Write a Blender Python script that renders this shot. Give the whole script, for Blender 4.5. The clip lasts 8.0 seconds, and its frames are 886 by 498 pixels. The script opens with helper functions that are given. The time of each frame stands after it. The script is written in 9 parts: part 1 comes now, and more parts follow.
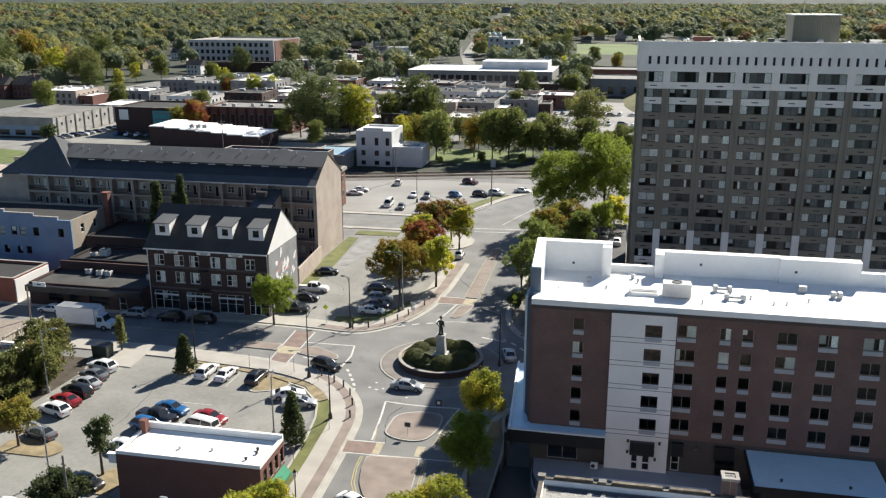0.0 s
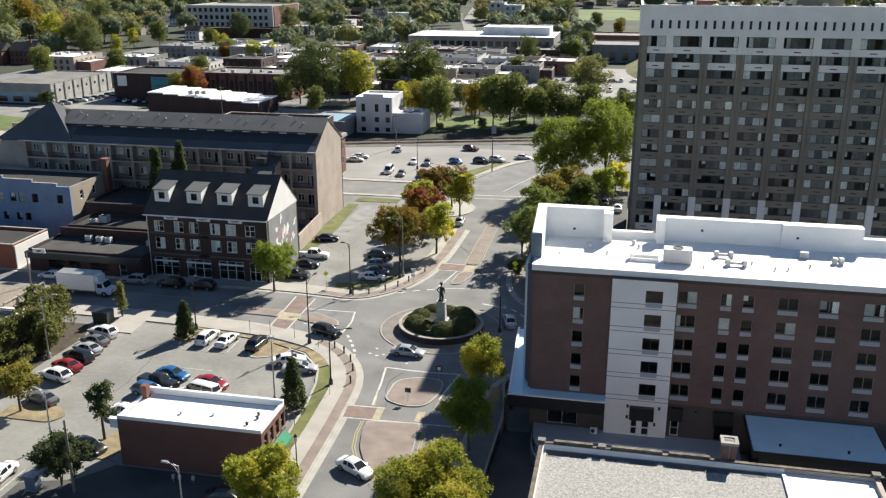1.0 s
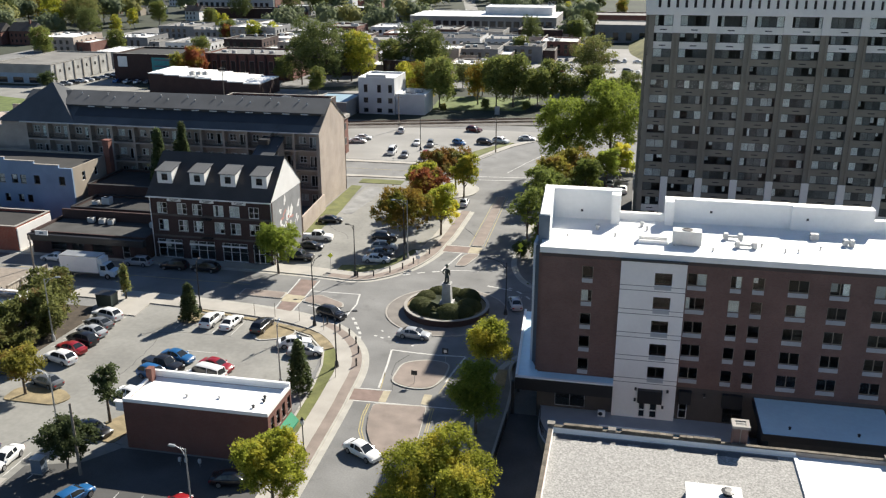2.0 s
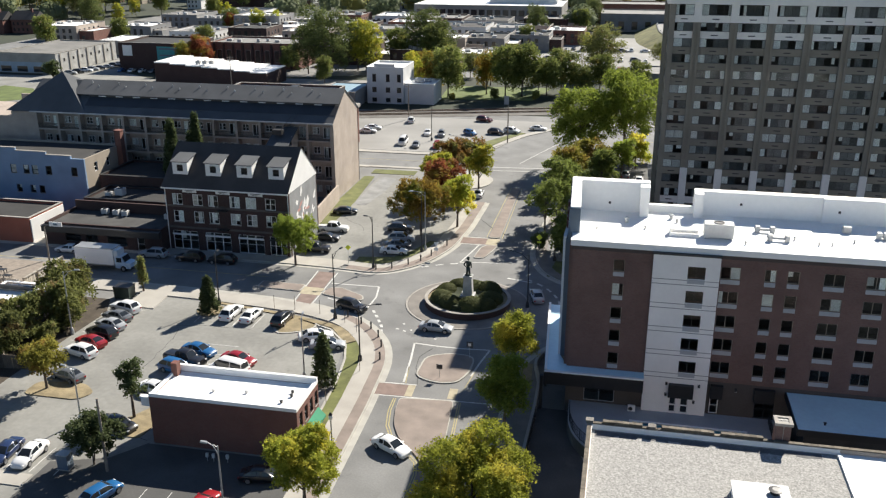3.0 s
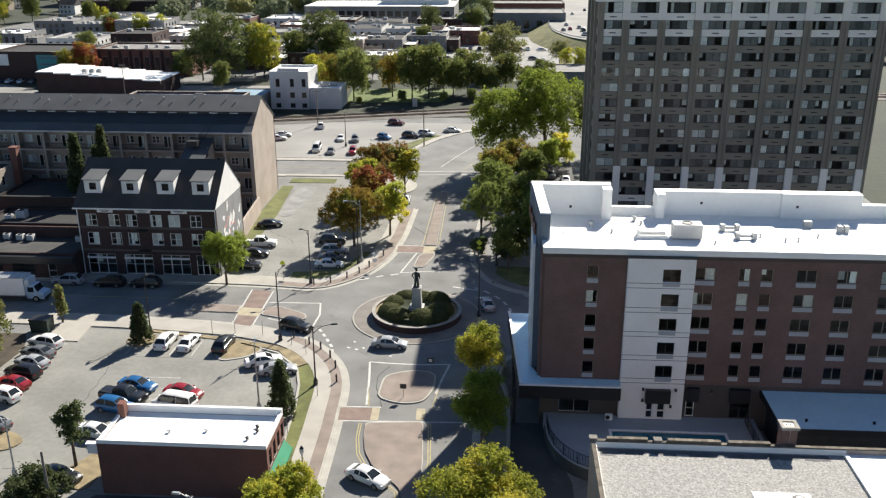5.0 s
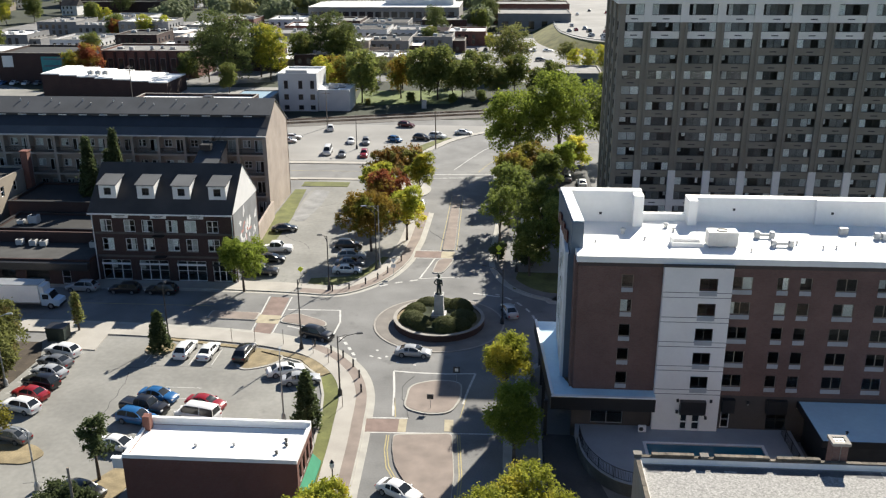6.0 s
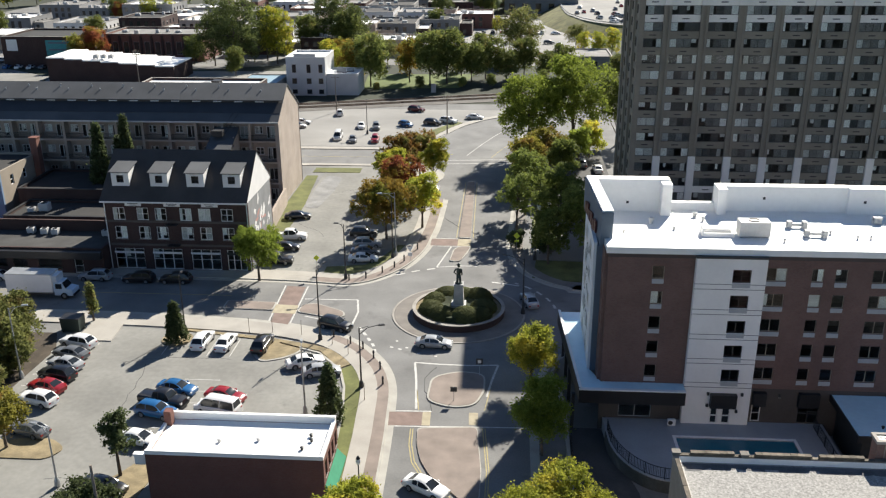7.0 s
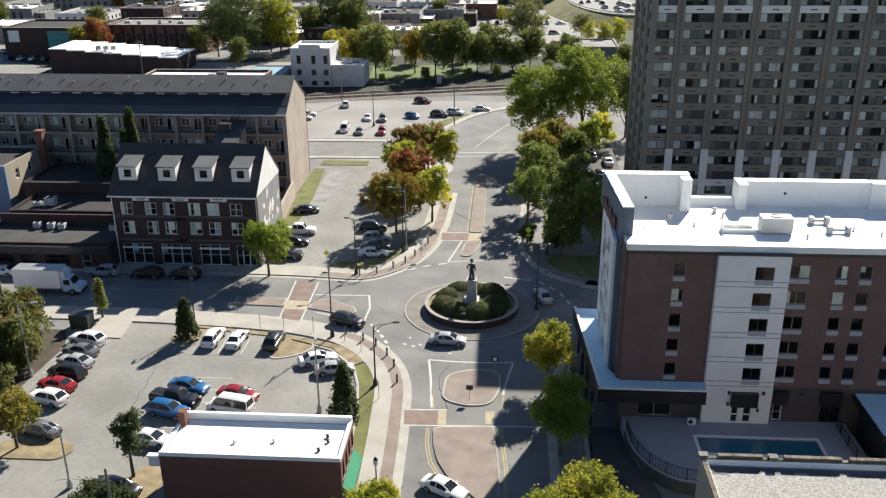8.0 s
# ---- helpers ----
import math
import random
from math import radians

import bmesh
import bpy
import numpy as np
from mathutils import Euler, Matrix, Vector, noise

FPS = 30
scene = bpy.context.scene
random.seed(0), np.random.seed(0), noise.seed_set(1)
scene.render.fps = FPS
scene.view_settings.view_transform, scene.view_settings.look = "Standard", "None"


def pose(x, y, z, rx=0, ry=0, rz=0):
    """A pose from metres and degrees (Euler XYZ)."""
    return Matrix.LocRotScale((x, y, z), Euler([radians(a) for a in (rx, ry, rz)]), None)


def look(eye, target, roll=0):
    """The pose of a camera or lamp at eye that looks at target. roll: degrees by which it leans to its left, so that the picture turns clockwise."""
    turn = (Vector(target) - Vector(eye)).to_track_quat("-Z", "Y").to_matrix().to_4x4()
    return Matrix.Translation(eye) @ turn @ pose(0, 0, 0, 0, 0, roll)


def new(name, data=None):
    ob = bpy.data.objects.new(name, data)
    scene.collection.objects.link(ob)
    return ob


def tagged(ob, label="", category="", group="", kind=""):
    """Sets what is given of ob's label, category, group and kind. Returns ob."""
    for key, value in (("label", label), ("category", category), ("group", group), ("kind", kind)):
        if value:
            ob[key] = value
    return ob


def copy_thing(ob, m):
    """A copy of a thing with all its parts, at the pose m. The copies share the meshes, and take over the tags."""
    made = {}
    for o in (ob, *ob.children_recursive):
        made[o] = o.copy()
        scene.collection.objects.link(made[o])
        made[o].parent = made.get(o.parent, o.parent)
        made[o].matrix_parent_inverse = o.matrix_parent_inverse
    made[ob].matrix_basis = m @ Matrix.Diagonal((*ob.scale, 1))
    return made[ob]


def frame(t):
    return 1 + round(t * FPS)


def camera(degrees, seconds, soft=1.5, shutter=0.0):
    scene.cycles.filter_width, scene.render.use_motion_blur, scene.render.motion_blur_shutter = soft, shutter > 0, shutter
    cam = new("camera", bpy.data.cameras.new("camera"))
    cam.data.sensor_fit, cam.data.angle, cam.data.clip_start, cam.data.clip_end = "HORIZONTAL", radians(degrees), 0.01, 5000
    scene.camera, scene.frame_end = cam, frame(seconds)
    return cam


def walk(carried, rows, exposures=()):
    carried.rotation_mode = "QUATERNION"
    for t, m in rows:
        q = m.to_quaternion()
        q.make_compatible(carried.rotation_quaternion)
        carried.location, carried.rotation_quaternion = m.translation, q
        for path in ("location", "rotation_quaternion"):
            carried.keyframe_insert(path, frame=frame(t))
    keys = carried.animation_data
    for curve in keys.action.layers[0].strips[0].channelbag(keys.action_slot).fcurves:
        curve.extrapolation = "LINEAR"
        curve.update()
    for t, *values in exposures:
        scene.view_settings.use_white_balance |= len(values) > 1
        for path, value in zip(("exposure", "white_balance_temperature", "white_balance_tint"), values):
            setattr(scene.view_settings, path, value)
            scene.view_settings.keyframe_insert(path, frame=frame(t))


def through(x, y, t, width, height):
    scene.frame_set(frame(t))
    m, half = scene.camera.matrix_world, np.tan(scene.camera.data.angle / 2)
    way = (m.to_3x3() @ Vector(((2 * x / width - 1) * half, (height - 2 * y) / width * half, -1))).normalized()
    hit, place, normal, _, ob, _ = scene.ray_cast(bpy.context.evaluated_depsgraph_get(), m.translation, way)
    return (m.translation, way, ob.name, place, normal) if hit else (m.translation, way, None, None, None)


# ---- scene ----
cam = camera(53.0, 8.0, soft=1.25)
PATH = [
    (0, (-0.094, 0.026, 52.727), (-0.484, 1.91, 52.18), 0.0),
    (0.5, (-0.114, 0.072, 52.474), (-0.503, 1.949, 51.904), 0.0),
    (1, (-0.121, 0.333, 52.374), (-0.508, 2.196, 51.758), -0.0),
    (1.5, (-0.264, 0.685, 52.218), (-0.651, 2.541, 51.579), -0.0),
    (3, (-4.507, 1.68, 52.124), (-4.888, 3.522, 51.446), -0.0),
    (3.5, (-7.221, 2.136, 52.068), (-7.583, 3.982, 51.389), -0.0),
    (4, (-9.746, 3.14, 51.863), (-10.081, 4.991, 51.186), -0.0),
    (4.2, (-10.594, 3.675, 51.755), (-10.89, 5.535, 51.079), -0.0),
    (4.5, (-11.749, 4.497, 51.664), (-11.961, 6.368, 50.988), -0.1),
    (4.7, (-12.494, 4.995, 51.672), (-12.648, 6.87, 50.991), -0.15),
    (4.85, (-13.047, 5.337, 51.686), (-13.181, 7.215, 51.008), -0.15),
    (5.4, (-15.006, 6.447, 51.768), (-15.138, 8.325, 51.092), -0.2),
    (6, (-16.97, 7.595, 51.825), (-17.1, 9.472, 51.149), -0.2),
    (6.5, (-18.399, 8.63, 51.819), (-18.531, 10.506, 51.137), -0.3),
    (7, (-19.586, 9.625, 51.878), (-19.719, 11.489, 51.166), -0.3),
    (7.5, (-20.624, 10.596, 51.977), (-20.759, 12.452, 51.244), -0.4),
    (8, (-21.338, 11.192, 51.996), (-21.472, 13.048, 51.263), -0.4),
]
walk(cam, [(t, look(eye, target, roll)) for t, eye, target, roll in PATH])

# ---- light: clear autumn sun from ahead and to the right, open sky ----
SUN_WAY = Vector((0.402, 0.916, 0.0)).normalized()
SUN_UP = radians(35.7)
sun_data = bpy.data.lights.new("sun", "SUN")
sun_data.energy, sun_data.angle, sun_data.color = 5.0, radians(0.55), (1.0, 0.94, 0.83)
sun = new("sun", sun_data)
sun_from = SUN_WAY * math.cos(SUN_UP) + Vector((0, 0, math.sin(SUN_UP)))
sun.matrix_world = Matrix.Translation((0, 0, 200)) @ sun_from.to_track_quat("Z", "Y").to_matrix().to_4x4()
world = bpy.data.worlds.new("world")
scene.world = world
world.use_nodes = True
wn = world.node_tree.nodes
sky = wn.new("ShaderNodeTexSky")
sky.sky_type, sky.sun_disc, sky.sun_elevation = "NISHITA", False, SUN_UP
sky.ozone_density, sky.dust_density = 5.0, 0.3
sky.sun_rotation = math.atan2(SUN_WAY.x, SUN_WAY.y)
world.node_tree.links.new(sky.outputs["Color"], wn["Background"].inputs["Color"])
wn["Background"].inputs["Strength"].default_value = 0.047
scene.view_settings.exposure = 1.02


# ---- materials ----
def nodes_of(name):
    m = bpy.data.materials.new(name)
    m.use_nodes = True
    return m, m.node_tree.nodes, m.node_tree.links, m.node_tree.nodes["Principled BSDF"]


def ramp(n, stops):
    r = n.new("ShaderNodeValToRGB")
    while len(r.color_ramp.elements) < len(stops):
        r.color_ramp.elements.new(0.5)
    for e, (p, c) in zip(r.color_ramp.elements, stops):
        e.position, e.color = p, (*c, 1)
    return r


def shade(c, k):
    return tuple(max(0.0, min(1.0, v * k)) for v in c)


def mat(name, color, rough=0.85, vary=0.2, large=0.15, fine=6.0, bump=0.0, metal=0.0, island=0.0, stain=None, object_random=0.0):
    """Two scales of noise over a base colour, with optional relief, stains and a change from piece to piece."""
    m, n, l, p = nodes_of(name)
    geo = n.new("ShaderNodeNewGeometry")
    a = n.new("ShaderNodeTexNoise")
    a.inputs["Scale"].default_value, a.inputs["Detail"].default_value = large, 5
    b = n.new("ShaderNodeTexNoise")
    b.inputs["Scale"].default_value, b.inputs["Detail"].default_value = fine, 6
    l.new(geo.outputs["Position"], a.inputs["Vector"])
    l.new(geo.outputs["Position"], b.inputs["Vector"])
    ra = ramp(n, [(0.3, shade(color, 1 - vary)), (0.7, shade(color, 1 + vary))])
    l.new(a.outputs["Fac"], ra.inputs["Fac"])
    rb = ramp(n, [(0.3, (1 - vary * 0.8,) * 3), (0.7, (1, 1, 1))])
    l.new(b.outputs["Fac"], rb.inputs["Fac"])
    mix = n.new("ShaderNodeMix")
    mix.data_type, mix.blend_type = "RGBA", "MULTIPLY"
    mix.inputs["Factor"].default_value = 1
    l.new(ra.outputs["Color"], mix.inputs["A"])
    l.new(rb.outputs["Color"], mix.inputs["B"])
    out = mix.outputs["Result"]
    if stain:
        c = n.new("ShaderNodeTexNoise")
        c.inputs["Scale"].default_value, c.inputs["Detail"].default_value = stain[1], 8
        c.inputs["Roughness"].default_value = 0.65
        l.new(geo.outputs["Position"], c.inputs["Vector"])
        rc = ramp(n, [(stain[2], (0, 0, 0)), (stain[2] + 0.12, (1, 1, 1))])
        l.new(c.outputs["Fac"], rc.inputs["Fac"])
        mx = n.new("ShaderNodeMix")
        mx.data_type = "RGBA"
        l.new(rc.outputs["Color"], mx.inputs["Factor"])
        l.new(out, mx.inputs["A"])
        mx.inputs["B"].default_value = (*stain[0], 1)
        out = mx.outputs["Result"]
    for amount, source, socket in ((island, geo, "Random Per Island"), (object_random, None, "Random")):
        if amount:
            source = source or n.new("ShaderNodeObjectInfo")
            h = n.new("ShaderNodeHueSaturation")
            k = n.new("ShaderNodeMapRange")
            k.inputs["To Min"].default_value, k.inputs["To Max"].default_value = 1 - amount, 1 + amount
            l.new(source.outputs[socket], k.inputs["Value"])
            l.new(k.outputs["Result"], h.inputs["Value"])
            l.new(out, h.inputs["Color"])
            out = h.outputs["Color"]
    l.new(out, p.inputs["Base Color"])
    p.inputs["Roughness"].default_value, p.inputs["Metallic"].default_value = rough, metal
    if bump:
        bp = n.new("ShaderNodeBump")
        bp.inputs["Strength"].default_value, bp.inputs["Distance"].default_value = 0.6, bump
        l.new(b.outputs["Fac"], bp.inputs["Height"])
        l.new(bp.outputs["Normal"], p.inputs["Normal"])
    return m


def brick_mat(name, c1, c2, mortar, scale=1.0, axis="xz", vary=0.25):
    """Courses of brick at true size on upright walls, with stains."""
    m, n, l, p = nodes_of(name)
    geo = n.new("ShaderNodeNewGeometry")
    sep = n.new("ShaderNodeSeparateXYZ")
    l.new(geo.outputs["Position"], sep.inputs[0])
    add = n.new("ShaderNodeMath")
    l.new(sep.outputs["X"], add.inputs[0])
    l.new(sep.outputs["Y"], add.inputs[1])
    comb = n.new("ShaderNodeCombineXYZ")
    l.new(add.outputs[0], comb.inputs["X"])
    l.new(sep.outputs["Z"], comb.inputs["Y"])
    br = n.new("ShaderNodeTexBrick")
    br.inputs["Scale"].default_value = 1.0
    br.inputs["Brick Width"].default_value, br.inputs["Row Height"].default_value = 0.22 * scale, 0.076 * scale
    br.inputs["Mortar Size"].default_value = 0.008 * scale
    for key, c in (("Color1", c1), ("Color2", c2), ("Mortar", mortar)):
        br.inputs[key].default_value = (*c, 1)
    l.new(comb.outputs[0], br.inputs["Vector"])
    a = n.new("ShaderNodeTexNoise")
    a.inputs["Scale"].default_value, a.inputs["Detail"].default_value = 0.35, 7
    l.new(geo.outputs["Position"], a.inputs["Vector"])
    ra = ramp(n, [(0.3, (1 - vary,) * 3), (0.7, (1.0, 1.0, 1.0))])
    l.new(a.outputs["Fac"], ra.inputs["Fac"])
    mix = n.new("ShaderNodeMix")
    mix.data_type, mix.blend_type = "RGBA", "MULTIPLY"
    mix.inputs["Factor"].default_value = 1
    l.new(br.outputs["Color"], mix.inputs["A"])
    l.new(ra.outputs["Color"], mix.inputs["B"])
    l.new(mix.outputs["Result"], p.inputs["Base Color"])
    p.inputs["Roughness"].default_value = 0.9
    return m


def glass_mat(name, tint=(0.9, 0.93, 0.93), gloss=0.2):
    """Window glass: mostly clear, a mirror at grazing view."""
    m, n, l, p = nodes_of(name)
    n.remove(p)
    tr, gl, mx = n.new("ShaderNodeBsdfTransparent"), n.new("ShaderNodeBsdfGlossy"), n.new("ShaderNodeMixShader")
    tr.inputs["Color"].default_value = (*tint, 1)
    gl.inputs["Roughness"].default_value, gl.inputs["Color"].default_value = 0.03, (0.9, 0.95, 1, 1)
    fr = n.new("ShaderNodeLayerWeight")
    fr.inputs["Blend"].default_value = gloss
    l.new(fr.outputs["Fresnel"], mx.inputs[0])
    l.new(tr.outputs[0], mx.inputs[1])
    l.new(gl.outputs[0], mx.inputs[2])
    l.new(mx.outputs[0], n["Material Output"].inputs["Surface"])
    return m


def leaf_mat(name, c_dark, c_light, warm=None, share=0.0, grain=0.45, patch=0.45, depth=3, through=0.5):
    """Leaves: each its own tone, light through them, with patches that have turned."""
    m, n, l, p = nodes_of(name)
    geo, info = n.new("ShaderNodeNewGeometry"), n.new("ShaderNodeObjectInfo")
    a = n.new("ShaderNodeTexNoise")
    a.inputs["Scale"].default_value, a.inputs["Detail"].default_value = patch, depth
    l.new(geo.outputs["Position"], a.inputs["Vector"])
    r = ramp(n, [(0.0, c_dark), (1.0, c_light)])
    add = n.new("ShaderNodeMath")
    add.operation = "MULTIPLY_ADD"
    l.new(a.outputs["Fac"], add.inputs[0])
    add.inputs[1].default_value = 1.05 - grain
    half = n.new("ShaderNodeMath")
    half.operation = "MULTIPLY"
    half.inputs[1].default_value = grain
    l.new(geo.outputs["Random Per Island"], half.inputs[0])
    l.new(half.outputs[0], add.inputs[2])
    l.new(add.outputs[0], r.inputs["Fac"])
    out = r.outputs["Color"]
    if warm:
        w = n.new("ShaderNodeTexNoise")
        w.inputs["Scale"].default_value, w.inputs["Detail"].default_value = 0.33, 4
        l.new(geo.outputs["Position"], w.inputs["Vector"])
        rw = ramp(n, [(0.62 - share * 0.4, (0, 0, 0)), (0.75 - share * 0.4, (1, 1, 1))])
        l.new(w.outputs["Fac"], rw.inputs["Fac"])
        mx = n.new("ShaderNodeMix")
        mx.data_type = "RGBA"
        l.new(rw.outputs["Color"], mx.inputs["Factor"])
        l.new(out, mx.inputs["A"])
        mx.inputs["B"].default_value = (*warm, 1)
        out = mx.outputs["Result"]
    h = n.new("ShaderNodeHueSaturation")
    k = n.new("ShaderNodeMapRange")
    k.inputs["To Min"].default_value, k.inputs["To Max"].default_value = 0.8, 1.2
    l.new(info.outputs["Random"], k.inputs["Value"])
    l.new(k.outputs["Result"], h.inputs["Value"])
    l.new(out, h.inputs["Color"])
    out = h.outputs["Color"]
    l.new(out, p.inputs["Base Color"])
    p.inputs["Roughness"].default_value = 0.75
    p.inputs["Specular IOR Level"].default_value = 0.18
    tl, mx2 = n.new("ShaderNodeBsdfTranslucent"), n.new("ShaderNodeMixShader")
    l.new(out, tl.inputs["Color"])
    mx2.inputs[0].default_value = through
    l.new(p.outputs[0], mx2.inputs[1])
    l.new(tl.outputs[0], mx2.inputs[2])
    l.new(mx2.outputs[0], n["Material Output"].inputs["Surface"])
    return m


def paint_mat(name):
    """Car paint in the object's own colour."""
    m, n, l, p = nodes_of(name)
    info = n.new("ShaderNodeObjectInfo")
    l.new(info.outputs["Color"], p.inputs["Base Color"])
    p.inputs["Roughness"].default_value = 0.28
    p.inputs["Coat Weight"].default_value = 0.6
    return m


ASPHALT = mat("asphalt", (0.191, 0.19, 0.185), 0.92, 0.22, 0.16, 5, 0.006, stain=((0.125, 0.124, 0.12), 0.25, 0.57))
LOT = mat("worn_lot_asphalt", (0.236, 0.232, 0.213), 0.93, 0.2, 0.13, 1.6, 0.0, stain=((0.16, 0.158, 0.147), 0.3, 0.6))
OLD_LOT = mat("pale_lot_paving", (0.27, 0.263, 0.247), 0.93, 0.18, 0.06, 5, 0.004, stain=((0.213, 0.205, 0.194), 0.2, 0.6))
YARD = mat("dark_yard_asphalt", (0.08, 0.079, 0.077), 0.92, 0.25, 0.2, 6, 0.004, stain=((0.096, 0.093, 0.087), 0.3, 0.6))
APRON = mat("grey_apron_pavers", (0.196, 0.178, 0.159), 0.9, 0.18, 0.5, 14, 0.003)
CONCRETE = mat("concrete_walk", (0.37, 0.348, 0.311), 0.9, 0.12, 0.3, 8, 0.002)
KERB = mat("kerb_concrete", (0.38, 0.365, 0.327), 0.9, 0.12, 0.6, 10)
PAVER = mat("brick_pavers", (0.237, 0.194, 0.167), 0.9, 0.18, 0.5, 14, 0.003)
CROSS_BRICK = mat("red_crossing_pavers", (0.211, 0.152, 0.13), 0.9, 0.2, 0.8, 14, 0.003)
WARN = mat("yellow_warning_paving", (0.38, 0.334, 0.236), 0.9, 0.15, 1, 10)
WHITE_LINE = mat("worn_white_line", (0.527, 0.518, 0.493), 0.85, 0.2, 1.5, 9)
YELLOW_LINE = mat("worn_yellow_line", (0.39, 0.328, 0.156), 0.85, 0.2, 1.5, 9)
GRASS = mat("mown_grass", (0.135, 0.145, 0.045), 0.95, 0.3, 0.4, 5, 0.02)
DRY = mat("dry_grass_and_straw", (0.274, 0.22, 0.129), 0.95, 0.3, 0.7, 6, 0.02)
EARTH = mat("ground_scrub", (0.032, 0.04, 0.022), 0.95, 0.4, 0.02, 0.6, stain=((0.06, 0.06, 0.04), 0.03, 0.6))
FIELD = mat("bright_mown_field", (0.12, 0.165, 0.05), 0.95, 0.2, 0.03, 0.4)
LAWN = mat("sunny_lawn", (0.115, 0.15, 0.04), 0.95, 0.3, 0.3, 4, 0.02)
ROUGH_GRASS = mat("rough_yellowing_grass", (0.17, 0.165, 0.058), 0.95, 0.4, 0.25, 3, 0.03, stain=((0.09, 0.105, 0.035), 0.4, 0.55))
BALLAST = mat("railway_ballast", (0.137, 0.126, 0.114), 0.95, 0.3, 0.3, 12, 0.02)
RAIL = mat("rusty_rail", (0.14, 0.09, 0.065), 0.5, 0.2, 2, 9, metal=0.7)
HOTEL_BRICK = brick_mat("brown_brick", (0.203, 0.118, 0.1), (0.158, 0.09, 0.078), (0.19, 0.144, 0.128))
RED_BRICK = brick_mat("red_brick", (0.205, 0.078, 0.058), (0.16, 0.062, 0.047), (0.2, 0.13, 0.105))
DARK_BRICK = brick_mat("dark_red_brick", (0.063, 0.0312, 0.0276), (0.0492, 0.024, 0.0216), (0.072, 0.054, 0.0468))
TAN_BRICK = brick_mat("tan_brick", (0.46, 0.38, 0.318), (0.405, 0.334, 0.28), (0.47, 0.41, 0.36))
WHITE_WALL = mat("off_white_panel", (0.86, 0.835, 0.815), 0.75, 0.05, 0.3, 3)
# White panel with a blue tint standing in for its shade.
STREET_WALL = mat("shade_tinted_panel", (0.76, 0.78, 0.8), 0.7, 0.06, 0.3, 3)
WHITE_ROOF = mat("white_roof_membrane", (0.865, 0.86, 0.838), 0.6, 0.04, 0.25, 2, stain=((0.627, 0.617, 0.589), 0.3, 0.66))
# White membrane tinted blue to stand in for reflected sky.
MEMBRANE = mat("sky_tinted_membrane", (0.68, 0.88, 0.97), 0.2, 0.06, 0.25, 2, stain=((0.42, 0.47, 0.5), 0.3, 0.68))
BLUE_WALL = mat("grey_blue_panel", (0.119, 0.157, 0.204), 0.7, 0.08, 0.3, 3)
DARK_METAL = mat("dark_metal", (0.05, 0.05, 0.052), 0.5, 0.15, 1, 8, metal=0.4)
BLACK = mat("black_painted_metal", (0.018, 0.018, 0.02), 0.45, 0.1, 1, 8)
FRAME = mat("window_frame_bronze", (0.06, 0.055, 0.05), 0.5, 0.1, 1, 6)
WHITE_FRAME = mat("white_painted_frame", (0.72, 0.71, 0.69), 0.6, 0.06, 1, 6)
GRILLE = mat("pale_vent_grille", (0.425, 0.433, 0.451), 0.6, 0.06, 1, 6)
GLASS = glass_mat("window_glass")
CURTAIN = mat("cream_curtain", (0.8, 0.775, 0.715), 0.9, 0.14, 1.2, 6, object_random=0.4)
# Grey added behind bare panes to stand in for reflections in the glass.
PANE_GREY = mat("grey_pane_backing", (0.2, 0.19, 0.175), 0.9, 0.2, 1.2, 6, object_random=0.6)
# Dark colour standing in for unlit interiors on backings, slabs and linings.
ROOM = mat("unlit_room_dark", (0.088, 0.08, 0.072), 0.95, 0.2, 0.4, 3)
OLIVE = mat("dark_olive_grey_concrete", (0.262, 0.238, 0.19), 0.85, 0.12, 0.2, 3)
PALE = mat("pale_painted_concrete", (0.87, 0.85, 0.79), 0.8, 0.07, 0.2, 2.5)
SHINGLE = mat("dark_roof_shingle", (0.062, 0.056, 0.053), 0.9, 0.2, 0.3, 9, 0.01)
GREY_SHINGLE = mat("grey_roof_shingle", (0.09, 0.095, 0.102), 0.9, 0.2, 0.2, 8, 0.01)
GRAVEL = mat("gravel_roof", (0.36, 0.35, 0.33), 0.95, 0.4, 7.0, 21, 0.03, stain=((0.26, 0.24, 0.215), 9.0, 0.62))
COPING = mat("weathered_brown_coping", (0.15, 0.127, 0.097), 0.9, 0.4, 1.6, 9, object_random=0.3, stain=((0.05, 0.045, 0.035), 3.0, 0.6))
STONE = mat("stone_coping", (0.315, 0.292, 0.262), 0.9, 0.15, 0.6, 6)
# Dark tar roofing, taken darker still for the shadow on the western roofs.
TAR = mat("dark_flat_roof", (0.033, 0.032, 0.031), 0.9, 0.25, 0.25, 4, stain=((0.045, 0.044, 0.042), 0.35, 0.64))
GREY_ROOF = mat("grey_flat_roof", (0.216, 0.209, 0.198), 0.9, 0.2, 0.2, 4, stain=((0.302, 0.295, 0.288), 0.3, 0.58))
STUCCO_BLUE = mat("blue_painted_brick", (0.2, 0.29, 0.42), 0.85, 0.12, 0.3, 5)
STUCCO_TAN = mat("tan_render", (0.319, 0.274, 0.22), 0.9, 0.1, 0.3, 4)
STUCCO_WHITE = mat("white_painted_brick", (0.594, 0.594, 0.594), 0.85, 0.08, 0.3, 5)
STUCCO_GREY = mat("grey_painted_block", (0.222, 0.222, 0.222), 0.85, 0.12, 0.3, 4)
SIDING = mat("white_siding", (0.74, 0.73, 0.71), 0.7, 0.05, 0.4, 3)
MURAL = mat("grey_mural_wall", (0.24, 0.244, 0.248), 0.85, 0.12, 0.5, 4)
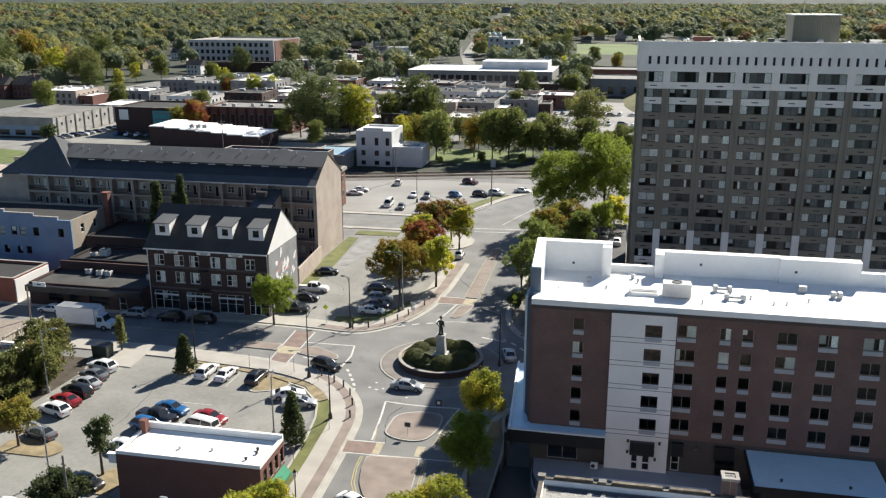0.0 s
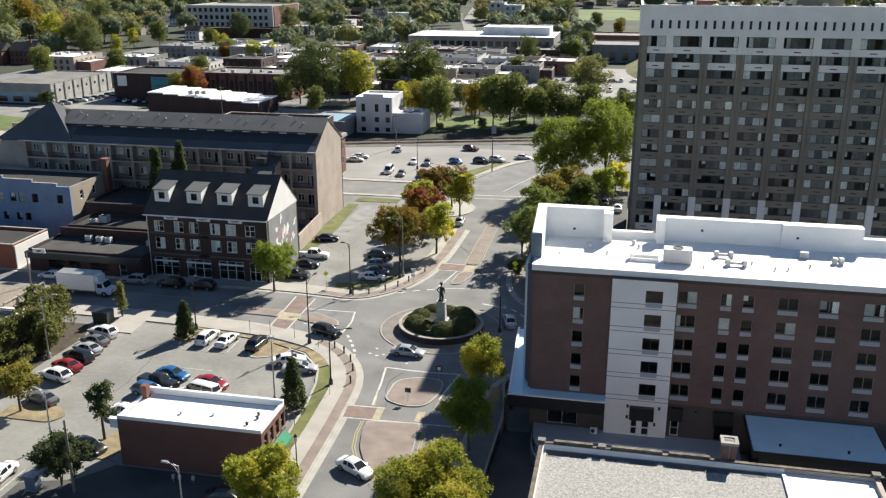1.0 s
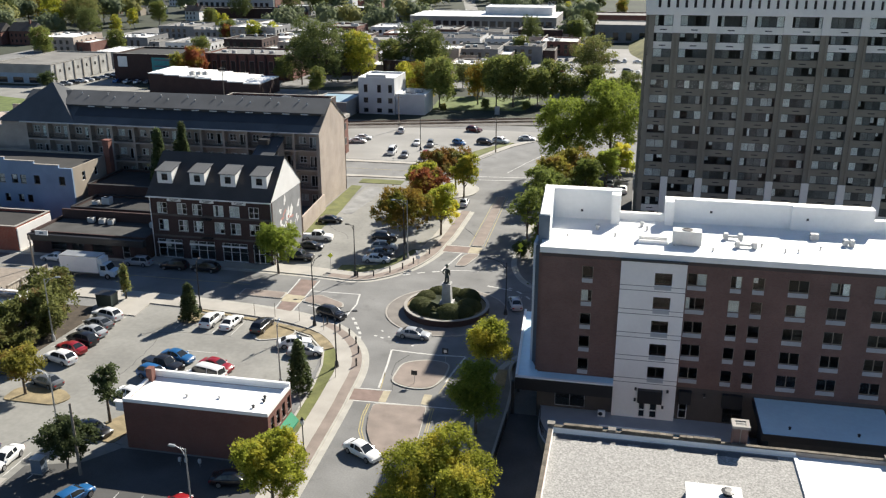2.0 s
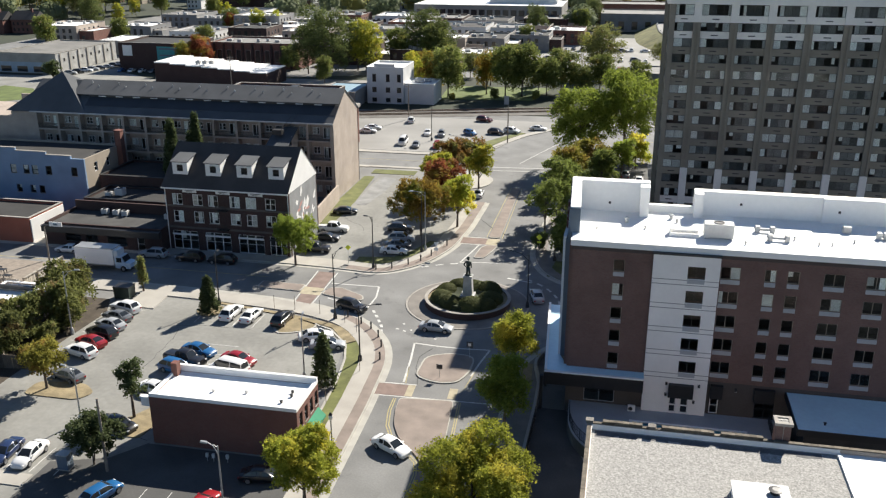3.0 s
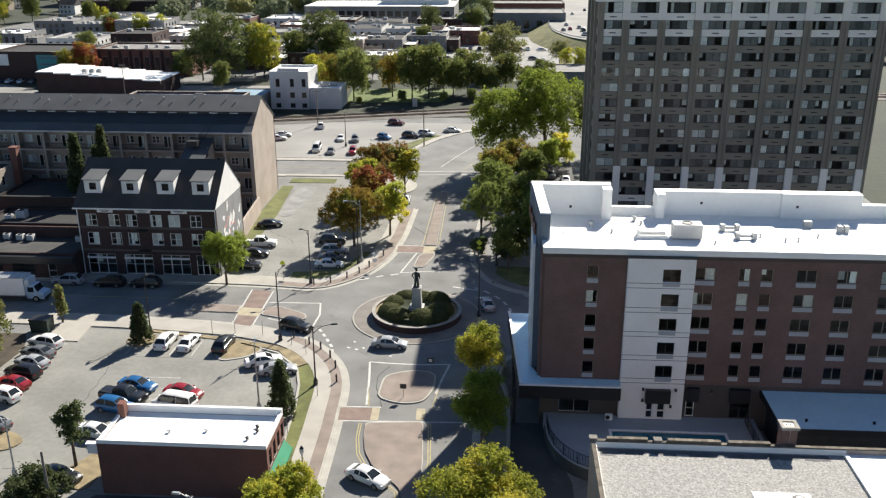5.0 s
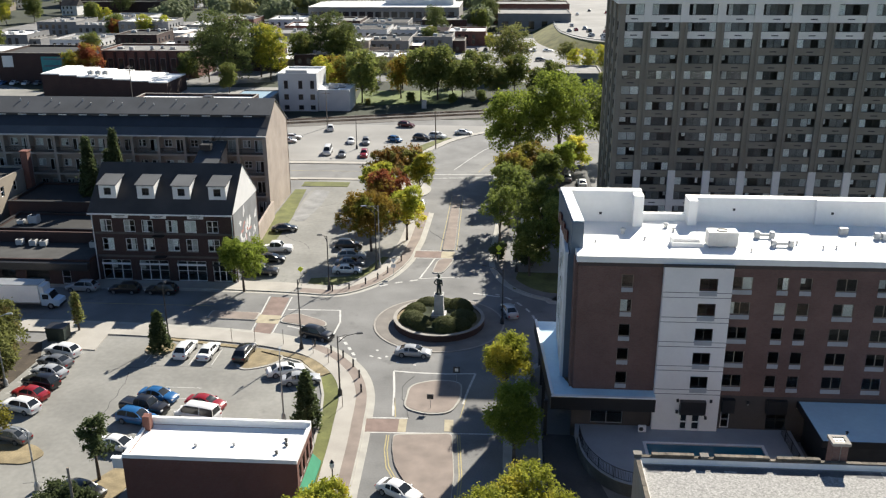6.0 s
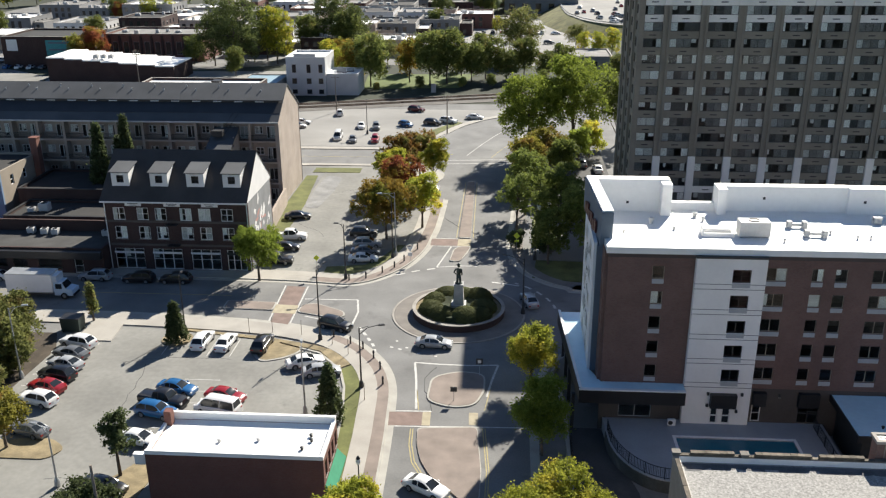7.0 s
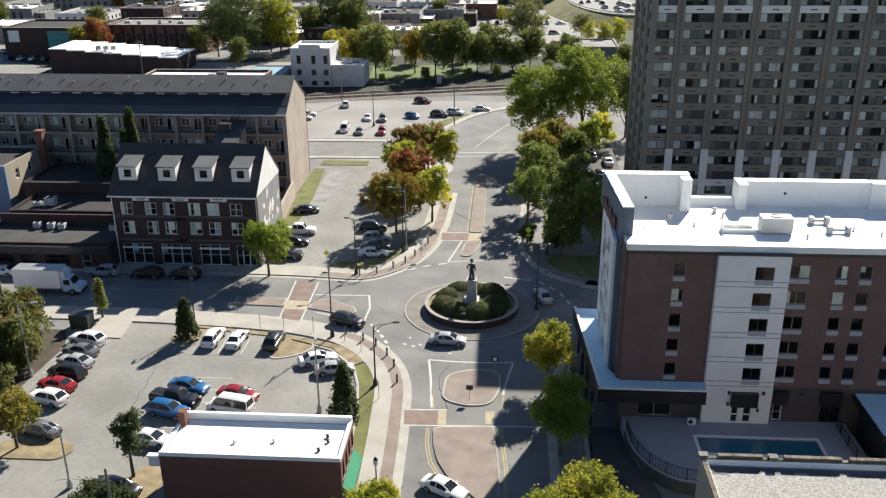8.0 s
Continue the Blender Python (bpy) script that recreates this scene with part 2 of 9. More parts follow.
GREEN_CANVAS = mat("green_canvas", (0.02, 0.2, 0.105), 0.8, 0.1, 1, 8)
POOL = mat("pool_water", (0.03, 0.16, 0.22), 0.05, 0.1, 0.3, 2)
BRONZE = mat("weathered_bronze", (0.07, 0.085, 0.075), 0.45, 0.25, 2, 9, metal=0.6)
GRANITE = mat("grey_granite", (0.42, 0.42, 0.41), 0.7, 0.12, 2, 20)
HEDGE = leaf_mat("hedge_leaves", (0.06, 0.072, 0.028), (0.17, 0.18, 0.07), grain=0.3)
BARK = mat("bark", (0.12, 0.095, 0.075), 0.95, 0.3, 2, 12, 0.02)
WOODPOLE = mat("weathered_pole", (0.26, 0.22, 0.18), 0.95, 0.2, 1.5, 12)
STEEL = mat("galvanised_steel", (0.42, 0.43, 0.43), 0.45, 0.12, 1, 8, metal=0.6)
UNIT = mat("grey_unit_casing", (0.5, 0.5, 0.49), 0.6, 0.1, 1, 6)
PAINT = paint_mat("car_paint")
CAR_GLASS = mat("dark_car_glass", (0.02, 0.024, 0.028), 0.06, 0.05, 1, 4)
TYRE = mat("tyre_rubber", (0.02, 0.02, 0.021), 0.85, 0.1, 3, 12)
ALLOY = mat("alloy_rim", (0.4, 0.4, 0.41), 0.35, 0.1, 2, 9, metal=0.8)
LAMP_GLASS = mat("clear_lamp_glass", (0.7, 0.7, 0.68), 0.15, 0.05, 2, 8)
RED_LAMP = mat("red_lamp_glass", (0.35, 0.015, 0.015), 0.2, 0.05, 2, 8)
SIGN_YELLOW = mat("fluorescent_yellow_sign", (0.72, 0.78, 0.05), 0.5, 0.05, 2, 8)
SIGN_WHITE = mat("white_sign_face", (0.75, 0.75, 0.74), 0.5, 0.05, 2, 8)
TEAL = mat("teal_paint", (0.06, 0.3, 0.31), 0.7, 0.15, 1, 5)
LEAF_GREEN = leaf_mat("green_leaves", (0.045, 0.074, 0.02), (0.27, 0.31, 0.076), through=0.5)
LEAF_LIME = leaf_mat("yellow_green_leaves", (0.145, 0.179, 0.0212), (0.503, 0.513, 0.0774), (0.599, 0.523, 0.0774), 0.3, through=0.55)
LEAF_TURN = leaf_mat("turning_leaves", (0.134, 0.104, 0.0244), (0.451, 0.287, 0.0488), (0.244, 0.262, 0.0488), 0.38)
LEAF_BROWN = leaf_mat("rusty_brown_leaves", (0.15, 0.085, 0.03), (0.42, 0.235, 0.07), (0.2, 0.2, 0.06), 0.35)
LEAF_RED = leaf_mat("red_leaves", (0.141, 0.0471, 0.0264), (0.359, 0.117, 0.0519), (0.321, 0.236, 0.0471), 0.4)
LEAF_MID = leaf_mat("bright_green_leaves", (0.0896, 0.134, 0.0202), (0.358, 0.42, 0.0728), through=0.55)
LEAF_WOOD = leaf_mat("deep_green_leaves", (0.034, 0.056, 0.022), (0.22, 0.25, 0.08), through=0.42)
LEAF_OLIVE = leaf_mat("olive_leaves", (0.075, 0.085, 0.032), (0.27, 0.285, 0.09), (0.25, 0.18, 0.08), 0.12, through=0.5)
LEAF_GOLD = leaf_mat("olive_gold_leaves", (0.105, 0.108, 0.024), (0.37, 0.33, 0.06), (0.33, 0.2, 0.06), 0.22, through=0.5)
LEAF_BELT = leaf_mat("mixed_green_leaves", (0.05, 0.078, 0.024), (0.28, 0.31, 0.085), (0.33, 0.29, 0.08), 0.1, through=0.5)
LEAF_DARK = leaf_mat("dark_needles", (0.028, 0.045, 0.02), (0.14, 0.17, 0.07))
# Green pushed paler and bluer to stand in for distance haze.
LEAF_FAR = leaf_mat("hazed_far_leaves", (0.042, 0.064, 0.042), (0.27, 0.305, 0.155), grain=0.24, patch=0.05, depth=5, through=0.42)
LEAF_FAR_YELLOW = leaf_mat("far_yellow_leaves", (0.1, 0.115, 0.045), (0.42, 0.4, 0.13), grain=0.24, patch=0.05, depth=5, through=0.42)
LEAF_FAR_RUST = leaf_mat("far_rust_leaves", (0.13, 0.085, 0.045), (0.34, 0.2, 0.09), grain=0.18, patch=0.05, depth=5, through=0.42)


# ---- mesh builders ----
class Shape:
    def __init__(self):
        self.v, self.f = [], []

    def face(self, pts):
        k = len(self.v)
        self.v += [tuple(p) for p in pts]
        self.f.append(tuple(range(k, k + len(pts))))
        return self

    def box(self, x0, y0, z0, x1, y1, z1):
        k = len(self.v)
        self.v += [(x, y, z) for z in (z0, z1) for x, y in ((x0, y0), (x1, y0), (x1, y1), (x0, y1))]
        self.f += [tuple(k + i for i in q) for q in ((3, 2, 1, 0), (4, 5, 6, 7), (0, 1, 5, 4), (1, 2, 6, 5), (2, 3, 7, 6), (3, 0, 4, 7))]
        return self

    def prism(self, pts, z0, z1, inset=0.0):
        """An upright slab over a plan that runs anticlockwise."""
        n, k = len(pts), len(self.v)
        cx, cy = sum(p[0] for p in pts) / n, sum(p[1] for p in pts) / n
        top = [(x + (cx - x) * inset, y + (cy - y) * inset) for x, y in pts]
        self.v += [(x, y, z0) for x, y in pts] + [(x, y, z1) for x, y in top]
        self.f += [tuple(range(k + n - 1, k - 1, -1)), tuple(range(k + n, k + 2 * n))]
        self.f += [(k + i, k + (i + 1) % n, k + n + (i + 1) % n, k + n + i) for i in range(n)]
        return self

    def ring(self, x, y, profile, n=24, close=False):
        """A turned form: (radius, z) pairs swept round an upright axis."""
        k, m = len(self.v), len(profile)
        for r, z in profile:
            self.v += [(x + r * math.cos(2 * math.pi * i / n), y + r * math.sin(2 * math.pi * i / n), z) for i in range(n)]
        for j in range(m - 1):
            self.f += [(k + j * n + i, k + j * n + (i + 1) % n, k + (j + 1) * n + (i + 1) % n, k + (j + 1) * n + i) for i in range(n)]
        if not close:
            self.f += [tuple(k + n - 1 - i for i in range(n)), tuple(k + (m - 1) * n + i for i in range(n))]
        else:
            self.f += [(k + (m - 1) * n + i, k + (m - 1) * n + (i + 1) % n, k + (i + 1) % n, k + i) for i in range(n)]
        return self

    def tube(self, a, b, ra, rb=None, n=6):
        a, b = Vector(a), Vector(b)
        w = (b - a).normalized()
        u = w.orthogonal().normalized()
        v = w.cross(u)
        k = len(self.v)
        for p, r in ((a, ra), (b, ra if rb is None else rb)):
            self.v += [tuple(p + r * (math.cos(t) * u + math.sin(t) * v)) for t in (2 * math.pi * i / n for i in range(n))]
        self.f += [(k + i, k + (i + 1) % n, k + n + (i + 1) % n, k + n + i) for i in range(n)]
        self.f += [tuple(k + n - 1 - i for i in range(n)), tuple(k + n + i for i in range(n))]
        return self

    def add(self, other, m=None):
        k = len(self.v)
        self.v += [tuple(m @ Vector(p)) for p in other.v] if m else other.v
        self.f += [tuple(k + i for i in q) for q in other.f]
        return self

    def wall(self, x0, x1, z0, z1, y0, y1, holes=()):
        """A wall along x from y0 to y1, with rectangular openings (x0, x1, z0, z1) right through it."""
        xs = sorted({x0, x1, *[min(max(v, x0), x1) for h in holes for v in h[:2]]})
        zs = sorted({z0, z1, *[min(max(v, z0), z1) for h in holes for v in h[2:]]})
        nx, nz, at = len(xs) - 1, len(zs) - 1, {}

        def solid(i, k):
            if not (0 <= i < nx and 0 <= k < nz):
                return False
            cx, cz = (xs[i] + xs[i + 1]) / 2, (zs[k] + zs[k + 1]) / 2
            return not any(h[0] < cx < h[1] and h[2] < cz < h[3] for h in holes)

        def v(i, k, back):
            if (i, k, back) not in at:
                at[i, k, back] = len(self.v)
                self.v.append((xs[i], y1 if back else y0, zs[k]))
            return at[i, k, back]

        for i in range(nx):
            for k in range(nz):
                if not solid(i, k):
                    continue
                self.f.append((v(i, k, 0), v(i + 1, k, 0), v(i + 1, k + 1, 0), v(i, k + 1, 0)))
                self.f.append((v(i, k + 1, 1), v(i + 1, k + 1, 1), v(i + 1, k, 1), v(i, k, 1)))
                if not solid(i - 1, k):
                    self.f.append((v(i, k, 1), v(i, k, 0), v(i, k + 1, 0), v(i, k + 1, 1)))
                if not solid(i + 1, k):
                    self.f.append((v(i + 1, k, 0), v(i + 1, k, 1), v(i + 1, k + 1, 1), v(i + 1, k + 1, 0)))
                if not solid(i, k - 1):
                    self.f.append((v(i, k, 1), v(i + 1, k, 1), v(i + 1, k, 0), v(i, k, 0)))
                if not solid(i, k + 1):
                    self.f.append((v(i, k + 1, 0), v(i + 1, k + 1, 0), v(i + 1, k + 1, 1), v(i, k + 1, 1)))
        return self


def ring_wall(x0, y0, x1, y1, t, z0, z1):
    """Four walls of thickness t as one closed form."""
    s = Shape()
    for z in (z0, z1):
        s.v += [(x0, y0, z), (x1, y0, z), (x1, y1, z), (x0, y1, z), (x0 + t, y0 + t, z), (x1 - t, y0 + t, z), (x1 - t, y1 - t, z), (x0 + t, y1 - t, z)]
    for i in range(4):
        j = (i + 1) % 4
        s.f += [(i, j, 8 + j, 8 + i), (4 + j, 4 + i, 12 + i, 12 + j), (8 + i, 8 + j, 12 + j, 12 + i), (i, 4 + i, 4 + j, j)]
    return s


def mesh(name, shape, material, origin=(0, 0, 0), smooth=False):
    me = bpy.data.meshes.new(name)
    o = Vector(origin)
    me.from_pydata([tuple(Vector(p) - o) for p in shape.v], [], shape.f)
    me.materials.append(material)
    if smooth:
        me.polygons.foreach_set("use_smooth", [True] * len(me.polygons))
    me.update()
    return me


def place_of(ob):
    p = Vector((0, 0, 0))
    while ob:
        p += ob.location
        ob = ob.parent
    return p


def thing(name, at, label, category, group="", kind=""):
    ob = new(name)
    ob.location, ob.empty_display_size = at, 0.5
    return tagged(ob, label, category, group, kind)


def part(name, shape, material, parent, label="", smooth=False):
    """A mesh of its own under a thing or part; the shape is given in the world."""
    ob = new(name, mesh(name, shape, material, place_of(parent), smooth))
    ob.parent = parent
    return tagged(ob, label)


def solo(name, shape, material, label, category, kind="", at=(0, 0, 0), smooth=False, group=""):
    ob = new(name, mesh(name, shape, material, at, smooth))
    ob.location = at
    return tagged(ob, label, category, group, kind)


def put(name, data, parent, at, turn=0.0, label=""):
    """Another object on a mesh that is already there, under a thing, at a place in the world."""
    ob = new(name, data)
    ob.parent, ob.location = parent, Vector(at) - place_of(parent)
    ob.rotation_euler = (0, 0, radians(turn))
    return tagged(ob, label)


MESHES = {}


def kept(key, make):
    if key not in MESHES:
        MESHES[key] = make()
    return MESHES[key]


def window(parent, x, y, z, w, h, turn=0, frame=FRAME, lights=2, bars=0, sill=None, recess=0.12, curtain=0.35, vent=None, rng=random, edge=0.0):
    """A framed window; (x, y, z) is the middle of its foot in the wall's face; turn 0 looks to -y, 90 to +x, -90 to -x."""
    def make_frame():
        s, t = Shape(), 0.11 if frame is WHITE_FRAME else 0.06
        us = [-w / 2 + w * i / lights for i in range(lights + 1)]
        vs = [h * i / (bars + 1) for i in range(bars + 2)]
        gaps = []
        for i in range(lights):
            for j in range(bars + 1):
                gaps.append((us[i] + t * (1 if i == 0 else 0.6), us[i + 1] - t * (1 if i == lights - 1 else 0.6), vs[j] + (t if j == 0 else 0.03), vs[j + 1] - (t if j == bars else 0.03)))
        s.wall(-w / 2, w / 2, 0, h, recess, recess + 0.07, gaps)
        return mesh("frame", s, frame)
    data = kept(("frame", w, h, lights, bars, frame.name, recess), make_frame)
    ob = put("window", data, parent, (x, y, z), turn)
    lw = w / lights
    pane = kept(("pane", lw, h), lambda: mesh("pane", Shape().box(-lw / 2 + 0.03, recess + 0.025, 0.05, lw / 2 - 0.03, recess + 0.045, h - 0.05), GLASS))
    drape = kept(("curtain", lw, h), lambda: mesh("curtain", Shape().box(-lw / 2 + 0.02, recess + 0.085, 0.03, lw / 2 - 0.02, recess + 0.12, h - 0.03), CURTAIN))
    for i in range(lights):
        p = new("pane", pane)
        p.parent, p.location = ob, (-w / 2 + lw * (i + 0.5), 0, 0)
        p.visible_shadow = False
        if rng.random() < curtain + (edge if i in (0, lights - 1) else -edge):
            c = new("curtain", drape)
            kind = rng.random()
            wide = 1.0 if kind < 0.5 else rng.uniform(0.35, 0.75)
            tall = 1.0 if kind < 0.8 else rng.uniform(0.4, 0.8)
            c.parent, c.location = ob, (-w / 2 + lw * (i + 0.5) + (1 - wide) * lw * 0.48 * rng.choice((-1, 1)), 0, (1 - tall) * h * 0.97)
            c.scale = (wide, 1, tall)
        elif edge and rng.random() < 0.88:
            c = new("blind", kept(("blind", lw, h), lambda: mesh("blind", Shape().box(-lw / 2 + 0.02, recess + 0.085, 0.03, lw / 2 - 0.02, recess + 0.12, h - 0.03), PANE_GREY)))
            c.parent, c.location = ob, (-w / 2 + lw * (i + 0.5), 0, 0)
    if sill:
        sd = kept(("sill", w, sill.name), lambda: mesh("sill", Shape().box(-w / 2 - 0.06, -0.06, -0.1, w / 2 + 0.06, recess, 0), sill))
        c = new("sill", sd)
        c.parent = ob
    if vent:
        def make_vent():
            s = Shape().box(-w / 2 + 0.02, -0.03, -vent, w / 2 - 0.02, 0.06, -0.02)
            for i in range(4):
                s.box(-w / 2 + 0.06, -0.05, -vent + 0.05 + i * (vent - 0.1) / 4, w / 2 - 0.06, -0.03, -vent + 0.05 + (i + 0.55) * (vent - 0.1) / 4)
            return mesh("vent_grille", s, GRILLE)
        c = new("vent_grille", kept(("vent", w, vent), make_vent))
        c.parent = ob
    return ob


def offset(line, d):
    """A plan line moved d metres to its left."""
    out = []
    for i, p in enumerate(line):
        a, b = Vector(line[max(i - 1, 0)]), Vector(line[min(i + 1, len(line) - 1)])
        t = (b - a).normalized()
        out.append((p[0] - t.y * d, p[1] + t.x * d))
    return out


def smooth_line(pts, n=6):
    """A plan line through the points (Catmull-Rom)."""
    out, p = [], [pts[0], *pts, pts[-1]]
    for i in range(1, len(p) - 2):
        a, b, c, d = (Vector(q) for q in p[i - 1 : i + 3])
        for k in range(n):
            t = k / n
            out.append(tuple(0.5 * (2 * b + (c - a) * t + (2 * a - 5 * b + 4 * c - d) * t * t + (3 * b - 3 * c + d - a) * t**3)))
    return [*out, tuple(pts[-1])]


def band(line, d0, d1, z0, z1, shape=None):
    """A strip along a plan line between two offsets to its left, as a slab."""
    s = shape or Shape()
    a, b = offset(line, d0), offset(line, d1)
    k, n = len(s.v), len(line)
    for p, q in zip(a, b):
        s.v += [(*p, z0), (*q, z0), (*q, z1), (*p, z1)]
    for i in range(n - 1):
        u, w = k + 4 * i, k + 4 * i + 4
        s.f += [(u + 3, w + 3, w + 2, u + 2), (u, w, w + 3, u + 3), (u + 2, w + 2, w + 1, u + 1), (u + 1, w + 1, w, u)]
    s.f += [(k, k + 3, k + 2, k + 1), (k + 4 * n - 4, k + 4 * n - 3, k + 4 * n - 2, k + 4 * n - 1)]
    return s


def arc(cx, cy, r, a0, a1, n=16):
    return [(cx + r * math.cos(radians(a0 + (a1 - a0) * i / n)), cy + r * math.sin(radians(a0 + (a1 - a0) * i / n))) for i in range(n + 1)]


def rounded(pts, r=0.8, n=4):
    """A plan with its corners rounded."""
    out, m = [], len(pts)
    for i in range(m):
        p, a, b = Vector(pts[i]), Vector(pts[i - 1]), Vector(pts[(i + 1) % m])
        k = min(r, (a - p).length / 2.2, (b - p).length / 2.2)
        s, e = p + (a - p).normalized() * k, p + (b - p).normalized() * k
        out += [tuple((1 - t) ** 2 * s + 2 * t * (1 - t) * p + t * t * e) for t in (j / n for j in range(n + 1))]
    return out


# ---- ground, streets and paving ----
solo("ground", Shape().box(-4200, -600, -1.0, 4200, 7000, -0.06), EARTH, "scrubby green and brown ground of the town", "ground", "structure")
solo("road", Shape().prism([(-330, 40), (60, 40), (60, 262), (-330, 262)], -0.5, 0.0), ASPHALT, "worn grey asphalt street with a roundabout", "road", "structure")

SW_KERB = smooth_line([(-30.6, 40), (-31.0, 70), (-31.4, 86.8), (-31.7, 93), (-32.2, 99.6), (-33.6, 104.6), (-36.0, 108.6), (-38.9, 111.6), (-42.6, 113.8), (-50, 116.0), (-63, 117.4), (-78, 118), (-92, 118), (-150, 118), (-330, 118)])
NW_KERB = smooth_line([(-330, 131.6), (-150, 131.6), (-75, 131.2), (-54.5, 130.8), (-47.5, 130.3), (-42.2, 129.9), (-38.3, 132.1), (-34.6, 137.2), (-32.2, 144.6), (-31.5, 151.5), (-31.1, 157), (-30.8, 172)])
SE_KERB = smooth_line([(60, 112.6), (6, 112.6), (-6, 112), (-11, 109.5), (-14.3, 104), (-15.4, 96), (-15.6, 80), (-15.4, 40)])
NE_KERB = smooth_line([(-14.5, 226), (-15.5, 205), (-16.5, 185), (-17.6, 160), (-18.2, 148), (-17.6, 141), (-15, 134.5), (-10, 130.4), (-2, 129), (60, 129)])
for line, hold in ((SW_KERB, "south-west"), (NW_KERB, "north-west"), (SE_KERB, "south-east"), (NE_KERB, "north-east")):
    solo("kerb", band(line, 0.0, 0.22, -0.3, 0.15), KERB, "pale concrete kerb along the street", "kerb", "structure")
    solo("kerb", band(line, -0.75, 0.0, -0.3, 0.012), KERB, "concrete gutter strip beside the kerb", "gutter", "structure")
solo("pavement", band(SW_KERB[46:], 0.22, 1.5, -0.3, 0.147), CONCRETE, "pale concrete pavement beside the kerb", "pavement", "structure")
solo("pavement", band(SW_KERB[:47], 0.22, 1.5, -0.3, 0.145), PAVER, "brown brick paver strip beside the kerb", "pavement", "structure")
solo("pavement", band(SW_KERB, 1.5, 3.5, -0.3, 0.15), CONCRETE, "pale concrete pavement round the corner", "pavement", "structure")
solo("pavement", band(NW_KERB[24:], 0.22, 1.9, -0.3, 0.145), PAVER, "brown brick paver strip beside the kerb", "pavement", "structure")
solo("pavement", band(NW_KERB, 1.9, 3.7, -0.3, 0.15), CONCRETE, "pale concrete pavement before the car park", "pavement", "structure")
solo("pavement", band(NW_KERB[:24], 0.22, 1.9, -0.3, 0.148), CONCRETE, "grey concrete pavement before the shops", "pavement", "structure")
# Darker paver colour on these two pavements stands in for hotel and tree shade.
solo("pavement", band(SE_KERB, 0.22, 3.4, -0.3, 0.15), APRON, "concrete pavement beside the hotel", "pavement", "structure")
solo("pavement", band(NE_KERB, 0.22, 2.0, -0.3, 0.15), APRON, "concrete pavement under the street trees", "pavement", "structure")
# cross street to the west and the road that bends away to the east
solo("pavement", Shape().prism([(-330, 194.6), (-62, 194.6), (-62, 196.2), (-330, 196.2)], -0.3, 0.15), CONCRETE, "pale concrete pavement along the cross street", "pavement", "structure")
solo("pavement", Shape().prism([(-62, 194.9), (-36, 194.9), (-36, 196.4), (-62, 196.4)], -0.3, 0.15), CONCRETE, "pale concrete pavement edge of the car park", "pavement", "structure")
FAR_KERB = smooth_line([(-330, 209), (-70, 209), (-45, 210), (-38.5, 214), (-35.6, 219.6), (-32.6, 228), (-29, 235.5), (-22.3, 243.5), (-12, 249), (4, 253), (60, 256)])
solo("kerb", band(FAR_KERB, 0.0, 0.25, -0.3, 0.15), KERB, "pale concrete kerb along the bending road", "kerb", "structure")
solo("pavement", band(FAR_KERB, 0.25, 2.0, -0.3, 0.15), CONCRETE, "pale concrete pavement along the far car park", "pavement", "structure")
BULB = rounded([(-39.5, 181), (-35.2, 181), (-32.2, 184.5), (-31.8, 190), (-35.5, 194.9), (-39.5, 194.9)], 2.2)
solo("kerb", Shape().prism(BULB, -0.3, 0.15), KERB, "kerbed concrete corner by the cross street", "kerb", "structure")

# car parks
solo("pavement", Shape().prism([(-77, 70), (-38.6, 70), (-38.2, 98.6), (-39.2, 104), (-42.5, 108.4), (-48, 110.8), (-64, 113.4), (-77, 114.4)], -0.4, 0.025), LOT, "pale worn asphalt car park", "car park", "structure")
solo("pavement", Shape().prism([(-60.6, 40), (-33.2, 40), (-33.6, 76.4), (-52.4, 76.4), (-55, 73), (-60.6, 71.2)], -0.4, 0.029), YARD, "dark asphalt yard beside the brick building", "yard", "structure")
solo("pavement", Shape().prism([(-57.4, 134.5), (-46, 133.4), (-38.5, 136.5), (-35.5, 143), (-34.2, 152), (-34.2, 181), (-39.5, 181), (-39.5, 194.9), (-57.4, 194.9)], -0.4, 0.025), LOT, "pale worn asphalt car park", "car park", "structure")
solo("pavement", Shape().prism([(-140, 211.2), (-45, 212.2), (-40, 216), (-37.5, 220), (-34.5, 229), (-31, 237), (-24, 245.5), (-13, 251.2), (-13, 254), (-140, 254)], -0.4, 0.025), OLD_LOT, "bleached pale far car park", "car park", "structure")
for k in range(5):
    x = -47.6 + k * 2.75
    solo("painted_line", Shape().box(-56.9 + 0 * x, 97.7 - 2.65 * k + 2.6, 0.026, -52.6, 97.8 - 2.65 * k + 2.6, 0.03), WHITE_LINE, "faded white parking line", "painted line", "structure")
for k in range(4):
    solo("painted_line", Shape().box(-62 + 2.9 * k, 106.3, 0.026, -61.9 + 2.9 * k, 111.2, 0.03), WHITE_LINE, "faded white parking line", "painted line", "structure")
for k in range(4):
    solo("painted_line", Shape().box(-44.6, 137.2 + 3.1 * k, 0.026, -39.2, 137.3 + 3.1 * k, 0.03), WHITE_LINE, "faded white parking line", "painted line", "structure")

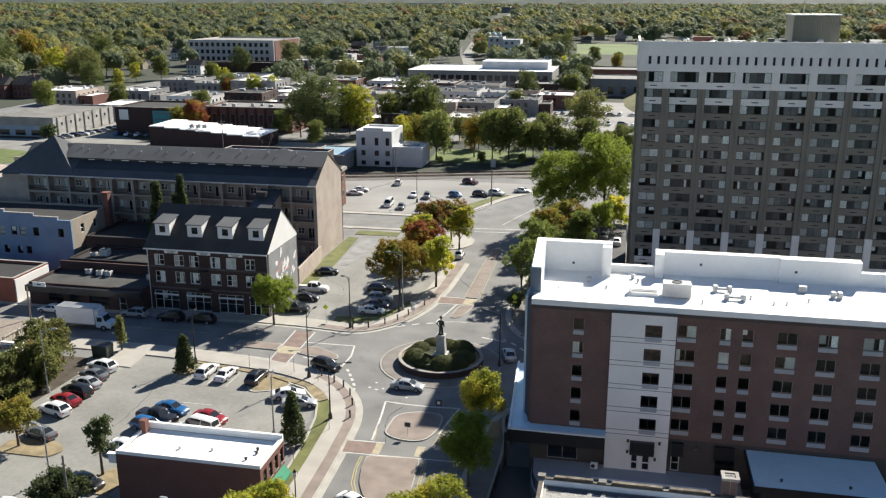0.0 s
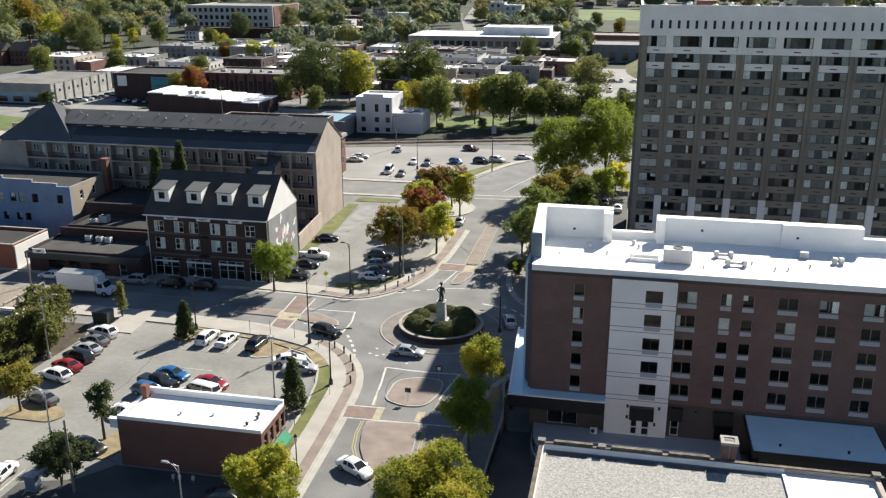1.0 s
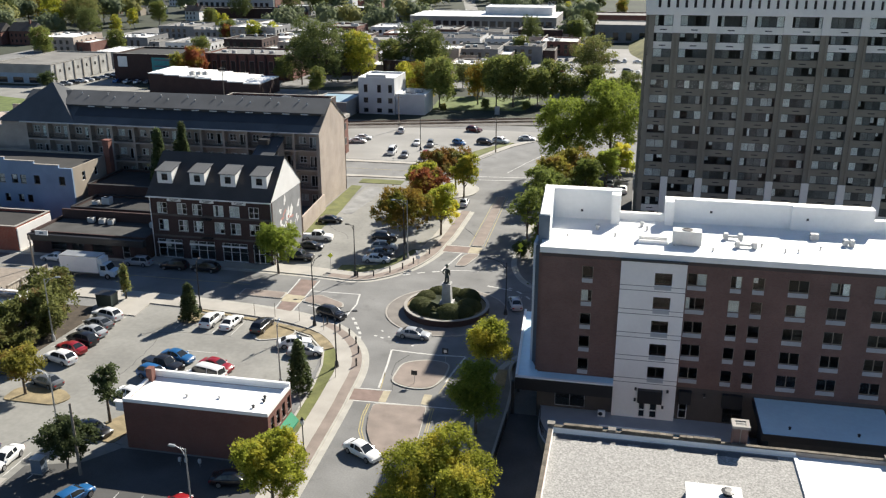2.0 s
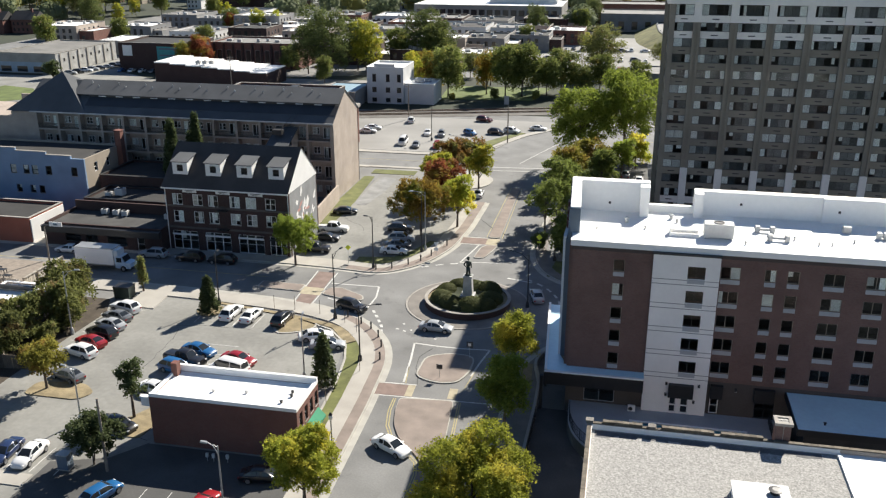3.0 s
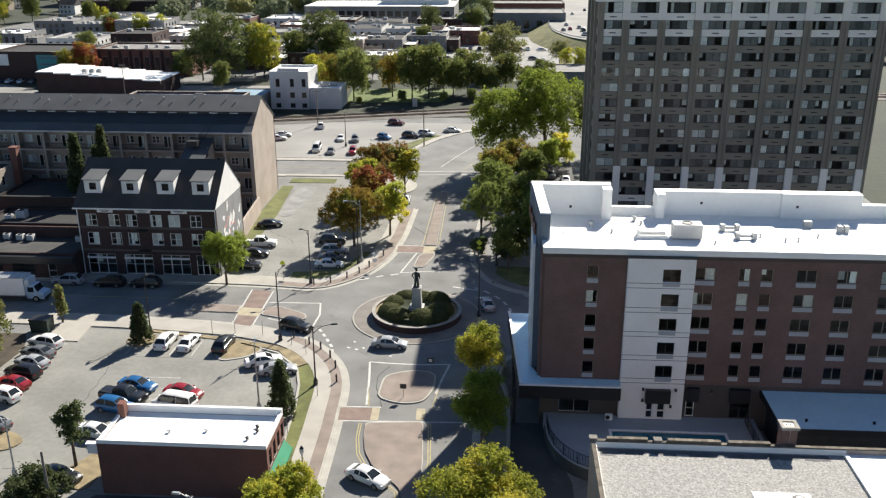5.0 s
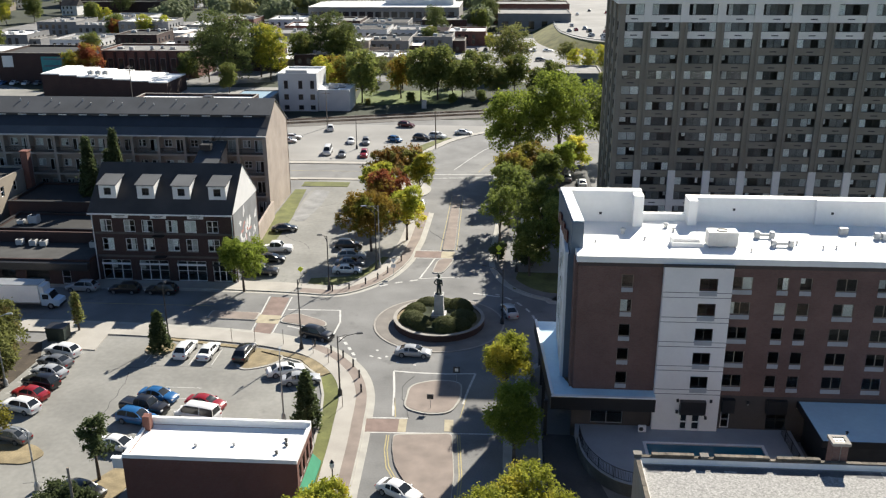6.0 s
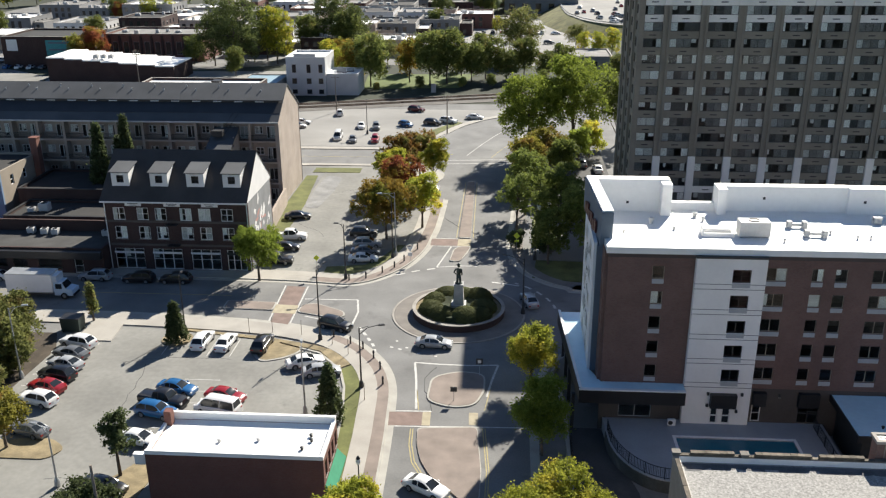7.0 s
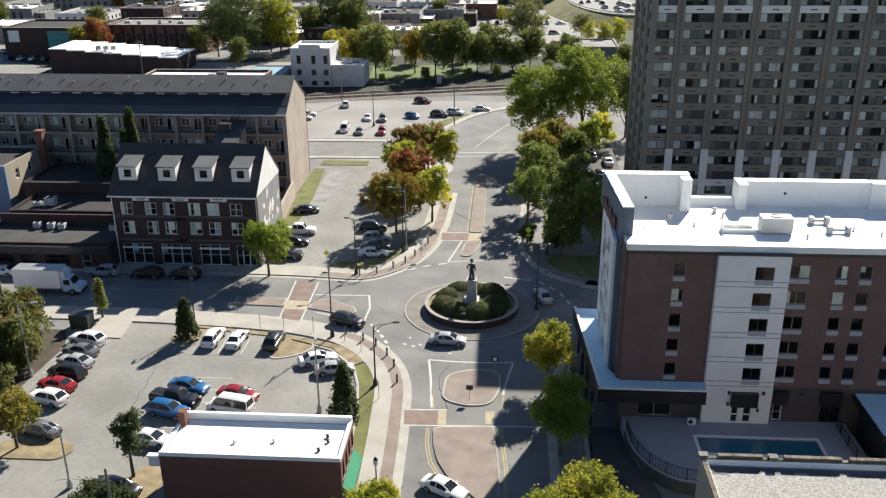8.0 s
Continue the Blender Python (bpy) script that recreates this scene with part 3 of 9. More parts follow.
# Dark sheet laid over the ramp to deepen the shade between the buildings.
solo("pavement", Shape().prism([(-12.2, 44), (-6.1, 44), (-6.1, 81.3), (-8.8, 92.5), (-12.2, 92.5)], -0.3, 0.03), YARD, "asphalt ramp beside the pool terrace, darkened for shade", "yard", "structure")
solo("pavement", Shape().prism([(-77, 40), (-60.6, 40), (-60.6, 71), (-77, 71)], -0.4, 0.022), LOT, "pale worn asphalt car park", "car park", "structure")
for k in range(6):
    solo("painted_line", Shape().box(-75.6, 94.9 + 2.75 * k, 0.026, -71.0, 95.0 + 2.75 * k, 0.03), WHITE_LINE, "faded white parking line", "painted line", "structure")
for k in range(4):
    solo("painted_line", Shape().box(-67.2 + 2.8 * k, 69.0, 0.026, -67.1 + 2.8 * k, 73.6, 0.03), WHITE_LINE, "faded white parking line", "painted line", "structure")
for k in range(6):
    solo("painted_line", Shape().box(-51 + 2.7 * k, 64.2, 0.03, -50.92 + 2.7 * k, 68.8, 0.034), WHITE_LINE, "faded white parking line", "painted line", "structure")
solo("pavement", Shape().prism([(-77, 66.6), (-60.8, 66.6), (-60.8, 68.6), (-77, 68.6)], -0.3, 0.12), CONCRETE, "pale concrete walk beside the car park", "pavement", "structure")
# Leaf litter, coloured dark to carry the shadow of trees and fence.
solo("planting_bed", Shape().prism([(-88, 82), (-76.8, 82.5), (-76.6, 93), (-75.9, 107), (-78, 111.5), (-86, 111.5)], -0.3, 0.05), mat("shade_dark_leaf_litter", (0.07, 0.055, 0.04), 0.95, 0.35, 0.6, 5, 0.02, stain=((0.16, 0.12, 0.08), 0.7, 0.6)), "leaf litter under trees beside the car park, darkened for shade", "planting bed", "structure")
solo("pavement", Shape().prism([(-74.6, 109.7), (-69.8, 109.4), (-70.4, 117.4), (-74.6, 117.8)], -0.3, 0.156), CONCRETE, "pale concrete driveway into the car park", "driveway", "structure")
CRACK = mat("tar_crack_sealer", (0.07, 0.069, 0.067), 0.8, 0.2, 1, 6)
rng = random.Random(77)
for x, y, a, n in ((-66, 104, 10, 9), (-62, 92, 80, 8), (-47, 103, -20, 7), (-64, 80, 30, 8), (-50, 150, 85, 10), (-44, 165, 95, 9), (-53, 175, 10, 5), (-27, 95, 88, 7), (-24, 150, 82, 9)):
    pts, turn = [(x, y)], math.radians(a)
    for k in range(n):
        turn += rng.uniform(-0.45, 0.45)
        pts.append((pts[-1][0] + 1.5 * math.cos(turn), pts[-1][1] + 1.5 * math.sin(turn)))
    solo("crack", band(pts, -0.035, 0.035, 0.0, 0.0315), CRACK, "thin tar-sealed crack in worn asphalt", "crack", "structure")
# verges and beds
solo("grass_verge", Shape().prism([(-34.6, 76), (-34.7, 86.6), (-35.2, 94), (-35.8, 100.4), (-36.9, 105.6), (-38.7, 103.8), (-37.5, 99.6), (-36.7, 94), (-36.3, 87), (-36.2, 76)], -0.3, 0.12), GRASS, "narrow mown grass verge beside the pavement", "grass", "structure")
solo("kerb", band([(-36.2, 76), (-36.3, 87), (-36.7, 94), (-37.5, 99.6), (-38.7, 103.8), (-42.2, 108.0), (-47.8, 110.4)], 0.0, 0.3, -0.3, 0.14), KERB, "concrete kerb round the car park's verge", "kerb", "structure")
solo("straw_bed", Shape().prism([(-37.3, 105.5), (-39.4, 108.0), (-43.2, 109.9), (-50.5, 111.9), (-63.2, 113.9), (-63.6, 113.5), (-48, 110.6), (-42.2, 108.3), (-39.0, 104.0)], -0.3, 0.13), DRY, "bed of dry straw-coloured grass at the corner", "grass bed", "structure")
solo("straw_bed", Shape().prism(rounded([(-49.0, 105.2), (-46.2, 106.5), (-44.5, 108.5), (-46, 110.6), (-50.8, 111.5), (-50.9, 108.5)], 1.2), -0.3, 0.14), DRY, "kerbed island of dry grass in the car park", "grass bed", "structure")
solo("kerb", Shape().prism(rounded([(-49.2, 104.9), (-46, 106.2), (-44.2, 108.4), (-45.9, 110.9), (-51.1, 111.8), (-51.2, 108.3)], 1.3), -0.3, 0.125), KERB, "kerb round a car park island", "kerb", "structure")
solo("mulch_bed", Shape().prism(arc(-61.4, 110.6, 2.0, 0, 340, 18), -0.3, 0.12), DRY, "tan mulch island under an evergreen", "mulch bed", "structure")
solo("mulch_bed", Shape().prism(rounded([(-72.5, 83.2), (-65.3, 83.2), (-64.2, 85.2), (-66.5, 87), (-72.5, 86.4)], 1.0), -0.3, 0.13), DRY, "kerbed tan mulch island in the car park", "mulch bed", "structure")
solo("mulch_bed", Shape().prism(rounded([(-60.8, 77.5), (-53.8, 77), (-53, 84.2), (-55, 85), (-57, 81)], 0.8), -0.3, 0.13), DRY, "tan mulch bed beside the brick building", "mulch bed", "structure")
solo("grass_verge", Shape().prism([(-46.8, 133.4), (-41.0, 133.6), (-38.2, 136.2), (-36.3, 140.6), (-35.6, 146.6), (-36.8, 146.6), (-38.6, 141.4), (-41.0, 137.6), (-46.8, 136.4)], -0.3, 0.13), GRASS, "patchy grass verge under the street trees", "grass", "structure")
solo("grass_verge", Shape().prism([(-60.5, 150), (-57.0, 149), (-56.8, 160), (-57.0, 168), (-57.8, 178), (-58.4, 187), (-60.8, 187)], -0.3, 0.06), GRASS, "rough grass strip beside the apartment house", "grass", "structure")
solo("gravel_patch", Shape().prism(rounded([(-56.8, 166), (-54.2, 165), (-53.0, 176), (-53.0, 186), (-56.5, 187), (-57.0, 178)], 1.5), -0.3, 0.05), mat("grey_gravel", (0.25, 0.25, 0.245), 0.95, 0.25, 0.4, 9, 0.01), "patch of grey gravel in the car park", "gravel", "structure")
solo("grass_verge", Shape().prism([(-60, 189.5), (-50, 189.5), (-50, 193), (-60, 193)], -0.3, 0.1), GRASS, "small grass plot by the cross street", "grass", "structure")
solo("grass_verge", Shape().prism([(-45, 213.2), (-41, 214.5), (-37.5, 221), (-34.2, 230.5), (-30.5, 237.8), (-32.5, 239), (-39.5, 226), (-42, 219)], -0.3, 0.1), GRASS, "grass verge between car park and road", "grass", "structure")
solo("grass_verge", Shape().prism([(-15.0, 134), (-10, 133), (-2, 131.6), (14, 131.6), (14, 140), (-14.2, 141)], -0.3, 0.12), GRASS, "shaded grass by the corner", "grass", "structure")
solo("grass_verge", Shape().prism([(-14.8, 148), (-14.1, 160), (-13, 185), (-9, 185), (-10, 148)], -0.3, 0.12), GRASS, "shaded grass under the street trees", "grass", "structure")

# islands and medians
def island(pts, r, label):
    p = rounded(pts, r)
    solo("kerb", Shape().prism(p, -0.3, 0.13), KERB, "pale kerb of a traffic island", "kerb", "structure")
    cx, cy = sum(q[0] for q in p) / len(p), sum(q[1] for q in p) / len(p)
    inner = []
    for q in p:
        v = Vector((cx - q[0], cy - q[1]))
        inner.append(tuple(Vector(q) + v.normalized() * 0.25))
    solo("traffic_island", Shape().prism(inner, -0.2, 0.15), PAVER, label, "traffic island", "structure")


island([(-27.9, 97.0), (-25.0, 95.7), (-22.3, 96.2), (-21.2, 99.5), (-21.3, 103.7), (-24.5, 104.2), (-27.7, 102.6)], 1.4, "brown brick traffic island before the roundabout")
island([(-21.6, 40), (-21.4, 70), (-21.2, 84), (-21.9, 92.0), (-28.3, 91.4), (-28.1, 88.5), (-27.5, 85.6), (-26.3, 83.0), (-24.6, 81.2), (-23.0, 79.4), (-22.4, 77), (-22.2, 40)], 0.7, "long brown brick median in the street")
island([(-47.8, 119.7), (-43.2, 118.3), (-40.8, 118.5), (-41.2, 120.2), (-45.7, 122.8), (-47.6, 122.2)], 0.7, "brown brick traffic island before the roundabout")
island([(-58.5, 120.4), (-51.2, 120.1), (-51.2, 122.7), (-58.5, 123.0)], 0.5, "narrow brown brick median in the side street")
island([(-27.0, 150.6), (-24.9, 150.6), (-25.4, 184.0), (-26.9, 184.0)], 0.5, "long brown brick median in the street")
island([(-27.9, 139.7), (-26.2, 139.9), (-25.2, 143.4), (-24.7, 146.6), (-26.6, 146.7), (-27.6, 145.0)], 0.7, "small brown brick splitter island")

# crossings
solo("crossing", Shape().prism([(-31.5, 91.8), (-27.9, 92.0), (-28.0, 94.7), (-31.7, 94.6)], -0.1, 0.014), CROSS_BRICK, "red brick pedestrian crossing", "crossing", "structure")
solo("crossing", Shape().prism([(-27.9, 92.0), (-27.0, 92.0), (-27.1, 94.8), (-28.0, 94.7)], -0.1, 0.02), WARN, "cream warning paving in the crossing", "crossing", "structure")
solo("crossing", Shape().prism([(-22.8, 92.4), (-21.8, 92.4), (-21.9, 94.9), (-22.9, 94.9)], -0.1, 0.02), WARN, "cream warning paving in the crossing", "crossing", "structure")
solo("crossing", Shape().prism([(-50.6, 115.9), (-48.1, 115.3), (-48.2, 119.2), (-50.8, 119.4)], -0.1, 0.014), CROSS_BRICK, "red brick pedestrian crossing", "crossing", "structure")
solo("crossing", Shape().prism([(-51.2, 119.4), (-47.9, 119.2), (-48.0, 122.0), (-51.2, 122.2)], -0.1, 0.02), WARN, "cream warning paving in the crossing", "crossing", "structure")
solo("crossing", Shape().prism([(-51.0, 122.2), (-48.2, 122.0), (-48.4, 128.6), (-51.2, 128.8)], -0.1, 0.014), CROSS_BRICK, "red brick pedestrian crossing", "crossing", "structure")
solo("crossing", Shape().box(-31.5, 147.0, -0.1, -27.0, 150.2, 0.014), CROSS_BRICK, "red brick pedestrian crossing", "crossing", "structure")
solo("crossing", Shape().box(-27.0, 147.0, -0.1, -24.8, 150.2, 0.02), WARN, "cream warning paving in the crossing", "crossing", "structure")


# road paint
def paint(pts, w, material=WHITE_LINE, label="white road line", z=0.008, dash=None):
    if dash is None:
        solo("painted_line", band(pts, -w / 2, w / 2, -0.02, z), material, label, "painted line", "structure")
        return
    s, left, on, stretch = Shape(), dash[0], True, []
    for p, q in zip(pts, pts[1:]):
        a, b = Vector(p), Vector(q)
        d, length, t = (b - a).normalized(), (b - a).length, 0.0
        while t < length:
            e = min(length, t + left)
            if on:
                band([tuple(a + d * t), tuple(a + d * e)], -w / 2, w / 2, -0.02, z, s)
            left -= e - t
            t = e
            if left < 1e-6:
                on = not on
                left = dash[0] if on else dash[1]
    solo("painted_line", s, material, label, "painted line", "structure")


CX, CY = -25.4, 120.7
paint([(-30.0, 106.2), (-27, 105.9), (-23.4, 105.8), (-19.8, 106.1)], 0.26)
paint([(-30.0, 106.2), (-29.4, 101.7), (-28.8, 95.4)], 0.26)
paint([(-19.8, 106.1), (-20.5, 102.2), (-21.0, 98.5)], 0.26)
paint([(-29.1, 99.5), (-28.5, 95.2)], 0.11, YELLOW_LINE, "yellow road line")
paint([(-20.6, 100.5), (-21.2, 95.4)], 0.11, YELLOW_LINE, "yellow road line")
paint([(-28.75, 91.3), (-28.6, 88.4), (-28.0, 85.3), (-26.7, 82.5), (-24.9, 80.6), (-23.3, 78.8), (-22.8, 76.6), (-22.7, 40)], 0.12, YELLOW_LINE, "yellow road line")
paint([(-29.0, 91.3), (-28.86, 88.3), (-28.26, 85.1), (-26.9, 82.3), (-25.1, 80.4), (-23.5, 78.6), (-23.05, 76.5), (-22.95, 40)], 0.12, YELLOW_LINE, "yellow road line")
paint([(-21.3, 91.8), (-20.7, 84), (-20.9, 70), (-21.1, 40)], 0.12, YELLOW_LINE, "yellow road line")
paint([(-21.05, 91.8), (-20.45, 84), (-20.65, 70), (-20.85, 40)], 0.12, YELLOW_LINE, "yellow road line")
paint([(-40.0, 124.4), (-39.3, 120.4), (-39.5, 116.0)], 0.26)
paint([(-40.0, 124.4), (-47.6, 124.3)], 0.22)
paint([(-39.5, 116.0), (-46.4, 118.6)], 0.22)
paint([(-31.4, 91.7), (-16.2, 92.2)], 0.2)
paint([(-31.6, 94.8), (-27.0, 94.95)], 0.2)
paint([(-50.9, 116.0), (-51.5, 129.0)], 0.2)
paint([(-47.9, 115.4), (-48.1, 128.8)], 0.2)
paint([(-31.7, 146.8), (-24.8, 146.8)], 0.2)
paint([(-31.7, 150.4), (-27.1, 150.4)], 0.2)
paint([(-29.7, 137.4), (-28.0, 146.6)], 0.24)
paint([(-29.7, 137.4), (-26.0, 138.2), (-23.4, 138.2)], 0.2)
paint([(-21, 132), (-17, 130.8)], 0.3)
paint([(-24.55, 151), (-25.0, 184)], 0.12, YELLOW_LINE, "yellow road line")
paint([(-27.35, 151), (-27.25, 184)], 0.12, YELLOW_LINE, "yellow road line")
paint([(-38.4, 115.5), (-37.1, 113.2), (-35.7, 110.3), (-35.0, 107.4)], 0.4, dash=(0.9, 0.8), label="dashed white give-way line")
paint([(-37.4, 132.4), (-35.7, 133.9), (-32.8, 135.7), (-29.9, 136.9)], 0.35, dash=(1.3, 1.2), label="dashed white give-way line")
paint(arc(CX, CY, 13.6, 10, 55, 9), 0.35, dash=(1.3, 1.2), label="dashed white give-way line")
paint([(-33.6, 110.2), (-31.8, 109.4)], 0.3, dash=(0.5, 0.7), label="worn white road marks")
paint([(-33.0, 112.0), (-30.2, 108.6), (-26.0, 107.6)], 0.28, dash=(0.4, 1.9), label="worn white road marks")
paint([(-58.5, 124.9), (-330, 124.9)], 0.14, YELLOW_LINE, "yellow centre line")
paint([(-60, 202.6), (-330, 202.6)], 0.14, YELLOW_LINE, "yellow centre line")
paint([(-38, 203), (-60, 202.6)], 0.14, YELLOW_LINE, "yellow centre line")
paint([(-34, 197.5), (-17, 199)], 0.3)
paint([(-34, 200.5), (-17, 202)], 0.3)
paint(smooth_line([(-28, 205), (-24, 218), (-19, 230), (-9, 239), (6, 245), (60, 248)]), 0.16)
paint(smooth_line([(-22.5, 203), (-19, 214), (-13, 224), (-3, 231), (12, 236), (60, 239)]), 0.14, YELLOW_LINE, "yellow centre line")

# roundabout
solo("traffic_island", Shape().ring(CX, CY, [(8.9, -0.3), (8.9, 0.07), (8.75, 0.1), (6.2, 0.12), (6.2, -0.3)], 64, True), APRON, "brown brick apron round the roundabout", "traffic island", "structure")
solo("kerb", Shape().ring(CX, CY, [(9.15, -0.3), (9.15, 0.09), (8.88, 0.09), (8.88, -0.3)], 64, True), STONE, "pale kerb ring of the roundabout", "kerb", "structure")
planter = thing("planter", (CX, CY, 0.1), "round dark brick planter wall on the roundabout", "planter")
part("wall", Shape().ring(CX, CY, [(6.3, 0.0), (6.3, 1.0), (5.9, 1.0), (5.9, 0.0)], 64, True), DARK_BRICK, planter)
part("coping", Shape().ring(CX, CY, [(6.36, 1.0), (6.36, 1.1), (5.86, 1.1), (5.86, 1.0)], 64, True), STONE, planter, "thin stone coping")
part("soil", Shape().ring(CX, CY, [(5.9, 0.05), (5.9, 0.85)], 48), DRY, planter, "brown soil")


# ---- hotel ----
HB = 92.6
hotel = thing("hotel", (9, 100, 0), "six-storey brown brick hotel with a white stair bay and white roof", "hotel")
FLOORS = [17.0, 14.26, 11.5, 8.75, 6.0]
holes, hotel_windows = [], []
for z in FLOORS:
    for x0, x1 in [(-4.65, -3.45), (6.45, 8.45), (10.85, 12.0), (13.1, 14.3), (16.65, 18.7), (20.75, 22.7), (25.1, 27.1), (29.4, 31.4), (33.7, 35.7)]:
        holes.append((x0, x1, z + 0.45, z + 1.85))
        hotel_windows.append((x0, x1, z + 0.45))
low = [(-7.0, -3.6, 1.6, 3.9), (6.75, 7.7, 1.45, 3.5), (11.5, 13.6, 1.45, 3.6)]
behind_bay = [(2.9, 5.0, z + 0.35, z + 1.95) for z in FLOORS]
part("wall", Shape().wall(-9.05, 40.0, 5.4, 20.2, HB, HB + 0.35, holes + behind_bay), HOTEL_BRICK, hotel)
# Base block coloured darker to stand in for less skylight near the ground.
part("ground_floor_wall", Shape().wall(-9.05, 40.0, 0, 5.4, HB, HB + 0.35, low + [(2.2, 4.7, 1.45, 3.6)]), mat("shade_dark_base_block", (0.088, 0.076, 0.069), 0.9, 0.14, 0.4, 5), hotel, "grey-brown masonry base darkened for shade")
WEST = 0.9
west = Shape()
whole = [(y, y + 1.5, z + 0.45, z + 1.85) for z in FLOORS for y in (98.0, 103.4)]
side = Shape().wall(2.65, 14.85, 5.4, 20.2, 0, 0.35, [(a - HB, b - HB, c, d) for a, b, c, d in whole])
TO_WEST = Matrix.Translation((-9.95, HB, 0)) @ Matrix.Rotation(radians(90 - WEST), 4, "Z")
part("side_wall", west.add(side, TO_WEST), STREET_WALL, hotel, "white panel side wall facing the street, tinted blue for shade")
slits = [(0.85, 1.45, z + 0.45, z + 1.85) for z in FLOORS]
TO_RETURN = Matrix.Translation((-9.05, HB, 0)) @ Matrix.Rotation(radians(90), 4, "Z")
part("corner_return", Shape().add(Shape().wall(0.36, 2.3, 5.4, 20.2, 0, 0.35, slits), TO_RETURN), HOTEL_BRICK, hotel)
for a, b, c, d in slits:
    part("slit_window", Shape().add(Shape().box(a, 0.1, c, b, 0.16, d), TO_RETURN), CAR_GLASS, hotel, "dark narrow window")
part("corner_fin", Shape().box(-9.98, HB + 2.3, 5.75, -9.05, HB + 2.64, 20.0), BLUE_WALL, hotel, "grey-blue fin at the corner")
part("rear_wall", Shape().box(-9.7, 107.2, 0, 40, 107.6, 20.2), HOTEL_BRICK, hotel)
part("core_wall", Shape().box(-8.5, 97.2, 0.2, 39, 97.4, 19.6), ROOM, hotel, "dark backing behind the windows for unlit rooms")
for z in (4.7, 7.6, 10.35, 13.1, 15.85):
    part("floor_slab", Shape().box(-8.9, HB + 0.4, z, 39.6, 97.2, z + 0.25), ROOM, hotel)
# Extra cream curtains in the top rows stand in for reflections.
for x0, x1, z in hotel_windows:
    window(hotel, (x0 + x1) / 2, HB, z, round(x1 - x0, 2), 1.4, frame=STUCCO_TAN, lights=2 if x1 - x0 > 1.5 else 1, vent=0.5, curtain=0.5 if z > 14 else 0.08)
for a, b, c, d in whole:
    f = part("side_window", Shape().add(Shape().wall(a - HB - 0.1, b - HB + 0.1, c - 0.1, d + 0.1, 0.33, 0.41, [(a - HB + 0.03, (a + b) / 2 - HB - 0.05, c + 0.03, d - 0.03), ((a + b) / 2 - HB + 0.05, b - HB - 0.03, c + 0.03, d - 0.03)]), TO_WEST), WHITE_FRAME, hotel, "white-framed side window")
    for u, v in ((a - HB + 0.03, (a + b) / 2 - HB - 0.05), ((a + b) / 2 - HB + 0.05, b - HB - 0.03)):
        part("pane", Shape().add(Shape().box(u, 0.34, c + 0.03, v, 0.37, d - 0.03), TO_WEST), CAR_GLASS, f, "dark pane")
for x0, x1, z0, z1 in low:
    window(hotel, (x0 + x1) / 2, HB, z0, round(x1 - x0, 2), round(z1 - z0, 2), frame=GRILLE if x1 - x0 > 3 else WHITE_FRAME if x1 - x0 < 1 else FRAME, lights=2 if x1 - x0 > 1.2 else 1, bars=0 if x1 - x0 > 3 else 1, curtain=0.0)
# stair bay
bay_holes = [(3.05, 4.85, z + 0.45, z + 1.85) for z in FLOORS]
part("stair_bay_wall", Shape().wall(-0.54, 6.3, 1.4, 20.0, 91.95, 92.2, bay_holes + [(2.35, 3.15, 1.45, 3.5), (3.55, 4.45, 1.45, 3.5)]), WHITE_WALL, hotel, "off-white panel stair bay")
part("stair_bay_side", Shape().box(-0.54, 92.2, 1.4, -0.34, HB, 20.0).box(6.1, 92.2, 1.4, 6.3, HB, 20.0), WHITE_WALL, hotel)
part("stair_bay_cap", Shape().box(-0.62, 91.87, 20.0, 6.38, HB, 20.18), DARK_METAL, hotel)
grooves = Shape()
for z in FLOORS:
    grooves.box(-0.55, 91.93, z - 0.28, 6.31, 91.952, z - 0.22).box(-0.55, 91.93, z + 0.26, 6.31, 91.952, z + 0.32)
part("panel_joint", grooves, mat("panel_joint_shadow", (0.2, 0.19, 0.19), 0.9, 0.05, 1, 4), hotel, "dark joints between the panels")
for z in FLOORS:
    window(hotel, 3.95, 91.95, z + 0.45, 1.8, 1.4, frame=FRAME, lights=2, vent=0.5, curtain=0.0)
for a, b in ((2.35, 3.15), (3.55, 4.45)):
    dd = part("entrance_door", Shape().wall(a, b, 1.45, 3.5, 92.02, 92.14, [(a + 0.12, b - 0.12, 1.6, 2.35), (a + 0.12, b - 0.12, 2.5, 3.38)]), WHITE_FRAME, hotel, "white-framed glass door")
    part("pane", Shape().box(a + 0.12, 92.06, 1.6, b - 0.12, 92.08, 2.35), CAR_GLASS, dd)
    part("pane", Shape().box(a + 0.12, 92.06, 2.5, b - 0.12, 92.08, 3.38), CAR_GLASS, dd)
for x, y, z in ((1.95, 91.95, 4.9), (1.95, 91.95, 3.55), (5.4, 91.95, 4.9), (5.0, 91.95, 2.9), (9.4, HB, 4.5), (14.6, HB, 4.2)):
    lamp = part("wall_lamp", Shape().box(x - 0.12, y - 0.22, z, x + 0.12, y, z + 0.3), DARK_METAL, hotel, "small dark wall lamp")
    part("lens", Shape().box(x - 0.1, y - 0.2, z - 0.05, x + 0.1, y - 0.02, z), LAMP_GLASS, lamp, "pale lens")
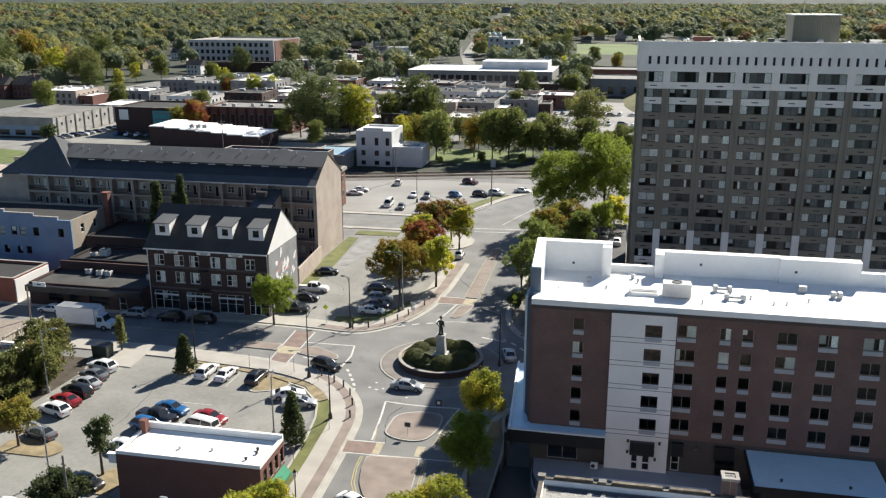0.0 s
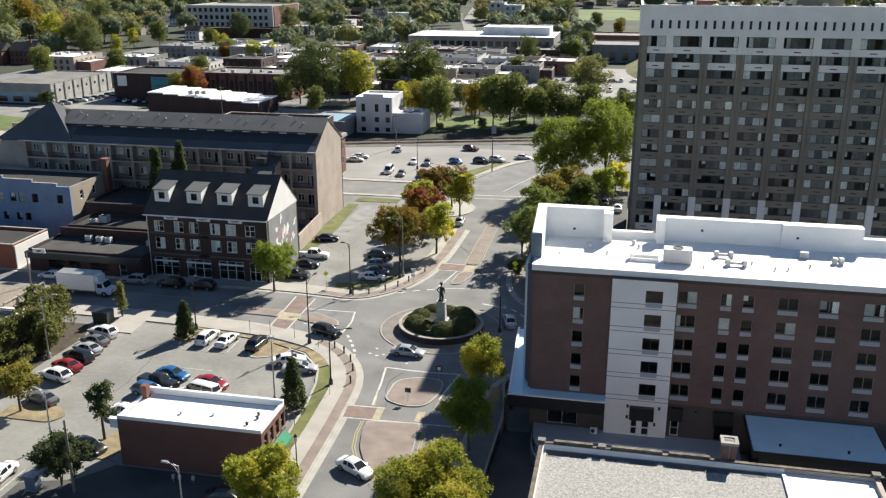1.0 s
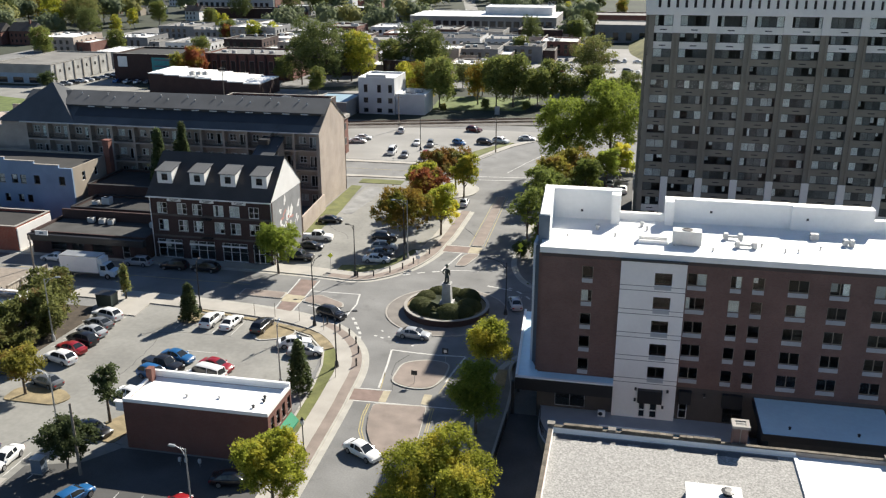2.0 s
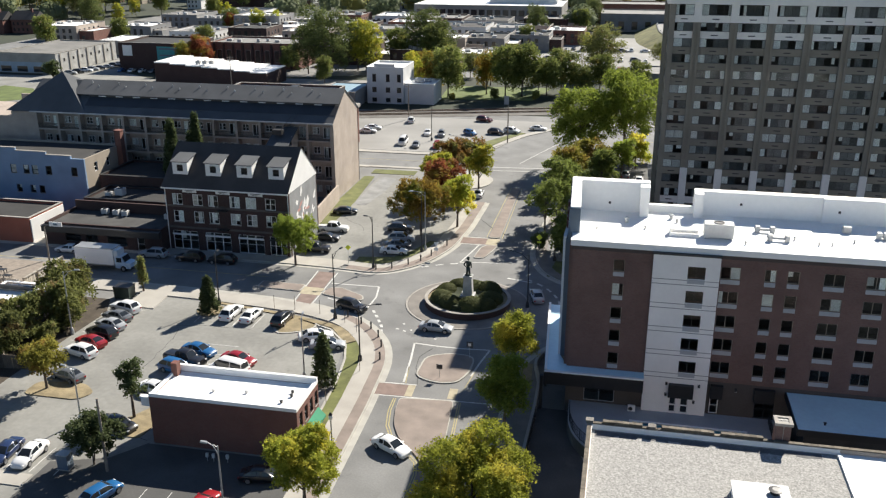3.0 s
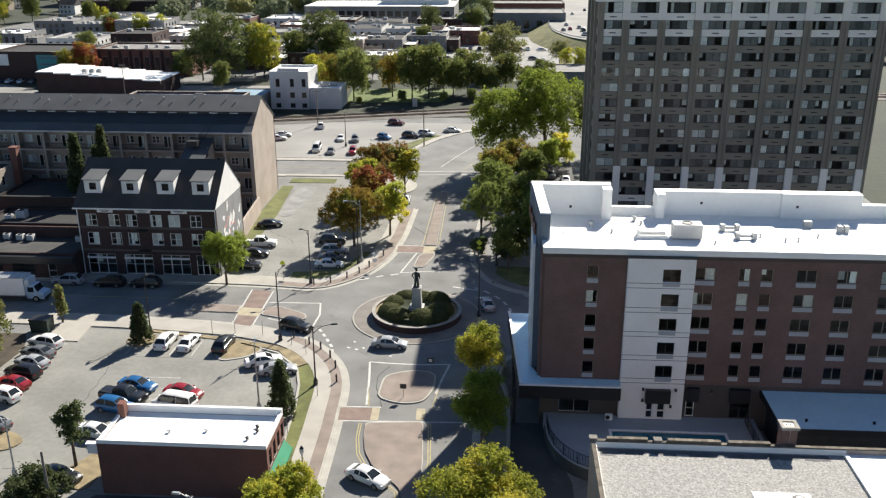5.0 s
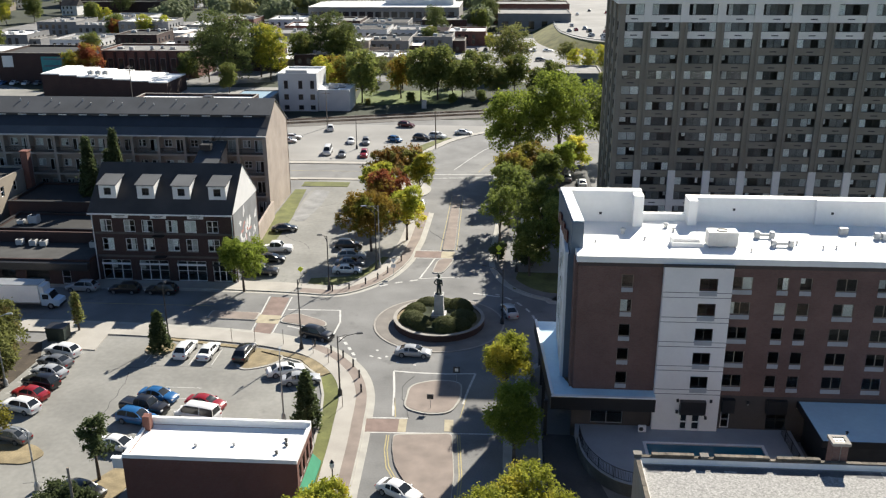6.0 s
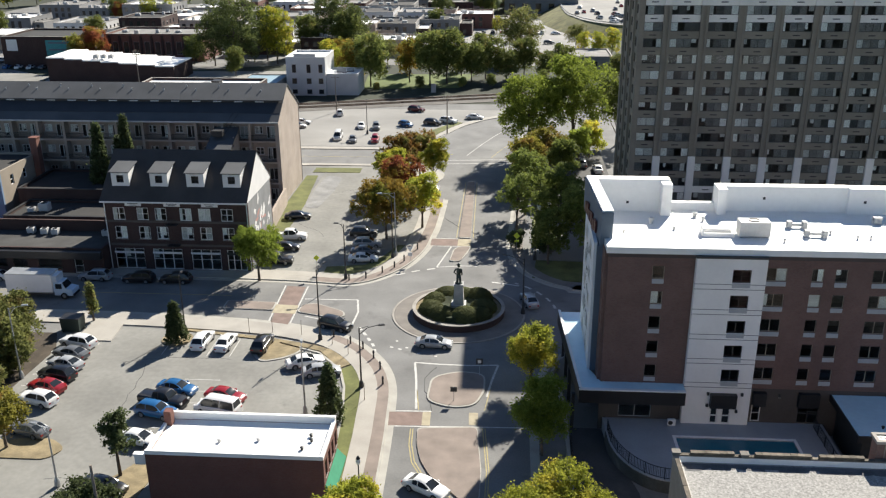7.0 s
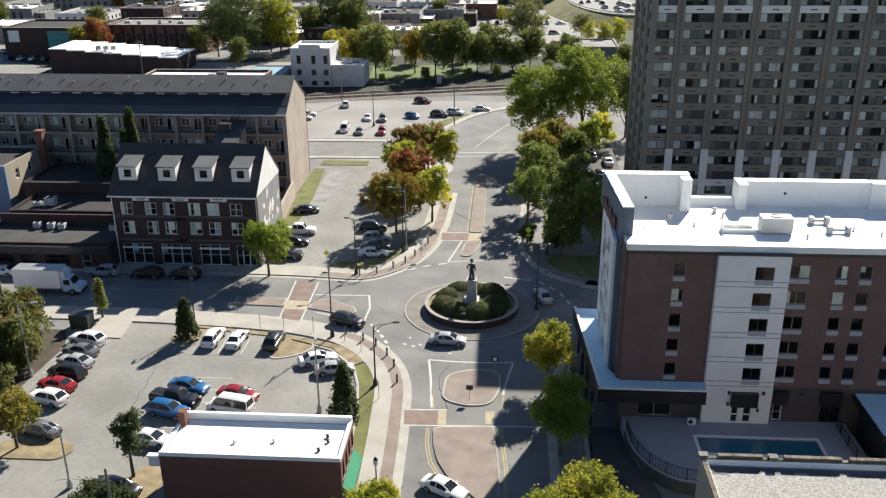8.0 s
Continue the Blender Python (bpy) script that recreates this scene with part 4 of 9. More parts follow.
for x0, x1, y in ((2.2, 4.85, 91.95), (6.7, 8.0, HB), (11.3, 13.4, HB)):
    s = Shape().box(x0, y - 0.55, 3.55, x1, y, 3.63).box(x0, y - 0.55, 3.63, x1, y - 0.5, 5.1).box(x0, y - 0.5, 5.02, x1, y, 5.1)
    s.box(x0, y - 0.5, 3.63, x0 + 0.04, y, 5.02).box(x1 - 0.04, y - 0.5, 3.63, x1, y, 5.02)
    part("awning", s, BLACK, hotel, "black metal door awning")
# roof and parapets
part("roof", Shape().prism([(-8.8, 93.0), (40.0, 93.0), (40.0, 107.2), (-9.6, 107.2)], 19.7, 20.0), WHITE_ROOF, hotel, "white membrane roof")
part("front_parapet", Shape().box(-9.28, HB - 0.28, 20.2, 40.2, HB + 0.75, 20.85), WHITE_ROOF, hotel, "white parapet with a thick coping")
part("soffit_band", Shape().box(-9.1, HB - 0.08, 19.75, 40.0, HB + 0.0, 20.2), mat("brown_metal_band", (0.076, 0.057, 0.0532), 0.7, 0.1, 0.5, 4), hotel)
part("side_parapet", Shape().prism([(-9.2, 93.36), (-8.45, 93.36), (-8.55, 94.9), (-9.3, 94.9)], 20.0, 20.85), WHITE_ROOF, hotel)
part("raised_parapet", Shape().prism([(-9.6, 94.9), (-8.5, 94.9), (-9.05, 106.4), (-10.15, 106.4)], 20.0, 23.75), WHITE_ROOF, hotel, "tall white parapet at the street corner")
part("raised_parapet", Shape().box(-10.2, 106.4, 20.0, -1.0, 107.75, 23.7), WHITE_ROOF, hotel, "tall white parapet at the street corner")
part("raised_parapet", Shape().prism([(-2.1, 104.8), (-1.0, 104.8), (-1.0, 106.4), (-2.1, 106.4)], 20.0, 23.6), WHITE_ROOF, hotel)
part("corner_fascia", Shape().prism([(-9.72, 94.8), (-9.6, 94.8), (-10.2, 107.8), (-10.32, 107.8)], 19.9, 23.55).box(-9.72, 94.76, 20.0, -8.52, 94.88, 23.6), BLUE_WALL, hotel, "grey-blue fascia of the corner")
part("rear_parapet", Shape().box(-1.0, 107.0, 20.0, 4.2, 107.7, 20.9), WHITE_ROOF, hotel)
part("raised_parapet", Shape().box(4.2, 107.0, 20.0, 18.6, 108.2, 22.9).box(4.2, 105.6, 20.0, 5.2, 107.0, 22.9), WHITE_ROOF, hotel)
part("raised_parapet", Shape().box(18.6, 106.4, 20.0, 27.6, 107.9, 22.95), WHITE_ROOF, hotel)
part("raised_parapet", Shape().box(27.6, 106.9, 20.0, 40, 107.7, 21.6), WHITE_ROOF, hotel)
for x, y, z in ((-5.6, 106.38, 20.9), (9.6, 106.98, 21.4), (20.4, 106.38, 21.3)):
    part("scupper", Shape().box(x - 0.14, y - 0.03, z, x + 0.14, y + 0.01, z + 0.28), BLACK, hotel, "small dark roof outlet")
# street canopy
part("canopy_roof", Shape().prism([(-11.3, 90.9), (-9.05, 90.9), (-9.05, HB), (-9.96, HB + 2.5), (-9.75, 107.3), (-9.2, 107.7), (-9.2, 109.6), (-12.5, 109.6)], 5.25, 5.75), MEMBRANE, hotel, "white flat street canopy")
part("canopy_roof", Shape().box(-9.05, 91.2, 5.25, -0.54, HB, 5.72), MEMBRANE, hotel)
part("canopy_fascia", Shape().prism([(-11.42, 90.8), (-11.3, 90.8), (-12.5, 109.7), (-12.62, 109.7)], 4.2, 5.9).box(-11.42, 90.66, 4.2, -0.56, 90.8, 5.7), BLACK, hotel, "black canopy fascia")
part("canopy_edge", Shape().prism([(-11.4, 90.82), (-11.1, 90.82), (-12.3, 109.7), (-12.6, 109.7)], 5.9, 6.0).box(-11.4, 90.62, 5.7, -0.56, 91.0, 5.85), WHITE_ROOF, hotel)
for y in (92.5, 98, 103.5, 108.8):
    part("canopy_post", Shape().box(-12.0, y - 0.18, 0, -11.64, y + 0.18, 4.3), DARK_METAL, hotel)

SCRIPT = mat("dark_red_sign_letters", (0.07, 0.012, 0.014), 0.5, 0.1, 1, 5)
for k, (y, z, w, h) in enumerate(((97.0, 20.6, 0.9, 1.3), (98.4, 20.4, 0.9, 1.1), (99.8, 20.5, 1.0, 1.3), (101.4, 20.4, 0.9, 1.1), (102.8, 20.6, 1.0, 1.3), (104.4, 20.4, 0.8, 1.1))):
    x = -9.76 - 0.6 * (y - 94.8) / 13.0
    part("sign_mark", Shape().prism([(x - 0.2, y), (x - 0.04, y), (x - 0.04 - 0.08 * w, y + w), (x - 0.2 - 0.08 * w, y + w)], z, z + h), SCRIPT, hotel, "dark red plain sign shapes on the side wall")
rs = random.Random(31)
GRAPHIC = mat("dark_green_mural_paint", (0.06, 0.09, 0.07), 0.8, 0.15, 1, 5)
for k in range(16):
    u0, z0, r, a0 = 6.6 + rs.uniform(0, 5.4), 8.2 + 0.62 * k, rs.uniform(0.5, 1.1), rs.uniform(0, 6.28)
    s = Shape()
    for i in range(7):
        a, b = a0 + 0.5 * i, a0 + 0.5 * (i + 1)
        s.face([(u0 + q * math.cos(t), 0.0, z0 + q * math.sin(t)) for q, t in ((r, a), (r, b), (r * 0.66, b), (r * 0.66, a))])
    part("mural_stroke", Shape().add(s, TO_WEST @ Matrix.Translation((0, 0.356 + 0.0006 * k, 0))), GRAPHIC, hotel, "dark painted swirl on the side wall")

# rooftop units
def condenser(x, y, z, w, d, h, label):
    u = thing("air_conditioner", (x, y, z), label, "air conditioner")
    part("casing", Shape().box(x, y, z + 0.15, x + w, y + d, z + h), UNIT, u)
    for dx in (0.1, w - 0.25):
        part("base_rail", Shape().box(x + dx, y + 0.1, z, x + dx + 0.15, y + d - 0.1, z + 0.15), STEEL, u)
    k = max(1, int(w / max(d, 0.9)))
    for i in range(k):
        part("fan_guard", Shape().ring(x + w * (i + 0.5) / k, y + d / 2, [(0.36 * min(d, w / k), z + h), (0.36 * min(d, w / k), z + h + 0.08), (0.3 * min(d, w / k), z + h + 0.08), (0.3 * min(d, w / k), z + h)], 16, True), DARK_METAL, u)
        part("fan", Shape().ring(x + w * (i + 0.5) / k, y + d / 2, [(0.3 * min(d, w / k), z + h - 0.01), (0.3 * min(d, w / k), z + h + 0.02)], 16), BLACK, u)


condenser(4.9, 98.0, 20.0, 3.1, 1.6, 1.7, "large grey three-fan unit on the white hotel roof")


def roof_vent(x, y, z, r, h, material=UNIT, label="small grey vent on a flat roof"):
    v = thing("roof_vent", (x, y, z), label, "roof vent")
    part("pipe", Shape().ring(x, y, [(r * 0.7, z), (r * 0.7, z + h * 0.7)], 10), material, v)
    part("cap", Shape().ring(x, y, [(r, z + h * 0.66), (r * 1.05, z + h * 0.85), (r * 0.5, z + h)], 10), material, v)


def duct(x, y, z, length, label="pale low duct on the white hotel roof"):
    v = thing("roof_duct", (x, y, z), label, "roof duct")
    part("run", Shape().box(x, y, z + 0.25, x + length, y + 0.35, z + 0.5), UNIT, v)
    for dx in (0.1, length - 0.5):
        part("cowl", Shape().box(x + dx, y - 0.15, z, x + dx + 0.45, y + 0.5, z + 0.75), UNIT, v)


for x, y, ln in ((10.6, 101.4, 2.2), (11.6, 98.6, 2.4), (20.2, 103.2, 1.0), (23.4, 101.6, 1.3)):
    duct(x, y, 20.0, ln)
for x, y, r, h in ((-6.8, 99.1, .14, .3), (-3.5, 102.2, .3, .7), (1.6, 104.6, .3, .6), (2.2, 103.2, .18, .5), (14.6, 99.6, .15, .4), (16.9, 98.2, .14, .4), (18.3, 98.4, .14, .4), (9.2, 97, .14, .4), (20.8, 99.8, .14, .4), (-1.4, 100.2, .16, .4)):
    roof_vent(x, y, 20.0, r, h)
tray = thing("roof_tray", (3, 98.6, 20.0), "shallow white roof tray of pipes beside the large unit", "roof tray")
part("frame", Shape().box(1.2, 98.2, 20.0, 4.4, 98.35, 20.4).box(1.2, 99.6, 20.0, 4.4, 99.75, 20.4).box(1.2, 98.35, 20.0, 1.35, 99.6, 20.9), WHITE_ROOF, tray)
part("pipe", Shape().tube((1.5, 99, 20.3), (4.3, 99, 20.3), 0.08), UNIT, tray)

# ---- hotel terrace ----
T = 1.4
TERRACE = [(-8.6, HB), *smooth_line([(-8.5, 90), (-8.3, 87.5), (-7.6, 85.2), (-6.3, 83.2), (-4.6, 81.9), (-2.5, 81.4)]), (14.2, 81.4), (14.2, HB)]
PX0, PX1, PY0, PY1 = -1.5, 10.3, 86.4, 89.2
deck = Shape()
deck.prism([p for p in TERRACE if p[0] <= PX0] + [(PX0, 81.4), (PX0, HB)], -0.3, T)
deck.box(PX0, 81.4, -0.3, PX1, PY0, T).box(PX0, PY1, -0.3, PX1, HB, T).box(PX1, 81.4, -0.3, 14.2, HB, T).box(PX0, PY0, -0.3, PX1, PY1, T - 1.3)
solo("terrace", deck, mat("pale_deck_concrete", (0.355, 0.37, 0.39), 0.85, 0.08, 0.4, 6), "raised pale concrete pool terrace of the hotel", "terrace", "structure")
solo("retaining_wall", band(TERRACE[1:-2], -0.08, -0.004, 0.0, T - 0.1), mat("mottled_dark_concrete", (0.085, 0.088, 0.083), 0.9, 0.3, 0.5, 5, stain=((0.16, 0.16, 0.15), 0.5, 0.62)), "dark mottled retaining wall below the terrace", "retaining wall", "structure")
pool = thing("swimming_pool", (4.4, 87.8, T - 1.3), "small blue swimming pool sunk in the terrace", "swimming pool")
part("water", Shape().box(PX0 + 0.02, PY0 + 0.02, T - 1.29, PX1 - 0.02, PY1 - 0.02, T - 0.12), POOL, pool)
part("rim", Shape().box(PX0 - 0.3, PY0 - 0.3, T, PX1 + 0.3, PY0, T + 0.03).box(PX0 - 0.3, PY1, T, PX1 + 0.3, PY1 + 0.3, T + 0.03).box(PX0 - 0.3, PY0, T, PX0, PY1, T + 0.03).box(PX1, PY0, T, PX1 + 0.3, PY1, T + 0.03), WHITE_WALL, pool, "pale pool rim")


def fence(line, z, h, step, label):
    f = thing("fence", (*line[0], z), label, "fence")
    lengths = [(Vector(b) - Vector(a)).length for a, b in zip(line, line[1:])]
    rail = Shape()
    for a, b in zip(line, line[1:]):
        rail.tube((*a, z + h), (*b, z + h), 0.035, n=4).tube((*a, z + 0.15), (*b, z + 0.15), 0.03, n=4)
    part("rail", rail, BLACK, f)
    post_data = kept(("post", h), lambda: mesh("post", Shape().box(-0.04, -0.04, 0, 0.04, 0.04, h + 0.06), BLACK))
    bars, run, nextpost = Shape(), 0.0, 0.0
    for (a, b), ln in zip(zip(line, line[1:]), lengths):
        t = 0.0
        while t < ln:
            p = Vector(a).lerp(Vector(b), t / ln)
            if run + t >= nextpost:
                put("post", post_data, f, (p.x, p.y, z))
                nextpost += step
            bars.box(p.x - 0.012, p.y - 0.012, z + 0.15, p.x + 0.012, p.y + 0.012, z + h)
            t += 0.16
        run += ln
    tagged(part("baluster", bars, BLACK, f), kind="stuff")


fence(offset(TERRACE[1:-3], 0.15) + [(-2.4, 81.55), (8.5, 81.55)], T, 1.25, 2.0, "black metal fence round the pool terrace")
fence([(13.1, 81.6), (13.0, 91.8)], T, 1.25, 2.2, "black metal fence beside the terrace")

ac = thing("air_conditioner", (-1.6, 91.4, T), "small white outdoor unit against the hotel wall", "air conditioner")
part("casing", Shape().box(-2.0, 91.2, T + 0.1, -1.2, 91.55, T + 0.75), WHITE_WALL, ac)
part("fan_guard", Shape().add(Shape().ring(0, 0, [(0.24, 0), (0.24, 0.03)], 14), Matrix.Translation((-1.72, 91.2, T + 0.43)) @ Matrix.Rotation(math.pi / 2, 4, "X")), BLACK, ac)
part("foot", Shape().box(-1.95, 91.22, T, -1.25, 91.5, T + 0.1), STEEL, ac)
# carport roof beside the terrace
shed = thing("pavilion", (21.5, 89, 0), "low pavilion with a white roof beside the terrace", "pavilion")
part("wall", Shape().box(15.4, 85.6, 0, 27.4, 92.3, 4.3), DARK_METAL, shed, "dark wall")
part("roof", Shape().box(14.6, 84.8, 4.55, 27.78, 92.55, 4.95), MEMBRANE, shed, "white flat roof")
part("fascia", Shape().box(14.5, 84.68, 4.3, 27.78, 84.8, 5.0).box(14.48, 84.8, 4.3, 14.6, 92.55, 5.0), BLACK, shed, "black fascia")
for x, y in ((17.4, 86.3), (24, 86.2)):
    roof_vent(x, y, 4.95, 0.16, 0.3, BLACK, "small dark vent on the pavilion roof")

# ---- tower ----
TY, TX0, TX1 = 158.0, 1.6, 48.6
tower = thing("apartment_tower", (25, 168, 0), "tall dark concrete apartment tower with pale top storeys", "apartment tower")
PIL = [6.1 + 5.87 * k for k in range(8)]
LEVELS = [38.1 - 2.59 * k for k in range(14)]
bays = [(TX0 + 0.9, PIL[0] - 0.62)] + [(a + 0.62, b - 0.62) for a, b in zip(PIL, PIL[1:])]
for k, z in enumerate(LEVELS):
    pale = k < 2 or k >= 12
    kind_mat = PALE if pale else OLIVE
    for x0, x1 in bays:
        w = round(x1 - x0 + 0.04, 3)
        put("spandrel", kept(("spandrel", w, pale), lambda: mesh("spandrel", Shape().box(-w / 2, 0.12, -0.56, w / 2, 0.42, 0.52), kind_mat)), tower, ((x0 + x1) / 2, TY, z))
        put("vent_slot", kept("vent_slot", lambda: mesh("vent_slot", Shape().box(-0.55, 0.1, -0.1, 0.55, 0.13, 0.06), BLACK)), tower, ((x0 + x1) / 2, TY, z))
    part("ledge", Shape().box(bays[0][0] - 0.02, TY + 0.02, z + 0.52, bays[-1][1], TY + 0.4, z + 0.6), PALE if pale else OLIVE, tower)
for x in PIL:
    part("pilaster", Shape().prism([(x - 0.62, TY - 0.25), (x - 0.2, TY - 0.25), (x - 0.2, TY - 0.08), (x + 0.2, TY - 0.08), (x + 0.2, TY - 0.25), (x + 0.62, TY - 0.25), (x + 0.62, TY + 0.42), (x - 0.62, TY + 0.42)], 12.9, 37.6), OLIVE, tower)
    part("pilaster_head", Shape().box(x - 0.62, TY - 0.27, 37.6, x + 0.62, TY + 0.42, 40.5), PALE, tower, "pale upper pilaster")
    part("pilaster_foot", Shape().box(x - 0.6, TY - 0.3, 0, x + 0.6, TY + 0.42, 12.9), PALE, tower, "pale lower column")
part("corner_pier", Shape().box(TX0, TY - 0.2, 0, TX0 + 0.9, TY + 0.5, 40.5), OLIVE, tower)
slit = [(TX0 + 1.3 + 1.43 * k, TX0 + 1.75 + 1.43 * k, 41.7, 43.05) for k in range(32)]
part("top_band", Shape().wall(TX0 - 0.5, TX1, 40.5, 45.5, TY - 0.6, TY - 0.2, slit).box(TX0 - 0.5, TY - 0.2, 40.5, TX0 - 0.1, TY + 20.5, 45.5), PALE, tower, "pale concrete crown with slits")
part("crown_core", Shape().box(TX0, TY + 0.5, 40.5, TX1, TY + 19.5, 44.2), TAR, tower, "roof slab behind the crown")
part("roof", Shape().box(TX0 - 0.1, TY - 0.2, 44.2, TX1, TY + 20.1, 44.5), WHITE_ROOF, tower, "white flat roof")
part("crown_lining", Shape().box(TX0, TY + 0.1, 40.5, TX1, TY + 0.2, 44.2), ROOM, tower)
part("side_wall", Shape().box(TX0, TY + 0.5, 0, TX0 + 0.4, TY + 20, 40.5), OLIVE, tower)
for y in (TY + 3.2, TY + 9.5, TY + 15.8):
    part("side_pilaster", Shape().box(TX0 - 0.35, y, 0, TX0, y + 1.2, 40.5), OLIVE, tower)
for y in (TY + 1.4, TY + 7.4, TY + 13.6):
    for z in LEVELS[1:]:
        put("side_window", kept("tower_side", lambda: mesh("side_window", Shape().box(-0.02, 0, 0, 0.04, 1.1, 1.4), CAR_GLASS)), tower, (TX0 - 0.02, y, z + 0.65))
part("rear_wall", Shape().box(TX0 + 0.4, TY + 19.6, 0, TX1, TY + 20, 40.5).box(TX1 - 0.4, TY + 0.5, 0, TX1, TY + 19.6, 40.5), OLIVE, tower)
part("room_wall", Shape().box(TX0 + 0.4, TY + 3.2, 0, TX1 - 0.4, TY + 3.4, 40.5), ROOM, tower, "dark backing behind the windows for unlit rooms")
rng = random.Random(7)
for k, z in enumerate([40.69] + LEVELS[:-1]):
    top = z - 0.56 if k else 40.45
    foot = LEVELS[k] + 0.6
    for x0, x1 in bays:
        h = round(top - foot - 0.01, 2)
        mood = rng.random()
        # Fewer curtains on the lowest rows stand in for dark reflections.
        drawn = (0.3 if k < 3 else 0.46 if k < 9 else 0.3) + 0.12 * (mood < 0.5)
        window(tower, (x0 + x1) / 2, TY + 0.1, foot, round(x1 - x0, 2), h, lights=2 if x1 - x0 < 4 else 4, recess=0.08, curtain=drawn, rng=rng, edge=0.4)
pent = thing("roof_plant_room", (30, 170, 44.5), "ribbed olive-grey plant room on the tower roof", "plant room")
s = Shape().box(26.6, 164, 44.5, 34.0, 172, 49.6)
part("wall", s, mat("ribbed_olive_metal", (0.182, 0.179, 0.137), 0.6, 0.12, 0.5, 5), pent)
ribs = Shape()
for k in range(19):
    ribs.box(26.7 + 0.4 * k, 163.92, 44.5, 26.8 + 0.4 * k, 164, 49.5)
part("ribbing", ribs, mat("olive_rib", (0.213, 0.205, 0.16), 0.6, 0.1, 0.5, 5), pent)
part("roof", Shape().box(26.4, 163.8, 49.6, 34.2, 172.2, 49.8), UNIT, pent)
part("aerial", Shape().tube((28.5, 167, 49.8), (28.5, 167, 52.5), 0.06).tube((29.6, 167, 49.8), (29.6, 167, 51.6), 0.05), STEEL, pent)
for x, w, h, m, label in ((10.2, 3.2, 1.5, mat("maroon_casing", (0.12, 0.035, 0.03), 0.6, 0.15, 1, 5), "maroon metal housing on the tower roof"), (22.4, 1.0, 1.3, BLACK, "black boxy vent on the tower roof"), (24.6, 0.9, 1.1, BLACK, "black boxy vent on the tower roof"), (38.6, 1.6, 1.2, UNIT, "pale boxy unit on the tower roof")):
    u = thing("roof_unit", (x, 162, 44.5), label, "roof unit")
    part("casing", Shape().box(x, 161.4, 44.7, x + w, 162.6, 44.5 + h), m, u)
    part("curb", Shape().box(x - 0.1, 161.3, 44.5, x + w + 0.1, 162.7, 44.7), UNIT, u)
    part("hood", Shape().box(x - 0.08, 161.3, 44.5 + h, x + w + 0.08, 162.7, 44.6 + h), m, u)
for k in range(9):
    roof_vent(5 + 3.6 * k + (k % 3) * 0.5, 160.5 + (k % 2), 44.5, 0.5, 1.1 + 0.3 * (k % 2), label="pale vent on the tower roof")

# ---- garage deck between hotel and tower ----
gar = thing("parking_garage", (-4, 175, 0), "low concrete parking deck beside the tower", "parking garage")
# Deck asphalt is dark, and its colour includes the shade of the trees.
part("deck", Shape().box(-10.5, 160, 2.4, TX0 - 0.5, 200, 2.9), YARD, gar, "dark asphalt parking deck, darkened further for tree shade")
part("parapet", Shape().box(-10.8, 159.6, 0, TX0 - 0.5, 160, 3.9).box(-10.8, 160, 0, -10.4, 200, 3.6), CONCRETE, gar)
solo("pavement", Shape().prism([(-14, 141.5), (14, 140.5), (14, 157.5), (-14, 157.5)], -0.3, 0.06), OLD_LOT, "shaded concrete yard behind the hotel street", "yard", "structure")


# ---- near commercial building with a gravel roof ----
near = thing("commercial_building", (8, 58, 0), "older brick commercial building with a grey gravel roof", "commercial building")
part("wall", Shape().box(-5.9, 44, 0, -5.5, 70.2, 12.0).box(-5.5, 69.8, 0, 22, 70.2, 12.0).box(-5.5, 44, 0, 22, 44.4, 12.0).box(21.6, 44.4, 0, 22, 69.8, 12.0), TAN_BRICK, near)
part("roof", Shape().box(-5.5, 44.4, 11.2, 14.6, 69.8, 11.5), GRAVEL, near, "grey gravel roof")
part("roof", Shape().box(14.6, 44.4, 11.2, 21.6, 69.8, 11.62), WHITE_ROOF, near, "white roof patch")
part("flashing", Shape().box(-5.5, 69.77, 11.5, 14.6, 69.8, 11.98).box(14.4, 44.4, 11.5, 14.7, 69.77, 11.72).box(-5.5, 44.4, 11.5, -5.47, 69.77, 11.96), WHITE_ROOF, near, "pale roof flashing")
cop = kept("coping", lambda: mesh("coping_stone", Shape().prism(rounded([(-0.58, -0.17), (0.58, -0.17), (0.58, 0.17), (-0.58, 0.17)], 0.04, 1), 0, 0.08), COPING))
rng = random.Random(3)
for k in range(24):
    put("coping_stone", cop, near, (-5.3 + 1.18 * k, 70.02, 12.0 + rng.uniform(-.01, .01)))
# raised runs of thin tiles with low notches between them
for x0, x1 in ((-4.6, -1.25), (0.35, 4.65), (5.2, 8.6)):
    part("coping_block", Shape().box(x0, 69.9, 12.08, x1, 70.14, 12.26), COPING, near)
    n = round((x1 - x0) / 0.55)
    for i in range(n):
        w = (x1 - x0) / n
        put("coping_tile", kept(("tile", round(w, 3)), lambda: mesh("coping_tile", Shape().prism(rounded([(-w / 2 + 0.008, -0.19), (w / 2 - 0.008, -0.19), (w / 2 - 0.008, 0.19), (-w / 2 + 0.008, 0.19)], 0.04, 1), 0, 0.07), COPING)), near, (x0 + w * (i + 0.5), 70.02, 12.26 + rng.uniform(-.012, .012)))
for k in range(21):
    put("coping_stone", cop, near, (-5.72, 45.2 + 1.18 * k, 12.0 + rng.uniform(-.01, .01)), 90)
chim = thing("chimney", (10.15, 70.9, 0.0), "tan brick chimney with a stone cap behind the gravel roof", "chimney")
part("stack", Shape().box(9.55, 70.32, 0.0, 10.75, 71.42, 13.4), HOTEL_BRICK, chim)
